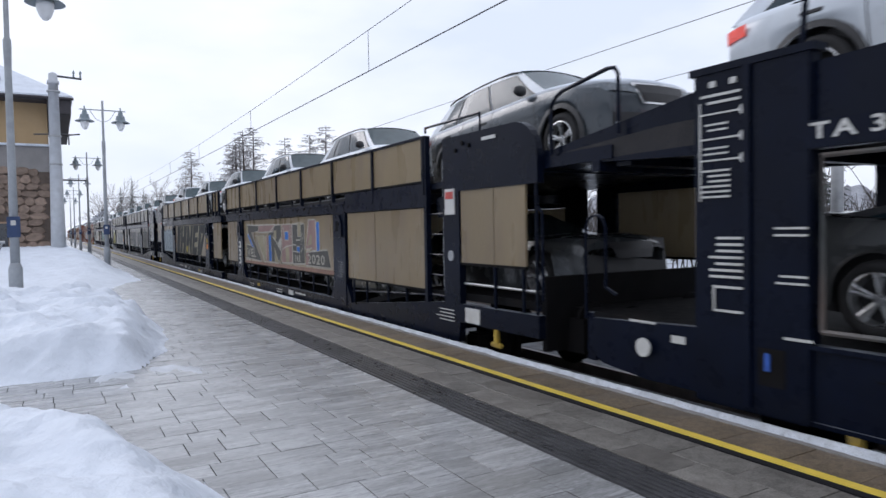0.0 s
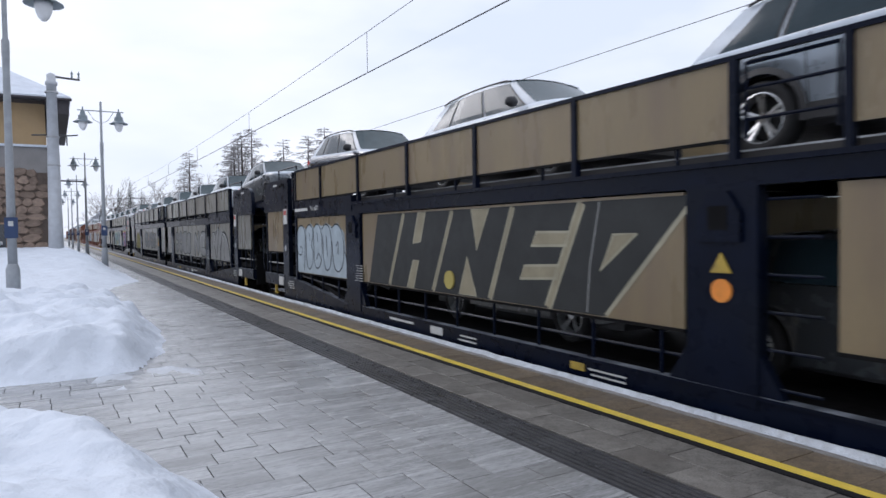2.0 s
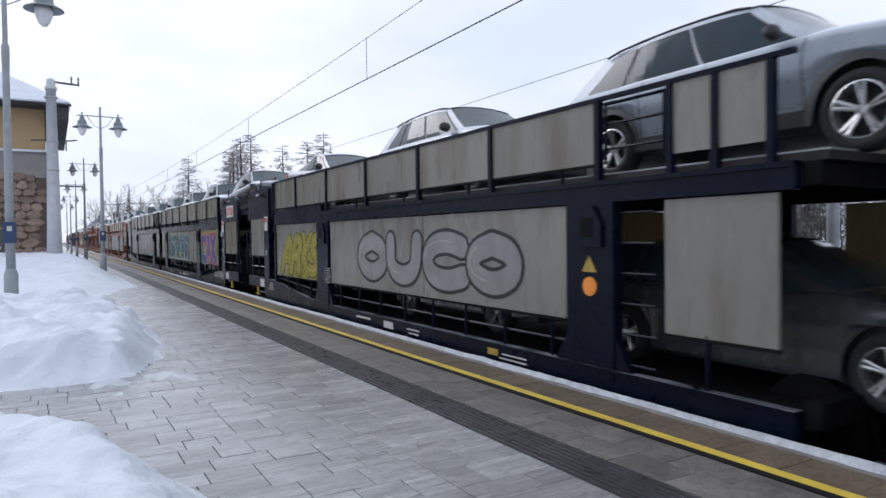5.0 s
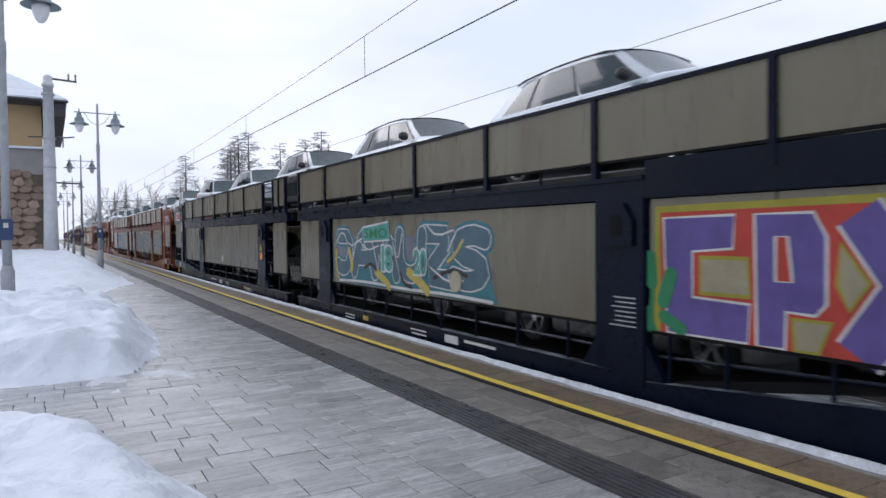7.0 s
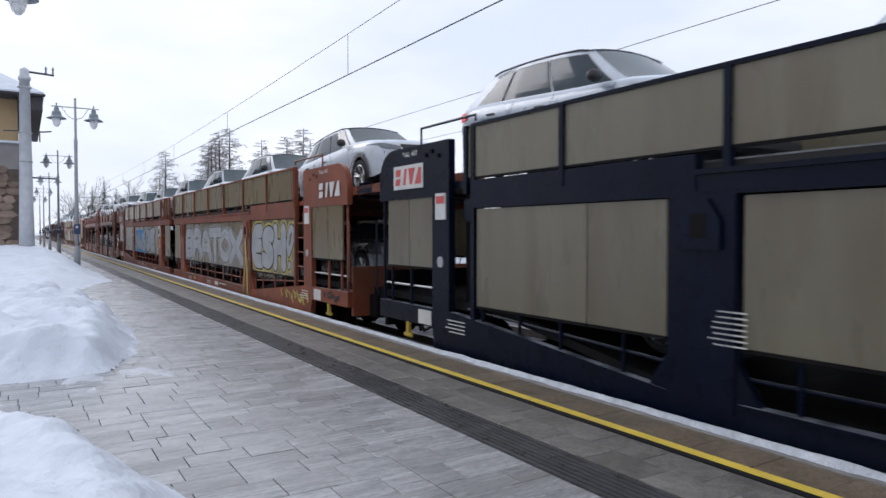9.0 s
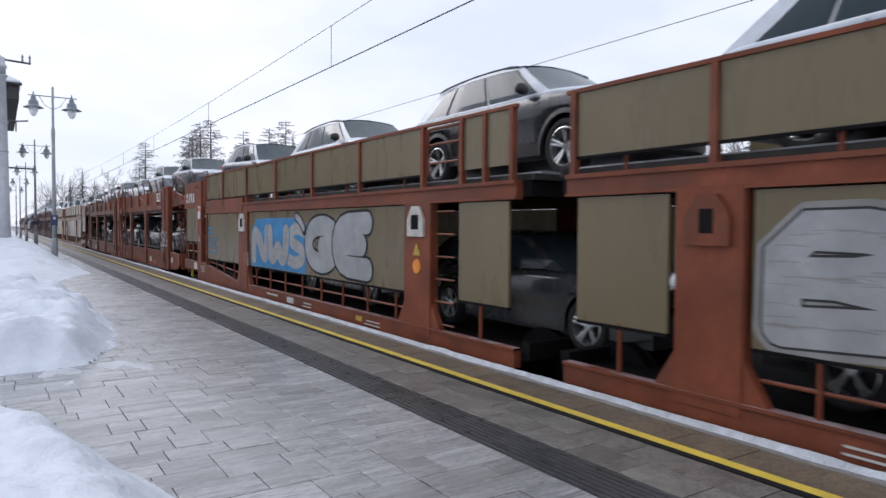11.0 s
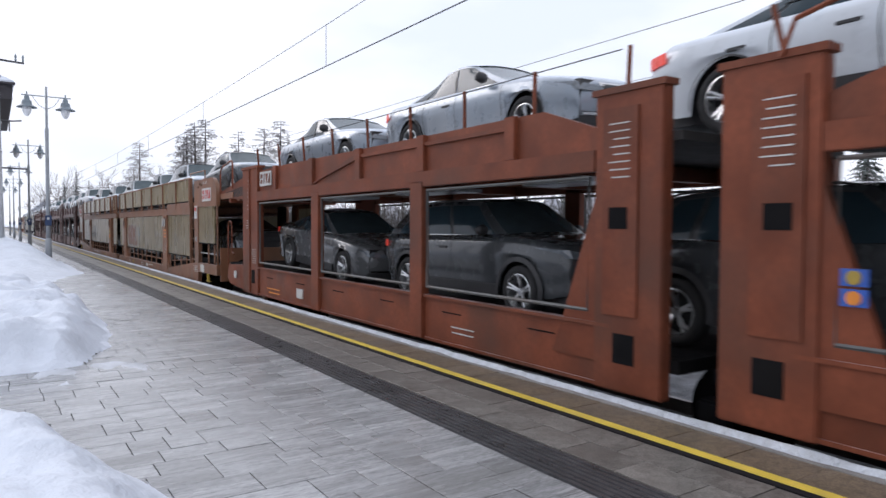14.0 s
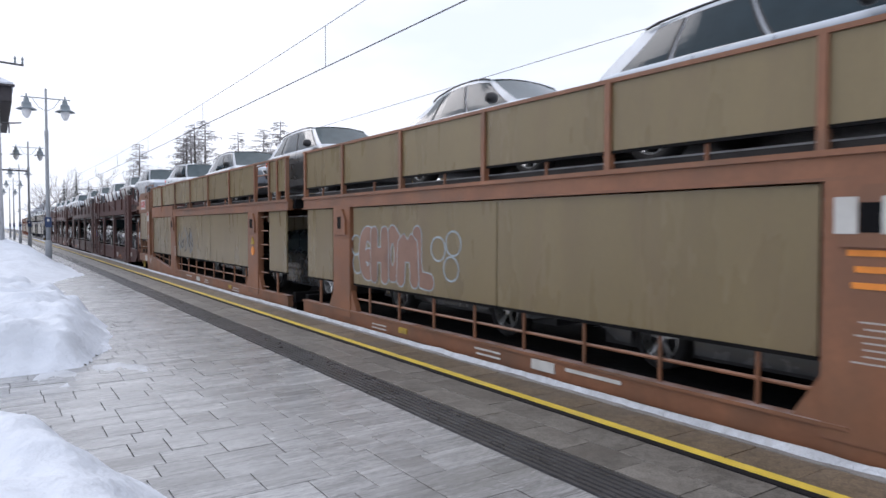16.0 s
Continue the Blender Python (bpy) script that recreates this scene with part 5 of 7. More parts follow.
def open_wagon(paint, label, sign=("white", "red")):
    w = tagged(new("open_car_carrier_wagon", None), label, "railway wagon", "car carrier wagons of the train")
    for s in (-1, 1):
        for r in (False, True):
            def f(u):
                return HALF - u if r else u
            def sb(name, a, b, u0, u1, z0, z1, m=paint, bev=0.0, lab="", par=w):
                v = sorted((f(u0), f(u1)))
                return part(name, side_box(s, a, b, v[0], v[1], z0, z1, bev), m, par, lab)
            def rod(name, pts, rad, m=paint):
                return part(name, up(tube(nb(), [(s * (XL - a), f(u), z) for a, u, z in pts], rad, 6)), m, w)
            def shape(name, pts, a, b, m=paint):
                x = sorted((s * (XL - a), s * (XL - b)))
                return part(name, up(slab(nb(), [(f(u), z) for u, z in pts], "x", x[0], x[1])), m, w)
            sb("sill", 0.04, 0.12, 0.9, 11.75, 0.07, 0.66, bev=0.008)
            sb("sill_flange", 0.0, 0.1, 1.0, 11.2, 0.64, 0.675)
            sb("sill_flange", 0.02, 0.1, 1.0, 11.2, 0.06, 0.095)
            for u in [1.5 + 0.85 * i for i in range(11)][::2] if s < 0 else ():
                sb("lashing_slot", 0.034, 0.06, u, u + 0.42, 0.47, 0.485, M["dark"])
            ep = sb("end_post", 0, 0.14, 0, 1.05, 0.05, 2.88, bev=0.015)
            sb("post_rib", -0.03, 0.02, 0.5, 0.56, 0.1, 2.86, par=ep)
            sb("post_cap", -0.02, 0.16, -0.03, 1.08, 2.86, 2.92, par=ep)
            sb("post_slot", -0.004, 0.04, 0.62, 0.85, 0.3, 0.6, M["dark"], par=ep)
            mp = sb("middle_post", 0, 0.14, 11.0, 11.8, 0.05, 2.86, bev=0.015)
            sb("cover_plate", -0.02, 0.02, 11.1, 11.55, 0.75, 2.72, paint, 0.02, par=mp)
            sb("post_slot", -0.026, 0.04, 11.2, 11.42, 1.58, 1.78, M["dark"], par=mp)
            sb("post_slot", -0.006, 0.04, 11.25, 11.5, 0.32, 0.6, M["dark"], par=mp)
            sb("post_cap", -0.02, 0.16, 10.97, 11.83, 2.84, 2.9, par=mp)
            shape("gusset", [(11.0, 0.3), (11.0, 1.9), (10.55, 0.66), (10.4, 0.3)], 0.02, 0.1)
            for u in (4.07, 7.56):
                sb("post", -0.02, 0.1, u, u + 0.32, 0.07, 2.2, bev=0.01)
            # thin inner frames round the openings
            for u0, u1 in ((1.12, 4.0), (4.45, 7.5), (7.94, 10.9)):
                rod("opening_frame", [(0.03, u0, 0.78), (0.03, u0, 2.08), (0.03, u1, 2.08), (0.03, u1, 0.78), (0.03, u0, 0.78)], 0.022, M["frame_steel"])
            sb("beam", -0.01, 0.1, 1.0, 11.0, 2.13, 2.34, bev=0.008)
            girder = [(1.0, 2.34), (1.0, 2.78), (2.0, 2.82), (10.2, 2.82), (11.0, 2.55), (11.0, 2.34)]
            shape("deck_girder", girder, 0.06, 0.1)
            for u in (2.0, 3.9, 5.8, 7.7, 9.6):
                sb("girder_rib", 0.0, 0.08, u, u + 0.18, 2.34, 2.83, bev=0.008)
            shape("brace", [(3.98, 2.36), (4.1, 2.36), (5.8, 2.75), (5.8, 2.66)], 0.02, 0.07)
            sb("girder_rail", 0.02, 0.08, 5.9, 9.6, 2.68, 2.73)
            for u in [0.9 + 1.3 * i for i in range(9)]:
                rod("stanchion", [(0.1, u, 2.7), (0.02, u + 0.1, 3.26)], 0.022)
            rod("guard_wire", [(0.02, 0.9, 3.24), (0.02, 11.3, 3.24)], 0.006, M["dark"])
            # overhanging end
            shape("end_girder", [(0.0, 2.2), (0.0, 2.78), (-2.2, 2.45), (-2.2, 2.3)], 0.12, 0.2)
            shape("end_sill", [(0.05, 0.1), (0.05, 0.68), (-1.35, 0.62), (-1.45, 0.3), (-1.2, 0.16), (-0.6, 0.1)], 0.06, 0.16)
            rod("handrail", [(0.05, -2.0, 2.4), (0.05, -2.0, 2.88), (0.05, -1.97, 2.98), (0.05, -1.9, 3.04), (0.05, -1.8, 3.08), (0.05, -1.1, 3.18), (0.05, -1.0, 3.17), (0.05, -0.95, 3.1), (0.05, -0.95, 2.5)], 0.022)
            rod("handrail", [(0.1, -1.5, 0.6), (0.1, -1.5, 1.58), (0.1, -1.46, 1.66), (0.1, -1.39, 1.7), (0.1, -1.31, 1.7), (0.1, -1.24, 1.66), (0.1, -1.2, 1.58), (0.1, -1.2, 0.95), (0.1, -1.05, 0.88)], 0.018)
            if s < 0:
                if paint is not M["navy"]:
                    bars(w, s, f(0.3) - (0.25 if r else -0.1), 2.6, 0.2, 8, 0.012, 0.08)
                    bars(w, s, f(0.3) - (0.25 if r else -0.1), 1.7, 0.26, 4, 0.015, 0.04)
                bars(w, s, f(11.32) - 0.12, 2.55, 0.26, 8, 0.016, 0.055, off=0.024)
                if paint is not M["navy"]:
                    bars(w, s, f(0.75) - 0.2, 1.05, 0.3, 7, 0.014, 0.035)
                disc(w, s, f(-0.6), 0.42, 0.09, M["white"], "brake_disc_mark")
                bars(w, s, f(2.3), 0.25, 0.8, 2, 0.03, 0.05, M["orange"] if paint is not M["navy"] else M["white"], off=-0.03)
                plate(w, s, f(3.4) - 0.15, f(3.4) + 0.15, 0.2, 0.38, M["white"], off=-0.03, name="label_plate")
                bars(w, s, f(9.0), 0.3, 0.5, 2, 0.02, 0.05, off=-0.03)
                if sign:
                    company_sign(w, s, *sorted((f(1.25), f(1.95))), 2.44, 2.74, sign[0], sign[1])
                for d, q in ((1.2, "blue"), (1.06, "orange")):
                    if r is False:
                        plate(w, s, f(10.78) - 0.09, f(10.78) + 0.09, d, d + 0.12, M["blue"], off=-0.012, name="warning_sign")
                        disc(w, s, f(10.78), d + 0.06, 0.05, M["hook"] if q == "blue" else M["orange"], "warning_mark").location = (0.008, 0, 0)
                # ladder at the middle
                if r is False:
                    for u in (8.9, 9.75):
                        rod("ladder_rail", [(-0.06, u, -0.1), (-0.06, u, 2.6), (-0.03, u, 3.3)], 0.022)
                    for z in [0.05 + 0.33 * i for i in range(8)]:
                        rod("rung", [(-0.06, 8.9, z), (-0.06, 9.75, z)], 0.014)
                    rod("handrail", [(-0.03, 9.0, 3.3), (-0.03, 9.9, 3.4), (-0.03, 11.2, 3.1), (-0.03, 11.3, 2.85)], 0.02)
                sb("yellow_hook", 0.02, 0.1, 1.3, 1.4, -0.06, 0.07, M["hook"] if paint is M["navy"] else M["rust"], 0.01)
    for d in (0, 1):
        def f(u):
            return HALF - u if d else u
        def cross(name, u0, u1, z0, z1, m, xw=1.42):
            v = sorted((f(u0), f(u1)))
            return part(name, up(box(nb(), -xw, xw, v[0], v[1], z0, z1)), m, w)
        deck = [(11.9, 2.36), (11.9, 2.44), (9.0, 2.58), (3.0, 2.58), (-0.5, 2.52), (-2.4, 2.38), (-2.4, 2.28), (0, 2.3)]
        part("upper_deck", up(slab(nb(), [(f(u), z) for u, z in deck], "x", -1.4, 1.4)), M["deck"], w)
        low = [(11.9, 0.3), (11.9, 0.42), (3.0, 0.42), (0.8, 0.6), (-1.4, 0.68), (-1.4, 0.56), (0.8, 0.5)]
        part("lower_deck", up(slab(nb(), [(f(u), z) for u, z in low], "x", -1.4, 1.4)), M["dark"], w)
        for u in (-1.4, 0.2, 2.2, 4.2, 6.2, 8.2, 10.2):
            cross("cross_member", u, u + 0.12, 2.16, 2.34, paint)
        # solid pale plates stand in for daylight showing through slots in the deck
        for u in (1.5, 5.0, 8.5):
            part("deck_light_slot", up(box(nb(), -0.3, 0.3, *sorted((f(u), f(u + 1.8))), 2.15, 2.2)), M["galv"], w)
        cross("end_beam", -2.5, -2.35, 2.24, 2.5, paint, 1.35)
        cross("end_apron", -1.5, -1.38, 0.15, 0.66, paint, 1.4)
        wheelset(w, f(0.6))
        wheelset(w, f(2.4))
        buffers(w, f(-1.5), -1 if not d else 1, paint)
    wheelset(w, 12.07)
    part("drawbar", up(box(nb(), -0.3, 0.3, 11.5, 12.6, 0.0, 0.25)), M["dark"], w)
    return w


TRAIN = [
    ("open", "navy", None, -20.15, None, "navy two-part open car carrier wagon carrying new cars on two decks"),
    ("panel", "navy", "panel_tan", 6.2, None, "dark navy car carrier wagon with tan mesh panels and graffiti"),
    ("panel", "navy", "panel_grey", 40.95, None, "dark navy car carrier wagon with grey-olive panels and silver graffiti"),
    ("panel", "navy", "panel_olive", 75.45, ("white", "red"), "dark navy car carrier wagon with olive panels and bright graffiti"),
    ("panel", "brown", "panel_moss", 109.8, (None, "white"), "oxide-red car carrier wagon with moss panels and silver graffiti"),
    ("open", "brown", None, 145.24, ("white", "brown"), "oxide-red open car carrier wagon carrying new cars on two decks"),
    ("panel", "faded", "panel_sand", 171.6, ("white", "red"), "faded brown car carrier wagon with olive panels and rusty streaks"),
    ("open", "maroon", None, 207.1, None, "dark brown open car carrier wagon carrying new cars on two decks"),
    ("open", "maroon", None, 236.0, None, "dark brown open car carrier wagon carrying new cars on two decks"),
    ("panel", "navy", "panel_olive", 262.5, None, "far dark navy car carrier wagon with olive panels"),
    ("panel", "brown", "panel_moss", 297.0, None, "far oxide-red car carrier wagon with moss panels"),
]
COLOURS = [  # cars of the upper decks, wagon by wagon from the front
    ["steel grey"] * 4 + ["white"],
    ["steel grey", "white", "silver", "silver", "white", "dark blue"],
    ["steel grey", "white", "white", "silver", "silver", "silver"],
    ["dark blue", "silver", "white", "dark blue", "white", "silver"],
    ["white", "silver", "silver", "graphite grey", "silver", "dark blue"],
    ["steel grey", "silver", "white", "silver", "silver"],
    ["steel grey", "silver", "white", "graphite grey", "silver", "white"],
    ["silver", "graphite grey", "white", "silver", "steel grey"],
    ["white", "silver", "graphite grey", "silver", "white"],
]
UPPER_KINDS = [["crossover", "suv", "suv", "suv", "suv"], ["suv"] * 6, ["suv"] * 5 + ["liftback"], ["suv"] * 6, ["suv"] * 6,
               ["crossover", "crossover", "liftback", "liftback", "liftback"], ["crossover", "suv", "crossover", "suv", "suv", "suv"]]
LENGTH = {1: 33.46, 2: 33.24, 3: 33.08}   # wagons whose rear half sits a little further back
REARS = {0: (2.9, 7.5, 12.9, 18.1, 24.45), 1: (4.1, 9.55, 14.96, 20.54, 26.2, 32.26), 2: (4.55, 9.6, 15.0, 20.6, 26.2, 32.09), 3: (4.35, 9.83, 15.1, 20.63, 26.2, 31.95),
         4: (4.6, 9.7, 15.0, 20.5, 26.16, 31.69), 5: (3.1, 7.9, 13.2, 18.79, 23.88), 6: (4.35, 9.62, 13.9, 20.4, 26.1, 31.75)}   # rear bumpers of the upper cars
WAGONS, MADE = [], {}
rt = random.Random(9)
for n, (kind, paint, panel, s, sign, label) in enumerate(TRAIN):
    key = (kind, paint, panel, sign)
    if key not in MADE:
        w = MADE[key] = panel_wagon(M[paint], M[panel], label, sign, LENGTH.get(n, 33.0), 0.25 if n == 6 else 0.13) if kind == "panel" else open_wagon(M[paint], label, sign)
    else:
        w = tagged(copy_thing(MADE[key], pose(0, 0, 0)), label)
    place(w, s)
    WAGONS.append(w)
    colours = COLOURS[n % len(COLOURS)]
    kinds = UPPER_KINDS[n] if n < len(UPPER_KINDS) else ["suv", "crossover"] * 3
    if kind == "panel":
        rears, tilts, zs = (4.35, 9.45, 14.75, 20.4, 26.1, 31.75), (3.3, 0, 0, 0, 0, -3.3), (2.40, 2.22, 2.22, 2.22, 2.22, 2.17)
        low, lz, lt = (4.6, 9.5, 14.6, 20.2, 25.4, 31.75), (0.72, 0.17, 0.17, 0.17, 0.17, 0.26), (7, 0, 0, 0, 0, -6.5)
    else:
        rears, tilts, zs = (2.9, 7.5, 12.9, 18.1, 23.65), (-1.5, 0, 0.5, 0, 1.5), (2.5, 2.6, 2.48, 2.6, 2.58)
        low, lz, lt = (3.55, 8.45, 13.7, 18.75, 24.0), (0.6, 0.44, 0.44, 0.44, 0.44), (2, 0, 0, 0, -3.5)
    more = LENGTH.get(n, 33.0) - 33.0
    for i, u in enumerate(REARS.get(n, rears)):
        if n == 0 and i < 3:
            continue
        kd = kinds[i % len(kinds)]
        place(get_car(kd, colours[i % len(colours)], n < 7), s + u - KINDS[kd]["L"] + rt.uniform(-0.06, 0.06), zs[i], tilts[i])
    if n < 9:
        for i, u in enumerate(low):
            u += more if i > 2 else 0
            if n == 0 and i < 3:
                continue
            kd = ("estate", "liftback", "suv", "estate", "suv", "estate")[i] if kind == "panel" else ("estate", "liftback", "suv", "suv", "liftback")[i]
            cl = ("dark grey", "mid grey", "dark grey", "dark grey", "mid grey", "dark grey")[i]
            place(get_car(kd, cl, kind == "open" and n < 7), s + u - KINDS[kd]["L"], lz[i], lt[i])

# ---- graffiti and writing painted on the wagons' platform side ----
def paint_mat(name, color, wear=0.35):
    return mat(name, color, 0.6, vary=0.15, scale=3, spec=0.2, dirt=tuple(c * 0.6 for c in color), dirt_amount=wear, dirt_scale=4)


G = {k: paint_mat("spray_" + k, c) for k, c in dict(
    white=(0.50, 0.50, 0.49), silver=(0.30, 0.31, 0.32), black=(0.013, 0.014, 0.016), charcoal=(0.032, 0.034, 0.034), pale=(0.36, 0.42, 0.46), pink=(0.26, 0.17, 0.155),
    blue=(0.03, 0.13, 0.42), sky=(0.045, 0.20, 0.40), purple=(0.10, 0.075, 0.23), red=(0.36, 0.05, 0.035), yellow=(0.26, 0.235, 0.036), green=(0.03, 0.17, 0.08), teal=(0.045, 0.15, 0.18),
    khaki=(0.33, 0.31, 0.23), brownpink=(0.25, 0.155, 0.12), mustard=(0.40, 0.33, 0.10), mauve=(0.15, 0.16, 0.19), dull=(0.24, 0.24, 0.235), mint=(0.08, 0.27, 0.23)).items()}
SKIN = -(XL - 0.03)


def flat(w, name, polys, m, layer, skin=SKIN, label=""):
    """Painted shapes: outlines in (u, z) on the wagon's side."""
    x = skin - 0.003 * layer
    bm = nb()
    for i, poly in enumerate(polys):
        vs = [bm.verts.new((x - 0.00015 * (i % 18), u, z)) for u, z in poly]
        bm.faces.new(vs)
    for f in bm.faces:
        f.normal_update()
        if f.normal.x > 0:
            f.normal_flip()
    return part(name, up(bm), m, w, label)


def ribbon(pts, width):
    """A painted stroke as quads."""
    edge = []
    for i, (a, b) in enumerate(pts):
        p, q = pts[max(0, i - 1)], pts[min(len(pts) - 1, i + 1)]
        dx, dy = q[0] - p[0], q[1] - p[1]
        n = math.hypot(dx, dy) or 1.0
        edge.append((-dy / n * width / 2, dx / n * width / 2))
    out = []
    for i in range(len(pts) - 1):
        (a, b), (c, d), (e, f), (g, h) = pts[i], pts[i + 1], edge[i], edge[i + 1]
        out.append([(a + e, b + f), (c + g, d + h), (c - g, d - h), (a - e, b - f)])
    return out


def rounded(pts, n=2):
    for _ in range(n):
        out = [pts[0]]
        for (a, b), (c, d) in zip(pts, pts[1:]):
            out += [(0.75 * a + 0.25 * c, 0.75 * b + 0.25 * d), (0.25 * a + 0.75 * c, 0.25 * b + 0.75 * d)]
        pts = out + [pts[-1]]
    return pts


def words(w, text, u0, u1, z0, z1, m, layer=2, grow=0.0, shear=0.0, skin=SKIN, name="letter"):
    """A word, letter by letter, from u0 (its right end as it is read) to u1 (its left end); grow thickens it as an outline."""
    x, placed = 0.0, []
    for ch in text:
        if ch == " ":
            x += 0.3
            continue
        pts, faces = GLYPHS[ch]
        lo, hi = min(q[0] for q in pts), max(q[0] for q in pts)
        placed.append((ch, x - lo))
        x += hi - lo + 0.09
    x -= 0.09
    for ch, off in placed:
        pts, faces = GLYPHS[ch]
        lo, hi = min(q[0] for q in pts), max(q[0] for q in pts)
        ylo, yhi = min(q[1] for q in pts), max(q[1] for q in pts)
        cu = u1 - (off + (lo + hi) / 2) / x * (u1 - u0)
        ku = (hi - lo) / x * (u1 - u0)
        me = bpy.data.meshes.new(name)
        vs = []
        for a, b, _ in pts:
            fx, fz = (a - (lo + hi) / 2) / (hi - lo), (b - ylo) / (yhi - ylo) - 0.5
            vs.append((skin - 0.003 * layer, cu - fx * (ku + 2 * grow) - shear * fz * (z1 - z0), (z0 + z1) / 2 + fz * (z1 - z0 + 2 * grow) - RAIL))
        me.from_pydata(vs, [], faces)
        me.materials.append(m)
        ob = new(name, me)
        ob.parent = w


def scribble(w, u0, u1, z0, z1, mats, seed, count=9, width=0.05, skin=SKIN):
    """Tangled angular lettering that cannot be read."""
    rb = random.Random(seed)
    for k, m in enumerate(mats):
        polys = []
        for i in range(count):
            cu = u0 + (u1 - u0) * (i + 0.5 + rb.uniform(-0.3, 0.3)) / count
            pts = [(cu + rb.uniform(-0.6, 0.6) * (u1 - u0) / count * 1.3, rb.uniform(z0, z1)) for _ in range(5)]
            pts.sort(key=lambda q: q[1] * rb.choice((1, -1)))
            polys += ribbon(rounded(pts), width * rb.uniform(0.6, 1.3))
        flat(w, "graffiti_tag", polys, m, 1 + 0.6 * k, skin)


# lettering strokes, each letter in a unit box from its left foot
FONT = {
    "A": [[(0.02, 0), (0.3, 0.85), (0.5, 1), (0.7, 0.85), (0.98, 0)], [(0.25, 0.38), (0.75, 0.38)]],
    "B": [[(0.1, 0), (0.1, 1), (0.7, 1), (0.85, 0.75), (0.6, 0.54), (0.2, 0.52)], [(0.4, 0.53), (0.9, 0.4), (0.85, 0.08), (0.1, 0)]],
    "C": [[(0.92, 0.85), (0.6, 1), (0.2, 0.9), (0.05, 0.5), (0.2, 0.1), (0.6, 0), (0.95, 0.15)]],
    "D": [[(0.1, 0), (0.1, 1), (0.6, 0.95), (0.95, 0.5), (0.6, 0.05), (0.1, 0)]],
    "E": [[(0.95, 1), (0.1, 0.97), (0.1, 0.03), (0.95, 0)], [(0.12, 0.52), (0.8, 0.52)]],
    "G": [[(0.9, 0.85), (0.6, 1), (0.2, 0.9), (0.05, 0.5), (0.2, 0.1), (0.6, 0), (0.92, 0.18), (0.9, 0.45), (0.55, 0.45)]],
    "H": [[(0.1, 0), (0.12, 1)], [(0.9, 0), (0.88, 1)], [(0.1, 0.5), (0.9, 0.5)]],
    "I": [[(0.5, 0), (0.5, 1)]],
    "J": [[(0.25, 1), (0.8, 0.98), (0.78, 0.25), (0.5, 0), (0.1, 0.15)]],
    "K": [[(0.12, 0), (0.12, 1)], [(0.92, 1), (0.2, 0.48), (0.95, 0)]],
    "L": [[(0.15, 1), (0.15, 0.04), (0.9, 0)]],
    "M": [[(0.05, 0), (0.15, 1), (0.5, 0.35), (0.85, 1), (0.95, 0)]],
    "N": [[(0.1, 0), (0.12, 1), (0.45, 0.75), (0.6, 0.2), (0.88, 0.02), (0.9, 1)]],
    "O": [[(0.5, 1), (0.12, 0.8), (0.08, 0.3), (0.5, 0), (0.92, 0.3), (0.88, 0.8), (0.5, 1)]],
    "R": [[(0.1, 0), (0.1, 1), (0.7, 1), (0.88, 0.75), (0.6, 0.5), (0.3, 0.48)], [(0.5, 0.5), (0.9, 0.25), (0.88, 0)]],
    "S": [[(0.9, 0.9), (0.55, 1), (0.12, 0.85), (0.2, 0.58), (0.8, 0.42), (0.88, 0.15), (0.45, 0), (0.06, 0.1)]],
    "T": [[(0.02, 0.98), (0.98, 1)], [(0.5, 0.98), (0.5, 0)]],
    "U": [[(0.1, 1), (0.1, 0.25), (0.45, 0), (0.85, 0.2), (0.9, 1)]],
    "W": [[(0.06, 1), (0.1, 0.15), (0.3, 0.02), (0.5, 0.5), (0.7, 0.02), (0.9, 0.15), (0.94, 1)]],
    "X": [[(0.05, 1), (0.95, 0)], [(0.95, 1), (0.05, 0)]],
    "Z": [[(0.06, 1), (0.95, 0.97), (0.06, 0.04), (0.95, 0)]],
    "!": [[(0.3, 0.36), (0.15, 0.6), (0.5, 1), (0.85, 0.9), (0.7, 0.6), (0.3, 0.36)], [(0.35, 0.06), (0.4, 0.08)]],
}


def strip(bm, pts, width, x, caps=True, closed=False):
    """One connected painted band along the points, in the plane at x."""
    n, rows = len(pts), []
    for i, (a, b) in enumerate(pts):
        p = pts[i - 1] if i or closed else pts[0]
        q = pts[(i + 1) % n] if i < n - 1 or closed else pts[-1]
        dx, dy = q[0] - p[0], q[1] - p[1]
        k = width / 2 / (math.hypot(dx, dy) or 1.0)
        rows.append((bm.verts.new((x, a - dy * k, b + dx * k)), bm.verts.new((x, a + dy * k, b - dx * k))))
    for (a, b), (c, d) in zip(rows, rows[1:] + (rows[:1] if closed else [])):
        bm.faces.new((a, c, d, b))
    if caps and not closed:
        for (a, b), (u, z), (v, y) in ((rows[0], pts[0], pts[1]), (rows[-1], pts[-1], pts[-2])):
            t0, turn = math.atan2(a.co.z - z, a.co.y - u), 1
            if math.cos(t0 + math.pi / 2) * (u - v) + math.sin(t0 + math.pi / 2) * (z - y) < 0:
                turn = -1
            arc = [bm.verts.new((x, u + width / 2 * math.cos(t0 + turn * math.pi * j / 6), z + width / 2 * math.sin(t0 + turn * math.pi * j / 6))) for j in range(1, 6)]
            bm.faces.new([a] + arc + [b])


def facing(bm):
    """Turn all painted faces to the platform."""
    for f in bm.faces:
        f.normal_update()
        if f.normal.x > 0:
            f.normal_flip()
    return up(bm)


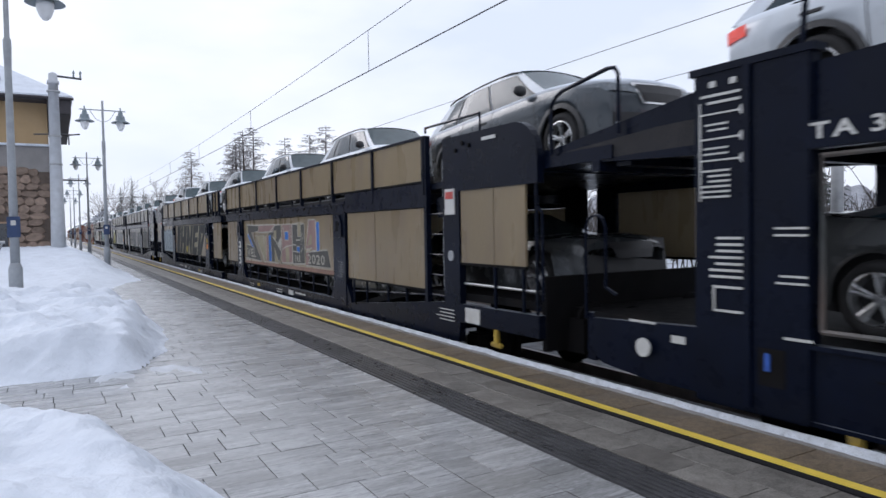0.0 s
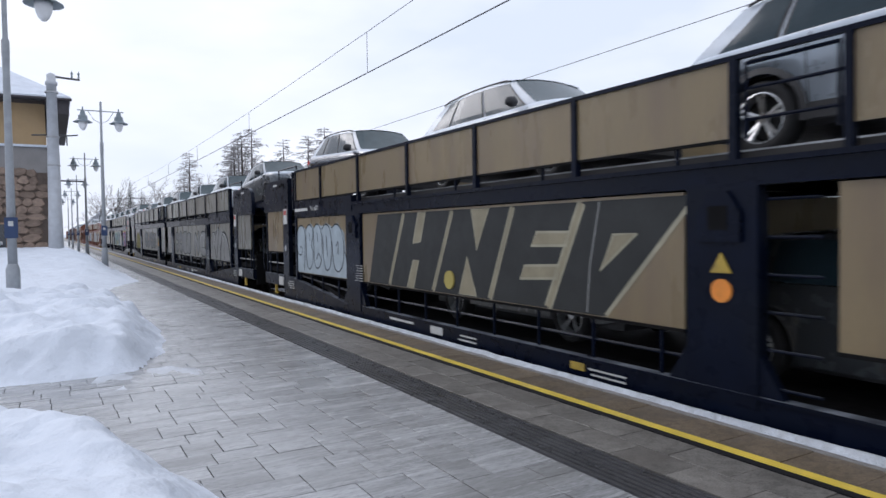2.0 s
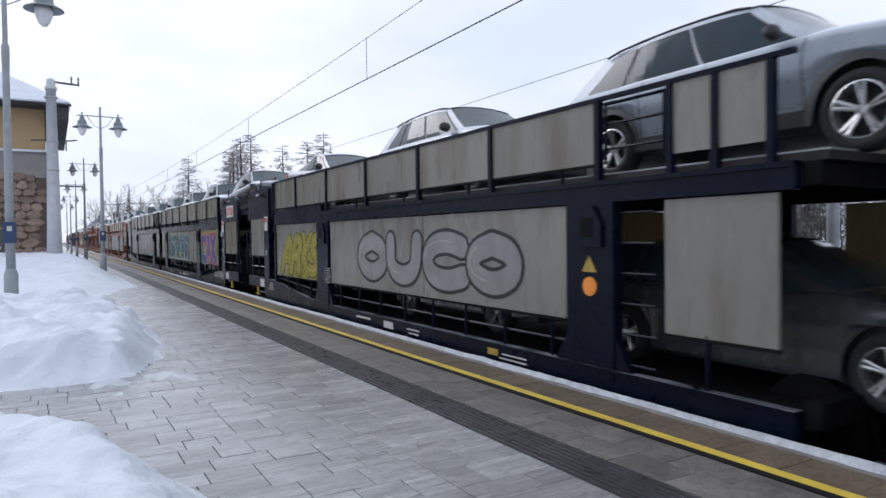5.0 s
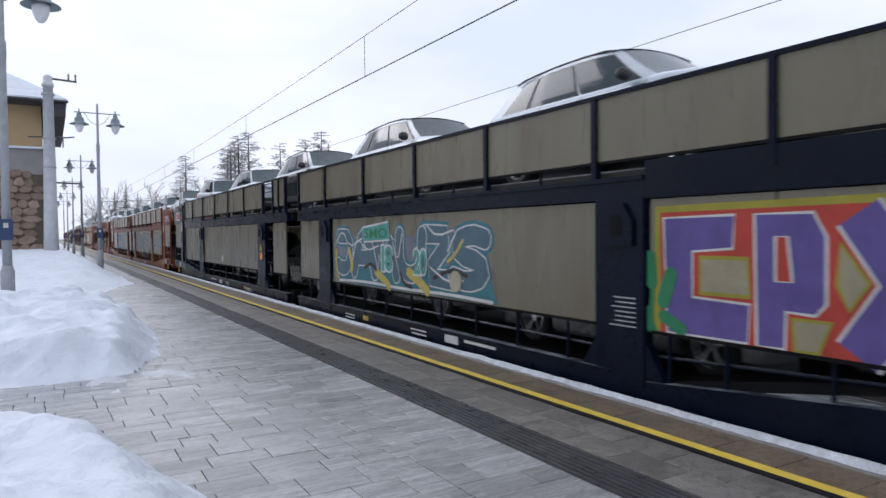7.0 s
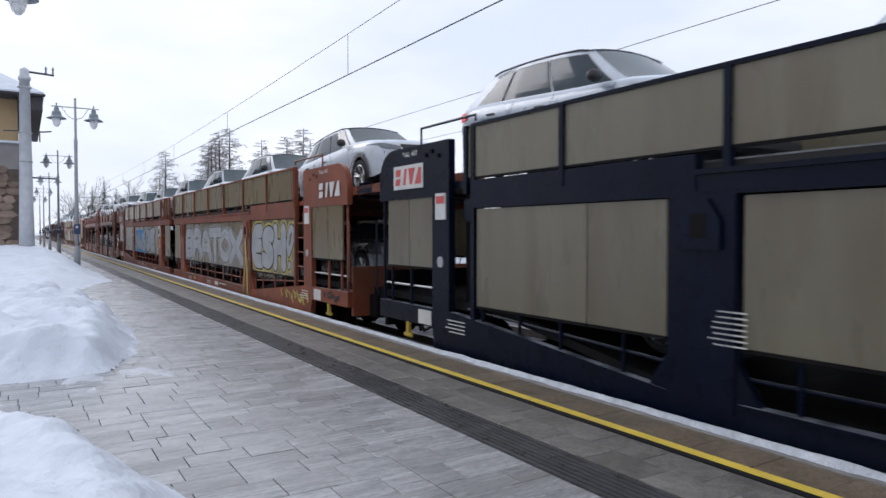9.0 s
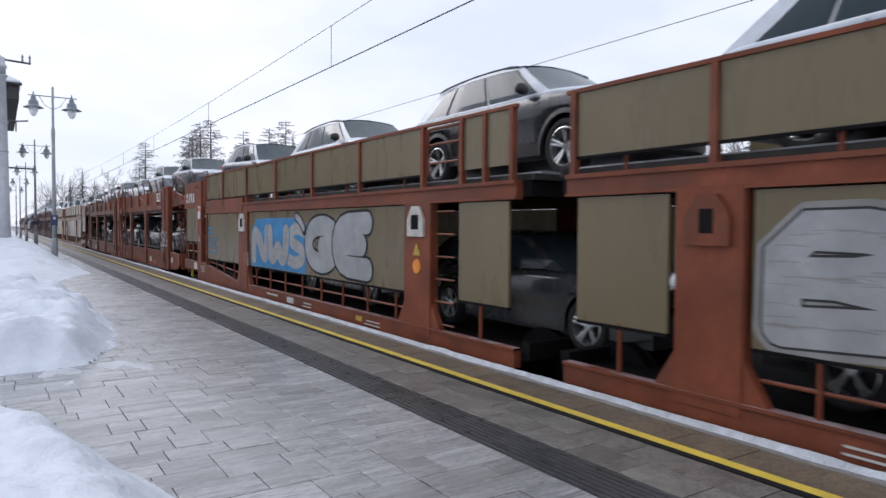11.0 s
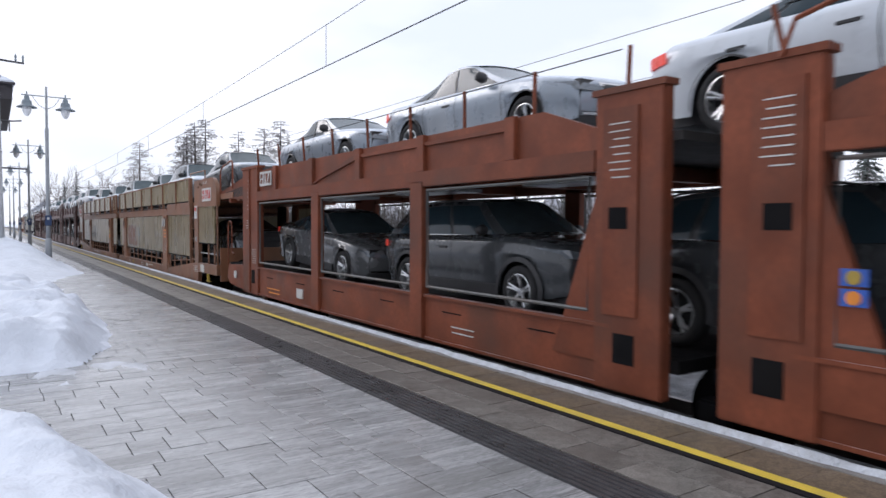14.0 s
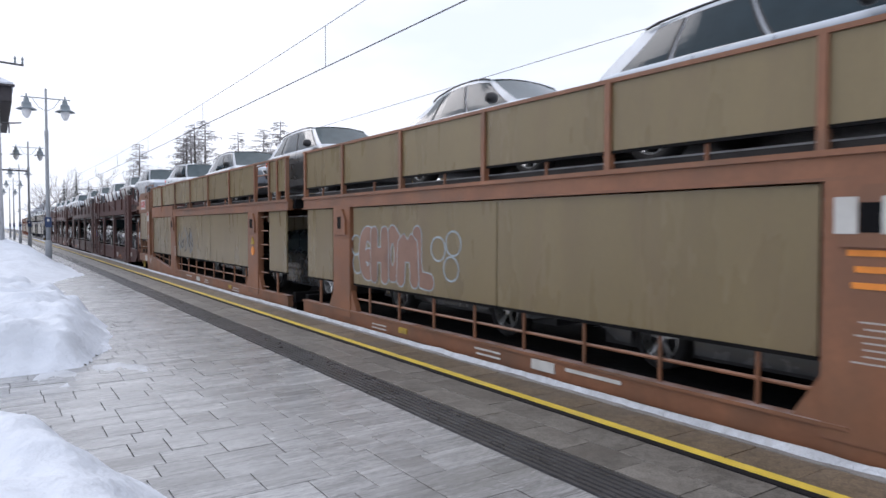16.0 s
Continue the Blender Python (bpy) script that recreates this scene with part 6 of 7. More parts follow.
def stroke(w, pts, width, m, layer, soft=2, skin=SKIN, caps=True, name="graffiti_stroke", closed=False):
    """One painted stroke with round ends."""
    bm = nb()
    strip(bm, rounded(pts, soft) if soft else pts, width, skin - 0.003 * layer, caps, closed)
    return part(name, facing(bm), m, w)


def block(w, pts, m, layer, edge=None, width=0.035, skin=SKIN):
    """A flat painted field with a sprayed border."""
    flat(w, "graffiti_fill", [pts], m, layer, skin)
    if edge:
        stroke(w, pts, width, edge, layer + 0.35, 0, skin, name="graffiti_outline", closed=True)


def piece(w, text, left, right, z0, z1, fill, line, fat, rim, seed=1, outer=None, shine=None, hatch=None, skin=SKIN, lean=0.0, soft=2, fit=1.12):
    """Fat spray-can letters from u = left down to u = right: outline first, then the body."""
    rb = random.Random(seed)
    wd = (left - right) / len(text)
    jobs = []
    for i, ch in enumerate(text):
        if ch == " ":
            continue
        d, top = rb.uniform(-0.05, 0.05), z1 - fat / 2 - rim - rb.uniform(0, 0.06) * (z1 - z0)
        low = z0 + fat / 2 + rim
        lines = []
        for st in FONT[ch]:
            lines.append([(left - (i + 0.5 + d + (x - 0.5) * (fit - fat / wd * 0.8)) * wd - lean * (y - 0.5), low + (top - low) * y) for x, y in st])
        jobs.append(lines)
    if outer:
        for lines in jobs:
            for q in lines:
                stroke(w, q, fat + 2 * rim + 0.10, outer, 0.4, soft, skin)
    for i, lines in enumerate(jobs):
        k = 1.0 + 1.3 * (i % 2)
        for q in lines:
            stroke(w, q, fat + 2 * rim, line, k, soft, skin, name="graffiti_outline")
        for q in lines:
            stroke(w, q, fat, fill, k + 0.6, soft, skin, name="graffiti_fill")
        if shine:
            q = rounded(lines[0], soft)
            h = [(x + fat * 0.28, y + 0.02) for x, y in q[len(q) // 6: len(q) // 2]]
            stroke(w, h, 0.022, shine, k + 0.9, 0, skin, name="graffiti_shine")
        if hatch:
            bm, c = nb(), 0
            for q in lines:
                for x, y in rounded(q, 3)[1::2]:
                    c += 1
                    strip(bm, [(x + fat * 0.44, y), (x, y + 0.006), (x - fat * 0.42, y + rb.uniform(-0.02, 0.02))], rb.uniform(0.006, 0.013), skin - 0.003 * (k + 0.75) - 0.00004 * c, False)
            part("graffiti_hatch", facing(bm), hatch, w)


W1, W2, W3, W4, W5, W6 = WAGONS[1:7]
G["wash"] = paint_mat("spray_wash", (0.075, 0.074, 0.068))
G["chrome"] = paint_mat("spray_chrome", (0.31, 0.31, 0.31), 0.5)
G["slate"] = paint_mat("spray_slate", (0.075, 0.125, 0.155))
G["sand"] = paint_mat("spray_sand", (0.27, 0.24, 0.165))
G["stone"] = paint_mat("spray_stone", (0.36, 0.345, 0.30))
# first wagon: a long angular piece
block(W1, [(13.82, 1.78), (12.42, 1.74), (12.46, 1.58), (13.2, 1.55), (12.2, 0.77), (13.87, 0.82), (13.88, 1.22), (13.1, 1.17), (13.65, 1.45)], G["wash"], 0.6, G["stone"])
block(W1, [(13.78, 1.75), (13.6, 1.75), (13.55, 1.5), (13.7, 1.5)], G["sand"], 1.2)
block(W1, [(13.72, 1.52), (13.5, 1.5), (12.92, 1.12), (13.14, 1.14)], G["blue"], 1.4, G["stone"], 0.025)
block(W1, [(13.86, 1.2), (13.72, 1.2), (13.72, 0.84), (13.86, 0.84)], G["sand"], 1.2)
words(W1, "VIEL", 12.75, 13.68, 0.86, 1.1, G["stone"], 1.6)
block(W1, [(12.4, 1.75), (10.8, 1.75), (11.05, 1.57), (12.4, 1.55)], G["pink"], 0.8, G["stone"])
block(W1, [(12.75, 1.46), (11.9, 1.46), (11.88, 0.85)], G["sand"], 0.8, G["stone"], 0.03)
block(W1, [(11.86, 1.5), (11.66, 1.5), (11.7, 0.78), (11.9, 0.78)], G["sand"], 1.0, G["stone"], 0.03)
block(W1, [(11.66, 1.44), (11.5, 1.44), (11.48, 0.8), (11.66, 0.8)], G["pink"], 1.0)
block(W1, [(11.46, 1.52), (10.8, 1.74), (10.3, 1.74), (10.26, 1.1), (10.5, 0.78), (11.46, 0.78)], G["wash"], 0.7, G["stone"])
block(W1, [(11.42, 1.48), (11.2, 1.48), (11.16, 0.8), (11.4, 0.8)], G["blue"], 1.2, G["stone"], 0.025)
block(W1, [(10.95, 1.6), (10.7, 1.6), (10.7, 1.42), (10.82, 1.33), (10.93, 1.4)], G["sand"], 1.2)
block(W1, [(10.58, 1.28), (10.31, 1.45), (10.31, 1.1)], G["stone"], 1.3)
block(W1, [(10.9, 1.17), (10.5, 0.78), (10.88, 0.78)], G["sand"], 1.2, G["stone"], 0.025)
stroke(W1, [(11.08, 1.46), (10.7, 1.3), (10.28, 1.06)], 0.035, G["stone"], 1.5, 1)
block(W1, [(10.22, 1.74), (9.42, 1.74), (9.42, 0.82), (10.28, 0.8)], G["pink"], 0.7, G["stone"])
block(W1, [(9.98, 1.57), (9.7, 1.57), (9.7, 1.36), (9.98, 1.36)], G["blue"], 1.2, G["stone"], 0.03)
block(W1, [(9.95, 1.18), (9.66, 1.18), (9.66, 0.83), (9.92, 0.82)], G["sand"], 1.2)
for u in (10.15, 10.08, 9.62, 9.55):
    stroke(W1, [(u, 1.68), (u - 0.1, 1.42)], 0.02, G["stone"], 1.3, 0)
stroke(W1, [(10.26, 1.1), (9.95, 1.2), (9.42, 1.24)], 0.03, G["stone"], 1.35, 1)
block(W1, [(9.38, 1.74), (8.5, 1.74), (8.5, 0.83), (9.38, 0.8)], G["wash"], 0.7, G["stone"], 0.045)
block(W1, [(8.98, 1.77), (8.75, 1.77), (8.75, 1.45), (8.98, 1.45)], G["sand"], 1.3, G["stone"], 0.025)
block(W1, [(9.06, 1.22), (8.84, 1.22), (8.84, 1.07), (9.06, 1.09)], G["blue"], 1.3, G["stone"], 0.025)
stroke(W1, [(9.38, 1.26), (9.1, 1.25), (9.1, 1.37), (8.78, 1.37), (8.63, 1.57), (8.58, 1.45), (8.74, 1.28), (8.56, 1.24), (8.75, 1.1)], 0.03, G["stone"], 1.5, 0)
stroke(W1, [(9.38, 1.1), (8.96, 1.09)], 0.03, G["stone"], 1.5, 0)
words(W1, "PAR", 8.8, 9.2, 0.86, 1.02, G["stone"], 1.6)
block(W1, [(8.18, 1.82), (7.74, 1.82), (7.72, 1.15), (7.98, 1.14), (8.0, 1.2), (8.42, 1.17)], G["pink"], 0.7, G["stone"], 0.04)
block(W1, [(8.0, 1.5), (8.1, 1.48), (8.32, 1.24), (8.0, 1.28)], G["sand"], 1.2)
block(W1, [(7.71, 1.77), (7.5, 1.77), (7.49, 1.15), (7.69, 1.13)], G["blue"], 1.2, G["stone"], 0.045)
block(W1, [(8.42, 1.1), (7.02, 1.18), (6.85, 0.8), (8.42, 0.8)], G["wash"], 0.6, G["stone"], 0.035)
block(W1, [(8.4, 1.09), (8.2, 1.1), (8.22, 0.82), (8.4, 0.82)], G["pink"], 1.0)
words(W1, "2020", 7.2, 8.3, 0.85, 1.06, G["stone"], 1.6)
flat(W1, "graffiti_ground", [[(6.7, 0.67), (13.95, 0.67), (13.95, 0.74), (6.7, 0.76)]], G["brownpink"], 0.4)
# the dark slanted word
flat(W1, "graffiti_ground", [[(20.85, 0.68), (26.8, 0.68), (26.4, 1.87), (19.72, 1.87)]], G["charcoal"], 0.5)
for (ua, ub), wd in (((25.97, 25.41), 0.09), ((24.48, 23.9), 0.09), ((22.98, 22.46), 0.10), ((21.8, 21.22), 0.13), ((20.87, 19.74), 0.05)):
    stroke(W1, [(ua, 0.69), (ub, 1.86)], wd, G["khaki"], 1.0, 0, caps=False)
    if wd > 0.06:
        stroke(W1, [(ua, 0.69), (ub, 1.86)], wd * 0.55, G["sand"], 1.3, 0, caps=False)
for pts in ([(25.1, 1.38), (24.92, 1.86), (24.68, 1.86), (24.86, 1.42)], [(25.32, 0.69), (25.1, 1.12), (24.92, 1.13), (25.1, 0.69)], [(23.4, 1.86), (22.98, 1.86), (23.28, 1.32)],
            [(23.74, 0.7), (23.52, 1.22), (23.3, 0.7)], [(22.1, 1.39), (22.0, 1.55), (21.4, 1.55), (21.47, 1.4)], [(22.33, 0.99), (22.24, 1.15), (21.58, 1.18), (21.64, 1.03)], [(20.95, 1.15), (20.76, 1.52), (20.44, 1.53)]):
    block(W1, pts, G["sand"], 1.0, G["khaki"], 0.03)
flat(W1, "graffiti_line", ribbon([(21.15, 0.7), (21.1, 1.2), (20.95, 1.86)], 0.02), G["dull"], 1.0)
disc(W1, -1, 23.98, 0.88, 0.13, G["mustard"], "round_label").location = (0.016, 0, 0)
# the pale bubble word
flat(W1, "graffiti_ground", [[(30.9, 0.68), (30.93, 1.4), (30.75, 1.68), (30.5, 1.75), (30.25, 1.64), (30.1, 1.74), (29.9, 1.77), (29.72, 1.68), (29.5, 1.78), (29.2, 1.7), (28.95, 1.77), (28.6, 1.68), (28.3, 1.76), (27.95, 1.55), (27.84, 0.68)]], G["pale"], 0.6)
for pts in ([(30.92, 1.4), (30.78, 1.68), (30.5, 1.76), (30.26, 1.6), (30.3, 1.1), (30.38, 0.74)], [(30.92, 1.38), (30.84, 1.12), (30.58, 1.04), (30.48, 1.16), (30.54, 1.27), (30.62, 1.24)],
            [(30.28, 1.6), (30.02, 1.78), (29.76, 1.66), (29.78, 1.4), (29.92, 1.32), (29.74, 1.16), (29.82, 0.84), (30.08, 0.74), (30.21, 0.95), (30.22, 1.5)], [(29.99, 1.56), (29.97, 1.4)],
            [(29.72, 1.66), (29.48, 1.79), (29.22, 1.62), (29.18, 1.1), (29.36, 0.82), (29.68, 0.8), (29.72, 1.3), (29.72, 1.66)], [(29.5, 1.55), (29.46, 1.38)], [(29.56, 1.0), (29.42, 1.16), (29.3, 1.02)],
            [(29.2, 1.64), (28.96, 1.78), (28.66, 1.62), (28.66, 0.95), (28.9, 0.75), (29.12, 0.9), (29.16, 1.5)], [(28.95, 1.5), (28.9, 1.1)],
            [(28.64, 1.66), (28.34, 1.77), (28.0, 1.55), (27.98, 1.0), (28.25, 0.76), (28.55, 0.85), (28.62, 1.4)], [(28.4, 1.3), (28.28, 1.42), (28.3, 1.15)], [(27.98, 1.2), (27.86, 1.1), (27.85, 0.7)]):
    stroke(W1, pts, 0.03, G["black"], 1.2, 3)
for u in (32.6, 32.25, 31.95, 31.65):
    stroke(W1, [(u, 1.8), (u - 0.08, 1.35), (u + 0.1, 1.2)], 0.03, G["brownpink"], 1, 2, SKIN - 0.002)
    stroke(W1, [(u + 0.12, 1.72), (u - 0.18, 1.76)], 0.03, G["brownpink"], 1.2, 0, SKIN - 0.002)
for z in (0.62, 0.86, 1.1):
    flat(W1, "company_mark", [[(14.3, z), (14.55, z), (14.58, z + 0.05), (14.4, z + 0.06), (14.4, z + 0.13), (14.58, z + 0.14), (14.55, z + 0.19), (14.3, z + 0.19)]], M["white"], 1, -XL - 0.014)
bars(W1, -1, 29.98, 2.05, 0.9, 1, 0.085, 0.02)
words(W1, "TAL 457C", 29.28, 29.79, 2.045, 2.14, M["white"], 1, skin=-XL - 0.012, name="model_code")
# second wagon: silver letters with dark outlines, then a yellow word
flat(W2, "graffiti_ground", [[(2.85, 0.68), (5.85, 0.68), (5.9, 1.3), (5.3, 1.62), (4.6, 1.74), (3.8, 1.62), (3.2, 1.4)]], G["dull"], 0.4)
for pts, wd in (([(6.0, 1.2), (5.75, 1.52), (5.33, 1.64), (5.02, 1.5), (5.12, 1.3), (5.42, 1.2), (5.12, 1.0), (4.98, 0.72)], 0.07), ([(5.72, 0.7), (5.66, 1.0), (5.58, 1.3)], 0.05),
                ([(4.98, 1.55), (4.75, 1.72), (4.45, 1.8), (4.62, 1.45), (4.86, 0.76)], 0.08), ([(4.62, 1.18), (4.32, 0.95), (4.1, 1.25)], 0.06),
                ([(4.3, 0.72), (4.2, 1.3), (3.9, 1.63), (3.4, 1.55), (3.05, 1.15), (2.86, 0.72)], 0.11), ([(3.76, 1.5), (3.74, 1.1), (3.72, 0.74)], 0.05)):
    stroke(W2, pts, wd, G["charcoal"], 1.4, 3)
    stroke(W2, [(u + 0.07, z - 0.03) for u, z in pts[1:-1]] if len(pts) > 3 else pts[:2], 0.025, G["white"], 1.7, 2)
piece(W2, "JOES", 13.75, 9.75, 0.7, 1.72, G["dull"], G["charcoal"], 0.3, 0.05, 12, shine=G["stone"])
piece(W2, "NE", 9.0, 6.85, 0.7, 1.74, G["dull"], G["charcoal"], 0.28, 0.05, 14, shine=G["white"])
piece(W2, "OUCO", 25.5, 20.5, 0.74, 1.72, G["dull"], G["charcoal"], 0.3, 0.05, 15, shine=G["stone"])
flat(W2, "graffiti_ground", [[(29.9, 0.68), (29.55, 1.2), (29.2, 1.55), (28.3, 1.6), (27.75, 1.2), (27.5, 0.68)]], G["yellow"], 0.4)
piece(W2, "ARKS", 29.98, 27.42, 0.68, 1.76, G["yellow"], G["black"], 0.27, 0.024, 13, hatch=G["mustard"], lean=0.28, fit=1.35)
block(W2, [(1.5, 1.14), (0.3, 1.14), (0.35, 1.26), (0.8, 1.3), (1.0, 1.2), (1.4, 1.32)], G["pale"], 0.6)
# third wagon
flat(W3, "graffiti_ground", [[(5.86, 0.67), (5.84, 1.83), (3.1, 1.85), (3.1, 0.67)]], G["yellow"], 0.4)
flat(W3, "graffiti_ground", [[(5.78, 0.67), (5.78, 1.77), (3.16, 1.79), (3.16, 0.67)]], G["red"], 0.7)
block(W3, [(5.74, 1.72), (5.0, 1.73), (5.02, 1.45), (5.42, 1.42), (5.42, 1.02), (4.86, 1.0), (4.88, 0.68), (5.7, 0.68)], G["purple"], 1.0, G["white"], 0.025)
block(W3, [(5.34, 1.37), (4.88, 1.37), (4.86, 1.06), (5.34, 1.06)], G["sand"], 1.1, G["yellow"], 0.04)
block(W3, [(4.82, 1.73), (4.34, 1.73), (4.24, 1.55), (4.24, 1.05), (4.32, 0.96), (4.55, 0.97), (4.56, 0.68), (4.8, 0.68)], G["purple"], 1.0, G["white"], 0.025)
block(W3, [(4.64, 1.55), (4.54, 1.55), (4.5, 1.2), (4.64, 1.2)], G["red"], 1.4, G["white"], 0.025)
for k, pts in enumerate(([(4.02, 1.72), (3.34, 0.7)], [(3.34, 1.72), (4.02, 0.7)])):
    stroke(W3, pts, 0.36, G["white"], 1.0 + 0.12 * k, 0, caps=False)
    stroke(W3, pts, 0.31, G["purple"], 1.3 + 0.15 * k, 0, caps=False)
for pts in ([(4.14, 1.5), (3.94, 1.22), (4.08, 1.02), (4.16, 1.2)], [(4.5, 0.92), (4.2, 0.92), (4.3, 0.68), (4.48, 0.68)], [(3.28, 1.45), (3.42, 1.22), (3.28, 1.0), (3.22, 1.2)]):
    block(W3, pts, G["sand"], 1.7, G["yellow"], 0.035)
stroke(W3, [(5.98, 1.42), (5.86, 1.1), (5.9, 0.8), (5.84, 0.66)], 0.05, G["green"], 2.2, 2)
for (ua, za), (ub, zb), wd in (((5.9, 1.36), (5.88, 1.12), 0.13), ((5.66, 1.2), (5.74, 0.96), 0.15), ((5.74, 0.82), (5.54, 0.72), 0.12), ((5.92, 0.85), (5.9, 0.7), 0.1),
                               ((2.95, 1.3), (2.98, 1.1), 0.14), ((2.8, 1.65), (2.82, 1.45), 0.15), ((2.9, 1.0), (2.9, 0.85), 0.12)):
    stroke(W3, [(ua, za), (ub, zb)], wd, G["green"], 2.4, 0, name="graffiti_leaf")
stroke(W3, [(2.8, 0.7), (2.86, 1.0), (3.0, 1.2), (2.8, 1.5)], 0.05, G["green"], 2.2, 2)
flat(W3, "graffiti_ground", [[(8.5, 0.70), (13.85, 0.68), (13.9, 1.35), (13.45, 1.62), (12.6, 1.5), (11.4, 1.6), (10.4, 1.55), (9.3, 1.7), (8.7, 1.4)]], G["mauve"], 0.3)
flat(W3, "graffiti_ground", [[(8.4, 0.69), (13.75, 0.70), (13.6, 1.0), (12.9, 0.92), (12.2, 1.08), (11.2, 0.95), (10.2, 1.1), (9.4, 0.98), (8.6, 1.12)]], G["teal"], 0.6)
piece(W3, "JAMUZS", 13.85, 8.55, 0.78, 1.76, G["slate"], G["white"], 0.26, 0.022, 21, outer=G["teal"], soft=1, fit=1.3)
stroke(W3, [(13.7, 0.72), (12.4, 0.76), (11.0, 0.72), (9.6, 0.74), (8.5, 0.71)], 0.045, G["white"], 3.4, 2)
for pts, wd in (([(13.82, 1.3), (13.85, 1.0), (13.7, 0.72)], 0.07), ([(13.2, 1.3), (13.05, 1.05), (13.1, 0.95)], 0.12), ([(12.0, 0.95), (11.6, 0.8), (11.5, 0.72)], 0.14), ([(10.8, 1.0), (10.4, 0.85), (10.2, 0.74)], 0.16), ([(9.2, 1.5), (9.4, 1.3), (9.6, 1.2)], 0.05)):
    stroke(W3, pts, wd, G["mustard"], 3.5, 2)
for pts in ([(13.9, 1.4), (13.5, 1.7), (13.2, 1.35), (12.6, 1.52)], [(13.0, 1.2), (12.8, 1.55), (12.4, 1.3), (11.9, 1.4)], [(11.4, 1.6), (11.2, 1.1), (11.0, 1.6)], [(10.2, 1.72), (9.9, 1.55), (9.3, 1.68), (9.6, 1.35)], [(10.1, 1.1), (9.6, 0.9), (9.2, 0.95)]):
    stroke(W3, pts, 0.03, G["white"], 3.6, 1)
for pts in ([(12.5, 1.0), (12.2, 1.1), (12.0, 0.98)], [(10.0, 0.95), (9.5, 1.1), (9.1, 1.02)], [(11.1, 0.98), (10.95, 0.8), (10.7, 0.76)]):
    stroke(W3, pts, 0.06, G["charcoal"], 3.55, 2)
block(W3, [(12.58, 1.72), (11.5, 1.8), (11.46, 1.5), (12.5, 1.46)], G["mint"], 4.0, G["white"], 0.03)
words(W3, "SMO", 11.56, 12.48, 1.53, 1.70, G["green"], 4.6)
words(W3, "18", 11.38, 11.76, 1.0, 1.38, G["white"], 4.0, 0.05)
words(W3, "18", 11.38, 11.76, 1.0, 1.38, G["mint"], 4.4, 0.02)
words(W3, "20", 10.24, 10.6, 1.0, 1.34, G["white"], 4.0, 0.05)
words(W3, "20", 10.24, 10.6, 1.0, 1.34, G["mint"], 4.4, 0.02)
disc(W3, -1, 9.38, 0.93, 0.15, G["khaki"], "round_label").location = (0.014, 0, 0)
flat(W3, "graffiti_tag", ribbon([(1.85, 1.75), (1.84, 1.68)], 0.05) + ribbon(rounded([(1.84, 1.55), (1.8, 1.35), (2.0, 1.15), (1.66, 0.9), (1.98, 0.66), (1.9, 0.5), (1.8, 0.45)], 3), 0.035), G["white"], 1, -XL - 0.01)
words(W3, "LLOYCK", 2.2, 3.3, 0.3, 0.5, G["white"], 1, skin=-XL - 0.006)
disc(W3, -1, 23.75, 0.86, 0.09, M["white"], "round_label").location = (0.02, 0, 0)
# fourth wagon
piece(W4, "ESH", 5.86, 3.35, 0.70, 1.86, G["silver"], G["black"], 0.34, 0.035, 31, outer=G["mustard"], fit=1.2)
piece(W4, "!", 3.35, 2.72, 0.72, 1.86, G["silver"], G["black"], 0.17, 0.03, 32, outer=G["mustard"])
piece(W4, "BRATOX", 13.9, 6.8, 0.70, 1.80, G["silver"], G["charcoal"], 0.30, 0.02, 33, outer=G["dull"], hatch=G["dull"], soft=1, fit=1.3)
for u in (12.9, 11.6, 10.1, 8.7, 7.4):
    stroke(W4, [(u, 0.72), (u + 0.02, 0.3)], 0.02, G["silver"], 1, 0, -XL + 0.02, False, "graffiti_drip")
stroke(W4, [(6.15, 0.1), (6.2, 0.8), (6.35, 1.3), (6.25, 1.8)], 0.14, G["mustard"], 5, 2, -XL - 0.014)
stroke(W4, [(6.5, 0.12), (6.42, 0.6), (6.3, 1.1)], 0.06, G["mustard"], 5.4, 2, -XL - 0.014)
scribble(W4, 1.9, 3.6, 0.1, 0.4, [G["mustard"]], 34, 9, 0.04, -XL - 0.006)
scribble(W4, 0.2, 1.1, 0.34, 0.5, [G["charcoal"]], 35, 5, 0.04, -XL - 0.006)
flat(W4, "graffiti_ground", [[(26.4, 0.68), (26.4, 1.45), (26.1, 1.74), (25.3, 1.76), (24.4, 1.76), (23.4, 1.74), (23.1, 1.3), (23.15, 0.68)]], G["sky"], 0.4)
piece(W4, "NW", 26.32, 24.2, 0.68, 1.74, G["chrome"], G["sky"], 0.33, 0.05, 36, hatch=G["dull"], fit=1.3)
piece(W4, "S", 24.15, 23.15, 0.68, 1.74, G["chrome"], G["sky"], 0.24, 0.05, 37, hatch=G["dull"], fit=1.15)
stroke(W4, [(23.62, 1.78), (23.42, 1.7), (23.2, 1.5)], 0.2, G["black"], 3.4, 2)
stroke(W4, [(23.62, 1.78), (23.42, 1.7), (23.25, 1.55)], 0.13, G["silver"], 3.8, 2)
piece(W4, "GE", 23.1, 20.6, 0.68, 1.88, G["silver"], G["black"], 0.36, 0.045, 38, fit=1.3)
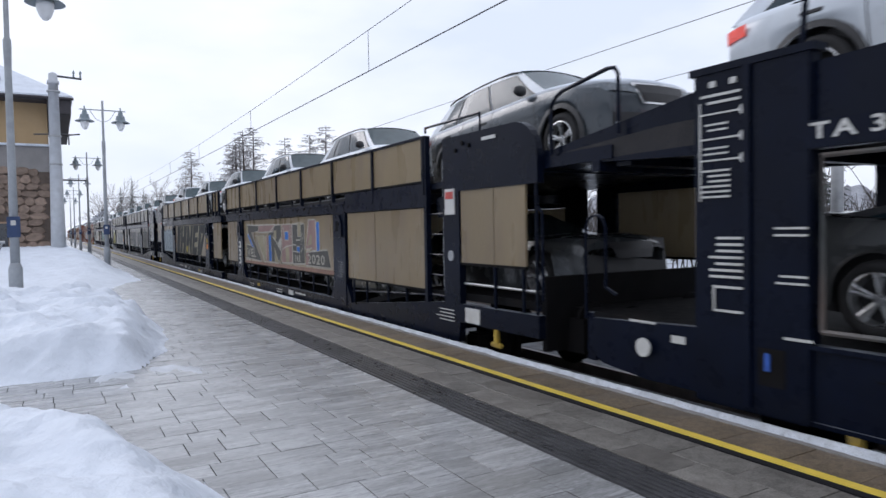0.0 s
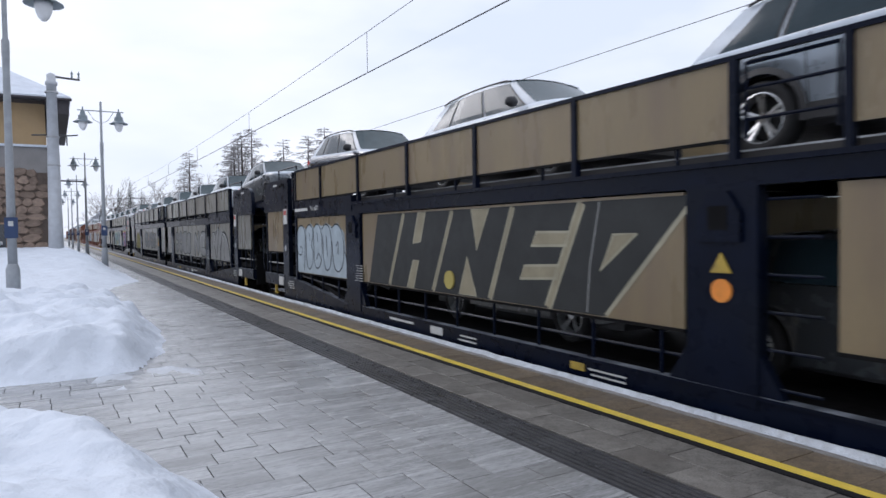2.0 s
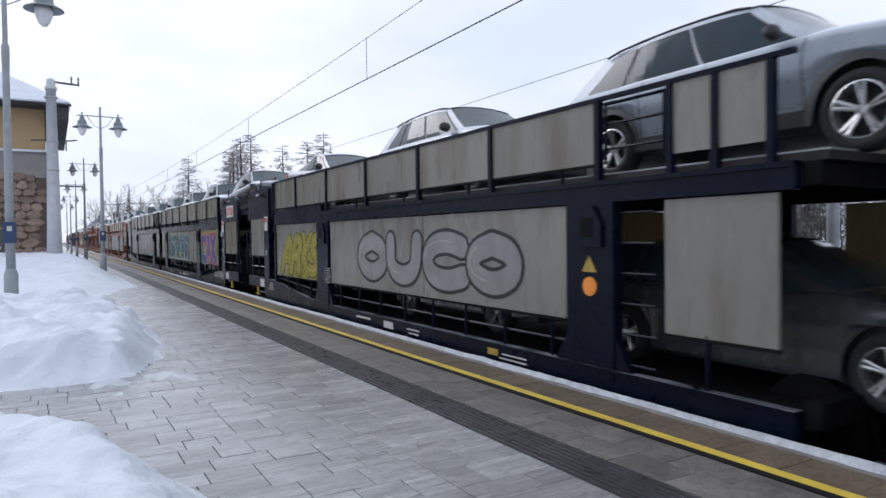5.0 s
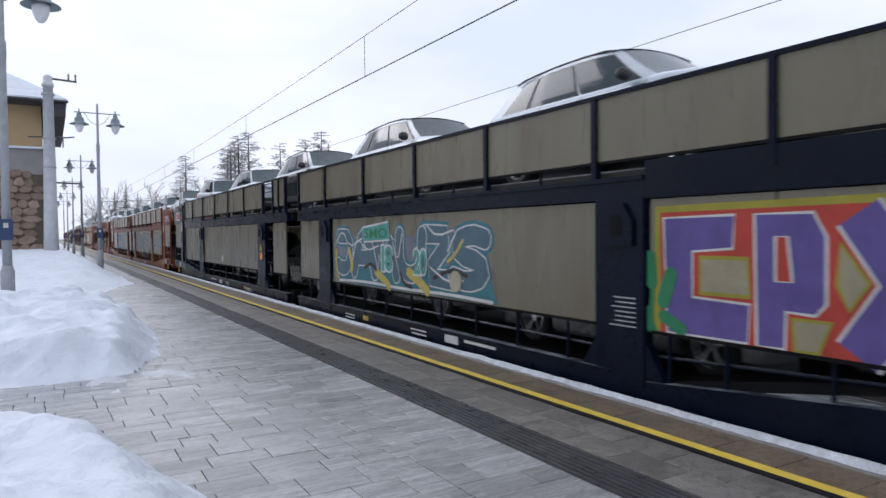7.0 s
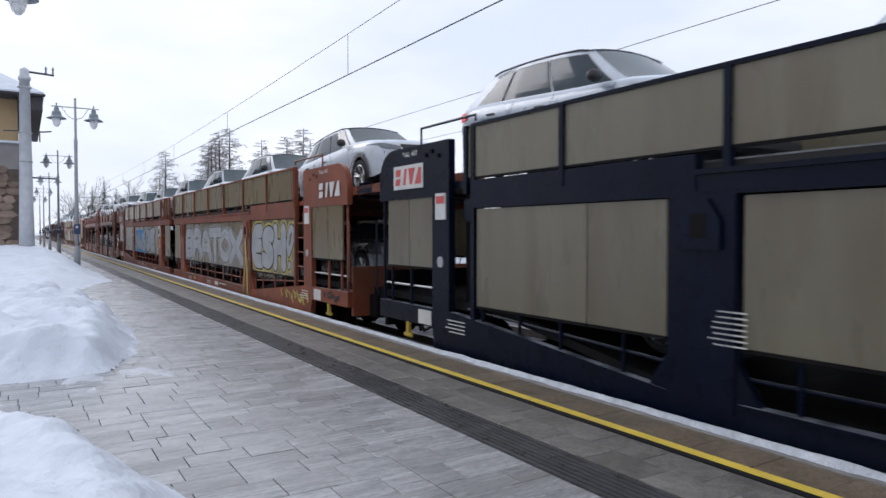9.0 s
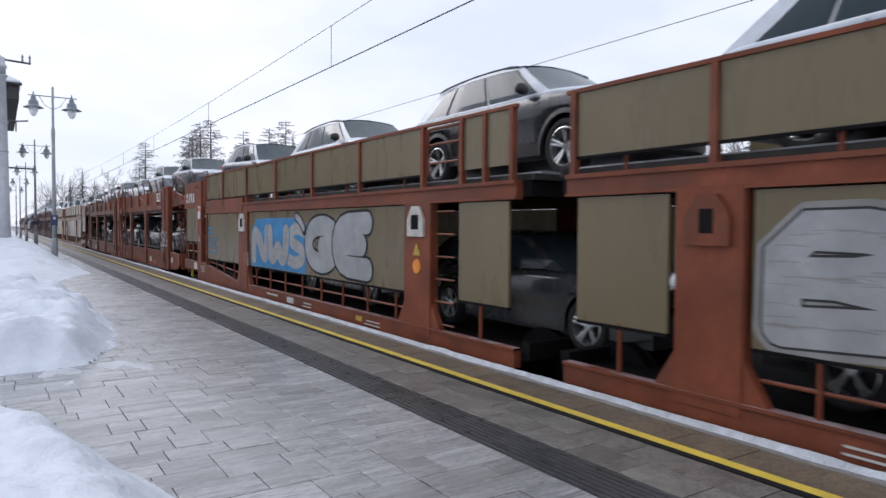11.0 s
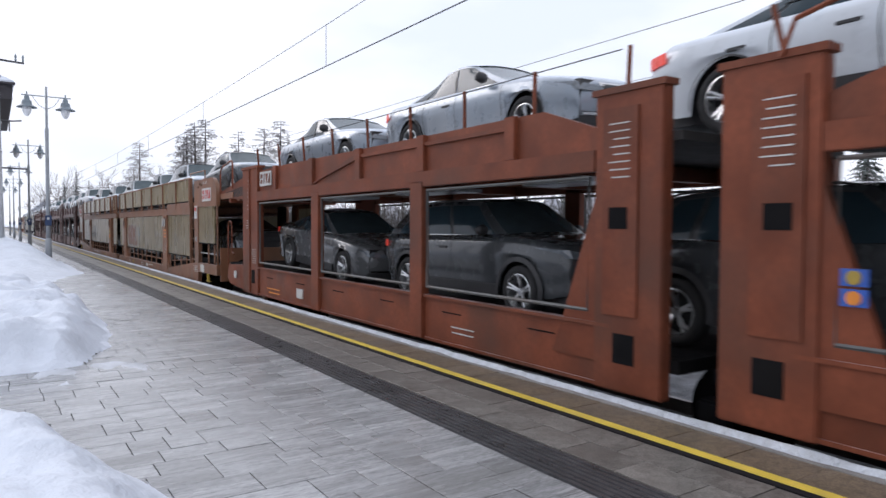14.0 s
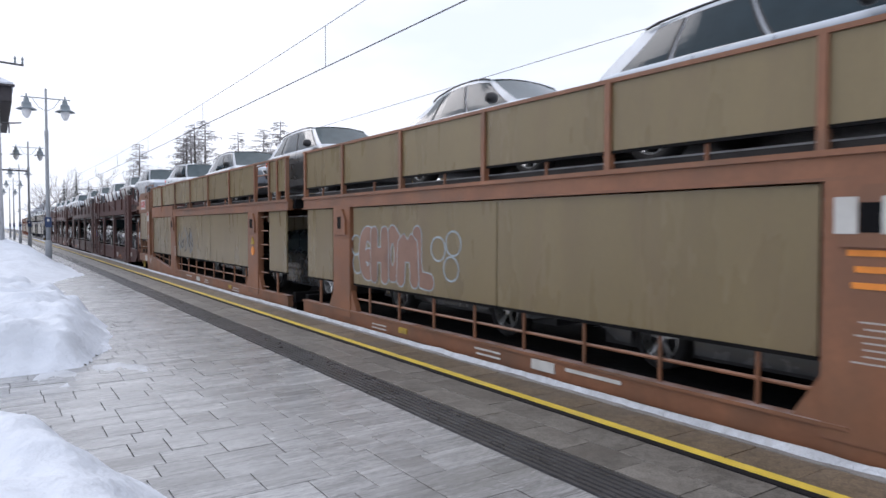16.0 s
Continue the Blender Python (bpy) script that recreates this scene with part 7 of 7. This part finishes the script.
flat(W4, "graffiti_tag", ribbon([(30.3, 0.95), (30.25, 1.27), (30.12, 0.96), (30.06, 1.28)], 0.05) + ribbon([(29.98, 0.95), (29.94, 1.27), (29.8, 0.96), (29.74, 1.28)], 0.05) + ribbon([(29.62, 0.95), (29.58, 1.3)], 0.05)
     + ribbon([(29.32, 1.28), (29.58, 1.1), (29.3, 0.95)], 0.05) + ribbon([(30.2, 0.88), (29.8, 0.85), (29.5, 0.87)], 0.035)
     + ribbon([(30.05 + 0.26 * math.cos(t), 1.45 + 0.08 * math.sin(t)) for t in (2 * math.pi * j / 20 for j in range(21))], 0.045), G["sky"], 1)
# open wagon
piece(W5, "SBS", 1.04, 0.02, 0.82, 1.42, G["white"], G["white"], 0.045, 0.004, 41, skin=-XL - 0.03, fit=1.1)
flat(W5, "graffiti_drip", ribbon([(0.55, 0.9), (0.57, 0.55), (0.5, 0.3)], 0.03), G["white"], 1, -XL - 0.008)
# sixth wagon
piece(W6, "GHOML", 13.75, 11.75, 0.72, 1.66, G["brownpink"], G["pale"], 0.22, 0.018, 51, fit=1.5)
for cu, cz in ((11.55, 1.3), (11.2, 1.38), (11.25, 1.05), (13.95, 1.3), (13.9, 1.0)):
    stroke(W6, [(cu + 0.17 * math.cos(t), cz + 0.16 * math.sin(t)) for t in (2 * math.pi * j / 14 for j in range(14))], 0.025, G["pale"], 1.2, 0, closed=True, name="graffiti_ring")
scribble(W6, 24.5, 26.4, 0.8, 1.6, [G["charcoal"], G["silver"]], 53, 5, 0.06)
plate(W6, -1, 6.05, 6.2, 1.55, 1.8, M["white"], off=0.05, name="label_plate")
plate(W6, -1, 6.35, 6.5, 1.55, 1.8, M["white"], off=0.05, name="label_plate")
bars(W6, -1, 6.05, 1.4, 0.45, 3, 0.06, 0.05, M["orange"], off=0.02)
# model codes on bulkheads
for w_, u in ((W3, 1.1), (W6, 1.1), (W4, 1.1), (W3, 32.1)):
    words(w_, "TAL 457", u - 0.25, u + 0.2, 2.72, 2.79, M["white"], 1, skin=-XL - 0.012, name="model_code")
W0 = WAGONS[0]
words(W0, "TA 370 N", 22.05, 23.1, 2.2, 2.32, M["white"], 1, skin=-XL - 0.012, name="model_code")
bars(W0, -1, 21.6, 2.66, 1.1, 1, 0.12, 0.02)
for u in (23.92, 23.72):
    plate(W0, -1, u, u + 0.06, 2.74, 2.79, M["white"], name="small_mark")
bars(W0, -1, 23.68, 2.66, 0.4, 2, 0.03, 0.03)
for z in (2.51, 2.3, 2.12):
    plate(W0, -1, 23.68, 24.08, z, z + 0.014, M["white"], name="scale_line")
    disc(W0, -1, 23.65, z + 0.007, 0.045, M["white"], "scale_mark")
bars(W0, -1, 23.8, 2.42, 0.26, 2, 0.022, 0.025)
bars(W0, -1, 23.8, 2.22, 0.26, 2, 0.022, 0.025)
bars(W0, -1, 23.78, 2.03, 0.3, 6, 0.024, 0.02)
plate(W0, -1, 24.07, 24.082, 1.78, 2.62, M["white"], name="scale_line")
bars(W0, -1, 23.62, 1.46, 0.4, 7, 0.03, 0.024)
for a, b, c, d in ((23.62, 23.95, 1.05, 1.07), (23.62, 23.95, 0.85, 0.87), (23.62, 23.635, 0.87, 1.05), (23.935, 23.95, 0.87, 1.05)):
    plate(W0, -1, a, b, c, d, M["white"], name="table_line")
bars(W0, -1, 23.12, 1.54, 0.28, 2, 0.024, 0.03)
bars(W0, -1, 23.12, 1.17, 0.28, 2, 0.024, 0.03)
bars(W0, -1, 23.08, 0.69, 0.28, 1, 0.03, 0.02)
plate(W0, -1, 23.43, 23.47, 0.42, 0.56, M["blue"], name="blue_tag")
plate(W0, -1, 24.3, 24.46, 0.5, 0.57, M["white"], off=-0.06, name="label_plate")
bars(W0, -1, 24.65, 0.64, 0.4, 1, 0.035, 0.02, off=-0.06)
words(W5, "TA 370 N", 1.1, 1.7, 2.18, 2.28, M["white"], 1, skin=-XL - 0.012, name="model_code")

# ---- paving: slabs laid in courses across the platform ----
def piece_mesh(name, lx, ly, h, material, chamfer=0.0012):
    bm = nb()
    a, b = [], []
    for x, y in ((0, 0), (lx, 0), (lx, ly), (0, ly)):
        a.append(bm.verts.new((x, y, -h)))
    low = [bm.verts.new((x, y, -chamfer)) for x, y in ((0, 0), (lx, 0), (lx, ly), (0, ly))]
    top = [bm.verts.new((x, y, 0)) for x, y in ((chamfer, chamfer), (lx - chamfer, chamfer), (lx - chamfer, ly - chamfer), (chamfer, ly - chamfer))]
    bm.faces.new(top)
    for i in range(4):
        j = (i + 1) % 4
        bm.faces.new((low[i], low[j], top[j], top[i]))
        bm.faces.new((a[i], a[j], low[j], low[i]))
    me = bpy.data.meshes.new(name)
    bm.to_mesh(me)
    bm.free()
    me.materials.append(material)
    return me


def island_material(src, name, spread):
    """A copy of a slab material that varies from slab to slab of one joined mesh."""
    m = M[src].copy()
    m.name = name
    nt = m.node_tree
    bs = nt.nodes["Principled BSDF"]
    old = bs.inputs["Base Color"].links[0].from_socket
    ge = nt.nodes.new("ShaderNodeNewGeometry")
    mr = nt.nodes.new("ShaderNodeMapRange")
    mr.inputs["To Min"].default_value, mr.inputs["To Max"].default_value = 1 - spread, 1 + spread
    sc = nt.nodes.new("ShaderNodeVectorMath")
    sc.operation = "SCALE"
    nt.links.new(ge.outputs["Random Per Island"], mr.inputs["Value"])
    nt.links.new(old, sc.inputs[0])
    nt.links.new(mr.outputs["Result"], sc.inputs["Scale"])
    nt.links.new(sc.outputs[0], bs.inputs["Base Color"])
    return m


M["paver_rest"] = island_material("paver", "concrete_paver_field", 0.09)
M["brown_rest"] = island_material("paver_brown", "brown_slab_field", 0.16)
M["rust_rest"] = island_material("paver_rust", "rust_slab_field", 0.16)
M["tactile_rest"] = island_material("tactile", "dark_tactile_field", 0.12)
GAP = 0.007
rp = random.Random(3)
LEN = [0.50, 0.42, 0.33, 0.25]
shapes = {(l, d): piece_mesh("paver", l - GAP, d - 0.003, 0.02, M["paver"]) for l in LEN for d in (0.25, 0.333)}
verts, faces = [], []


def add_flat(vs, fs, x0, x1, y0, y1, z, c=0.0012):
    n = len(vs)
    vs += [(x0, y0, z - c), (x1, y0, z - c), (x1, y1, z - c), (x0, y1, z - c), (x0 + c, y0 + c, z), (x1 - c, y0 + c, z), (x1 - c, y1 - c, z), (x0 + c, y1 - c, z)]
    fs += [(n + 4, n + 5, n + 6, n + 7), (n, n + 1, n + 5, n + 4), (n + 1, n + 2, n + 6, n + 5), (n + 2, n + 3, n + 7, n + 6), (n + 3, n, n + 4, n + 7)]


def joined(name, vs, fs, material, label):
    me = bpy.data.meshes.new(name)
    me.from_pydata(vs, [], fs)
    me.materials.append(material)
    ob = new(name, me)
    ob.parent = platform
    return tagged(ob, label, kind="stuff")


count = 0
y = -5.3
while y < 62:
    d = rp.choice((0.25, 0.25, 0.333))
    x = 2.955
    while x > (-3.2 if y < 20 else -0.5):
        l = rp.choice(LEN)
        z = rp.uniform(-0.0025, 0.0015)
        if count < 300 and 3.4 < y < 8.2 and x - l > 0.3 - 0.12 * (y - 3.4):
            ob = new("paver", shapes[(l, d)])
            ob.parent = platform
            ob.location = (x - l, y, z)
            ob.rotation_euler = (rp.uniform(-0.003, 0.003), rp.uniform(-0.003, 0.003), 0)
            count += 1
        else:
            add_flat(verts, faces, x - l, x - GAP, y, y + d - 0.003, z)
        x -= l
    y += d
joined("paver_field", verts, faces, M["paver_rest"], "grey concrete paving slabs in courses")
joined("paver_field", [(-12, 62, -0.002), (2.95, 62, -0.002), (2.95, 420, -0.002), (-12, 420, -0.002)], [(0, 1, 2, 3)], M["paver"], "far grey concrete paving")

# ribbed tactile strip
tact = nb()
box(tact, 0, 0.388, 0, 0.4, -0.024, -0.014)
for k in range(7):
    xa = 0.012 + k * 0.054
    slab(tact, [(xa, -0.014), (xa + 0.036, -0.014), (xa + 0.032, 0.003), (xa + 0.004, 0.003)], "y", 0.0, 0.4)
tme = bpy.data.meshes.new("tactile_slab")
tact.to_mesh(tme)
tact.free()
tme.materials.append(M["tactile"])
y = -3.6
while y < 26:
    ob = new("tactile_slab", tme)
    ob.parent = platform
    ob.location = (2.965, y, 0)
    y += 0.4
verts, faces = [], []
for k in range(7):
    xa = 2.977 + k * 0.054
    verts += [(xa, y, 0.0), (xa + 0.036, y, 0.0), (xa + 0.036, 420, 0.0), (xa, 420, 0.0)]
    faces.append(tuple(range(4 * k, 4 * k + 4)))
joined("tactile_field", verts, faces, M["tactile_rest"], "far dark ribbed tactile strip")

# brown slabs between the strip and the edge
cols = ((3.365, 3.68), (3.68, 3.995), (4.18, 4.595))
shape_b = {c: piece_mesh("edge_slab", c[1] - c[0] - GAP, 0.5 - GAP, 0.02, M["paver_rust" if c[0] > 4 else "paver_brown"]) for c in cols}
for c in cols:
    verts, faces = [], []
    y = -4.0 + 0.25 * (c[0] > 3.5)
    while y < 60:
        z = rp.uniform(-0.003, 0.001)
        if 2 < y < 14:
            ob = new("edge_slab", shape_b[c])
            ob.parent = platform
            ob.location = (c[0], y, z)
        else:
            add_flat(verts, faces, c[0], c[1] - GAP, y, y + 0.5 - GAP, z)
        y += 0.5
    n = len(verts)
    verts += [(c[0], 60, -0.002), (c[1], 60, -0.002), (c[1], 420, -0.002), (c[0], 420, -0.002)]
    faces.append((n, n + 1, n + 2, n + 3))
    joined("edge_slab_field", verts, faces, M["rust_rest" if c[0] > 4 else "brown_rest"], "far brown edge slabs")


def motions():
    """The whole train rolls by at a steady pace."""
    for ob, x, s, z, tilt in MOVING:
        walk(ob, [(0.0, pose(x, s, z, -tilt)), (16.0, pose(x, s - 16.0 * SPEED, z, -tilt))])


motions()
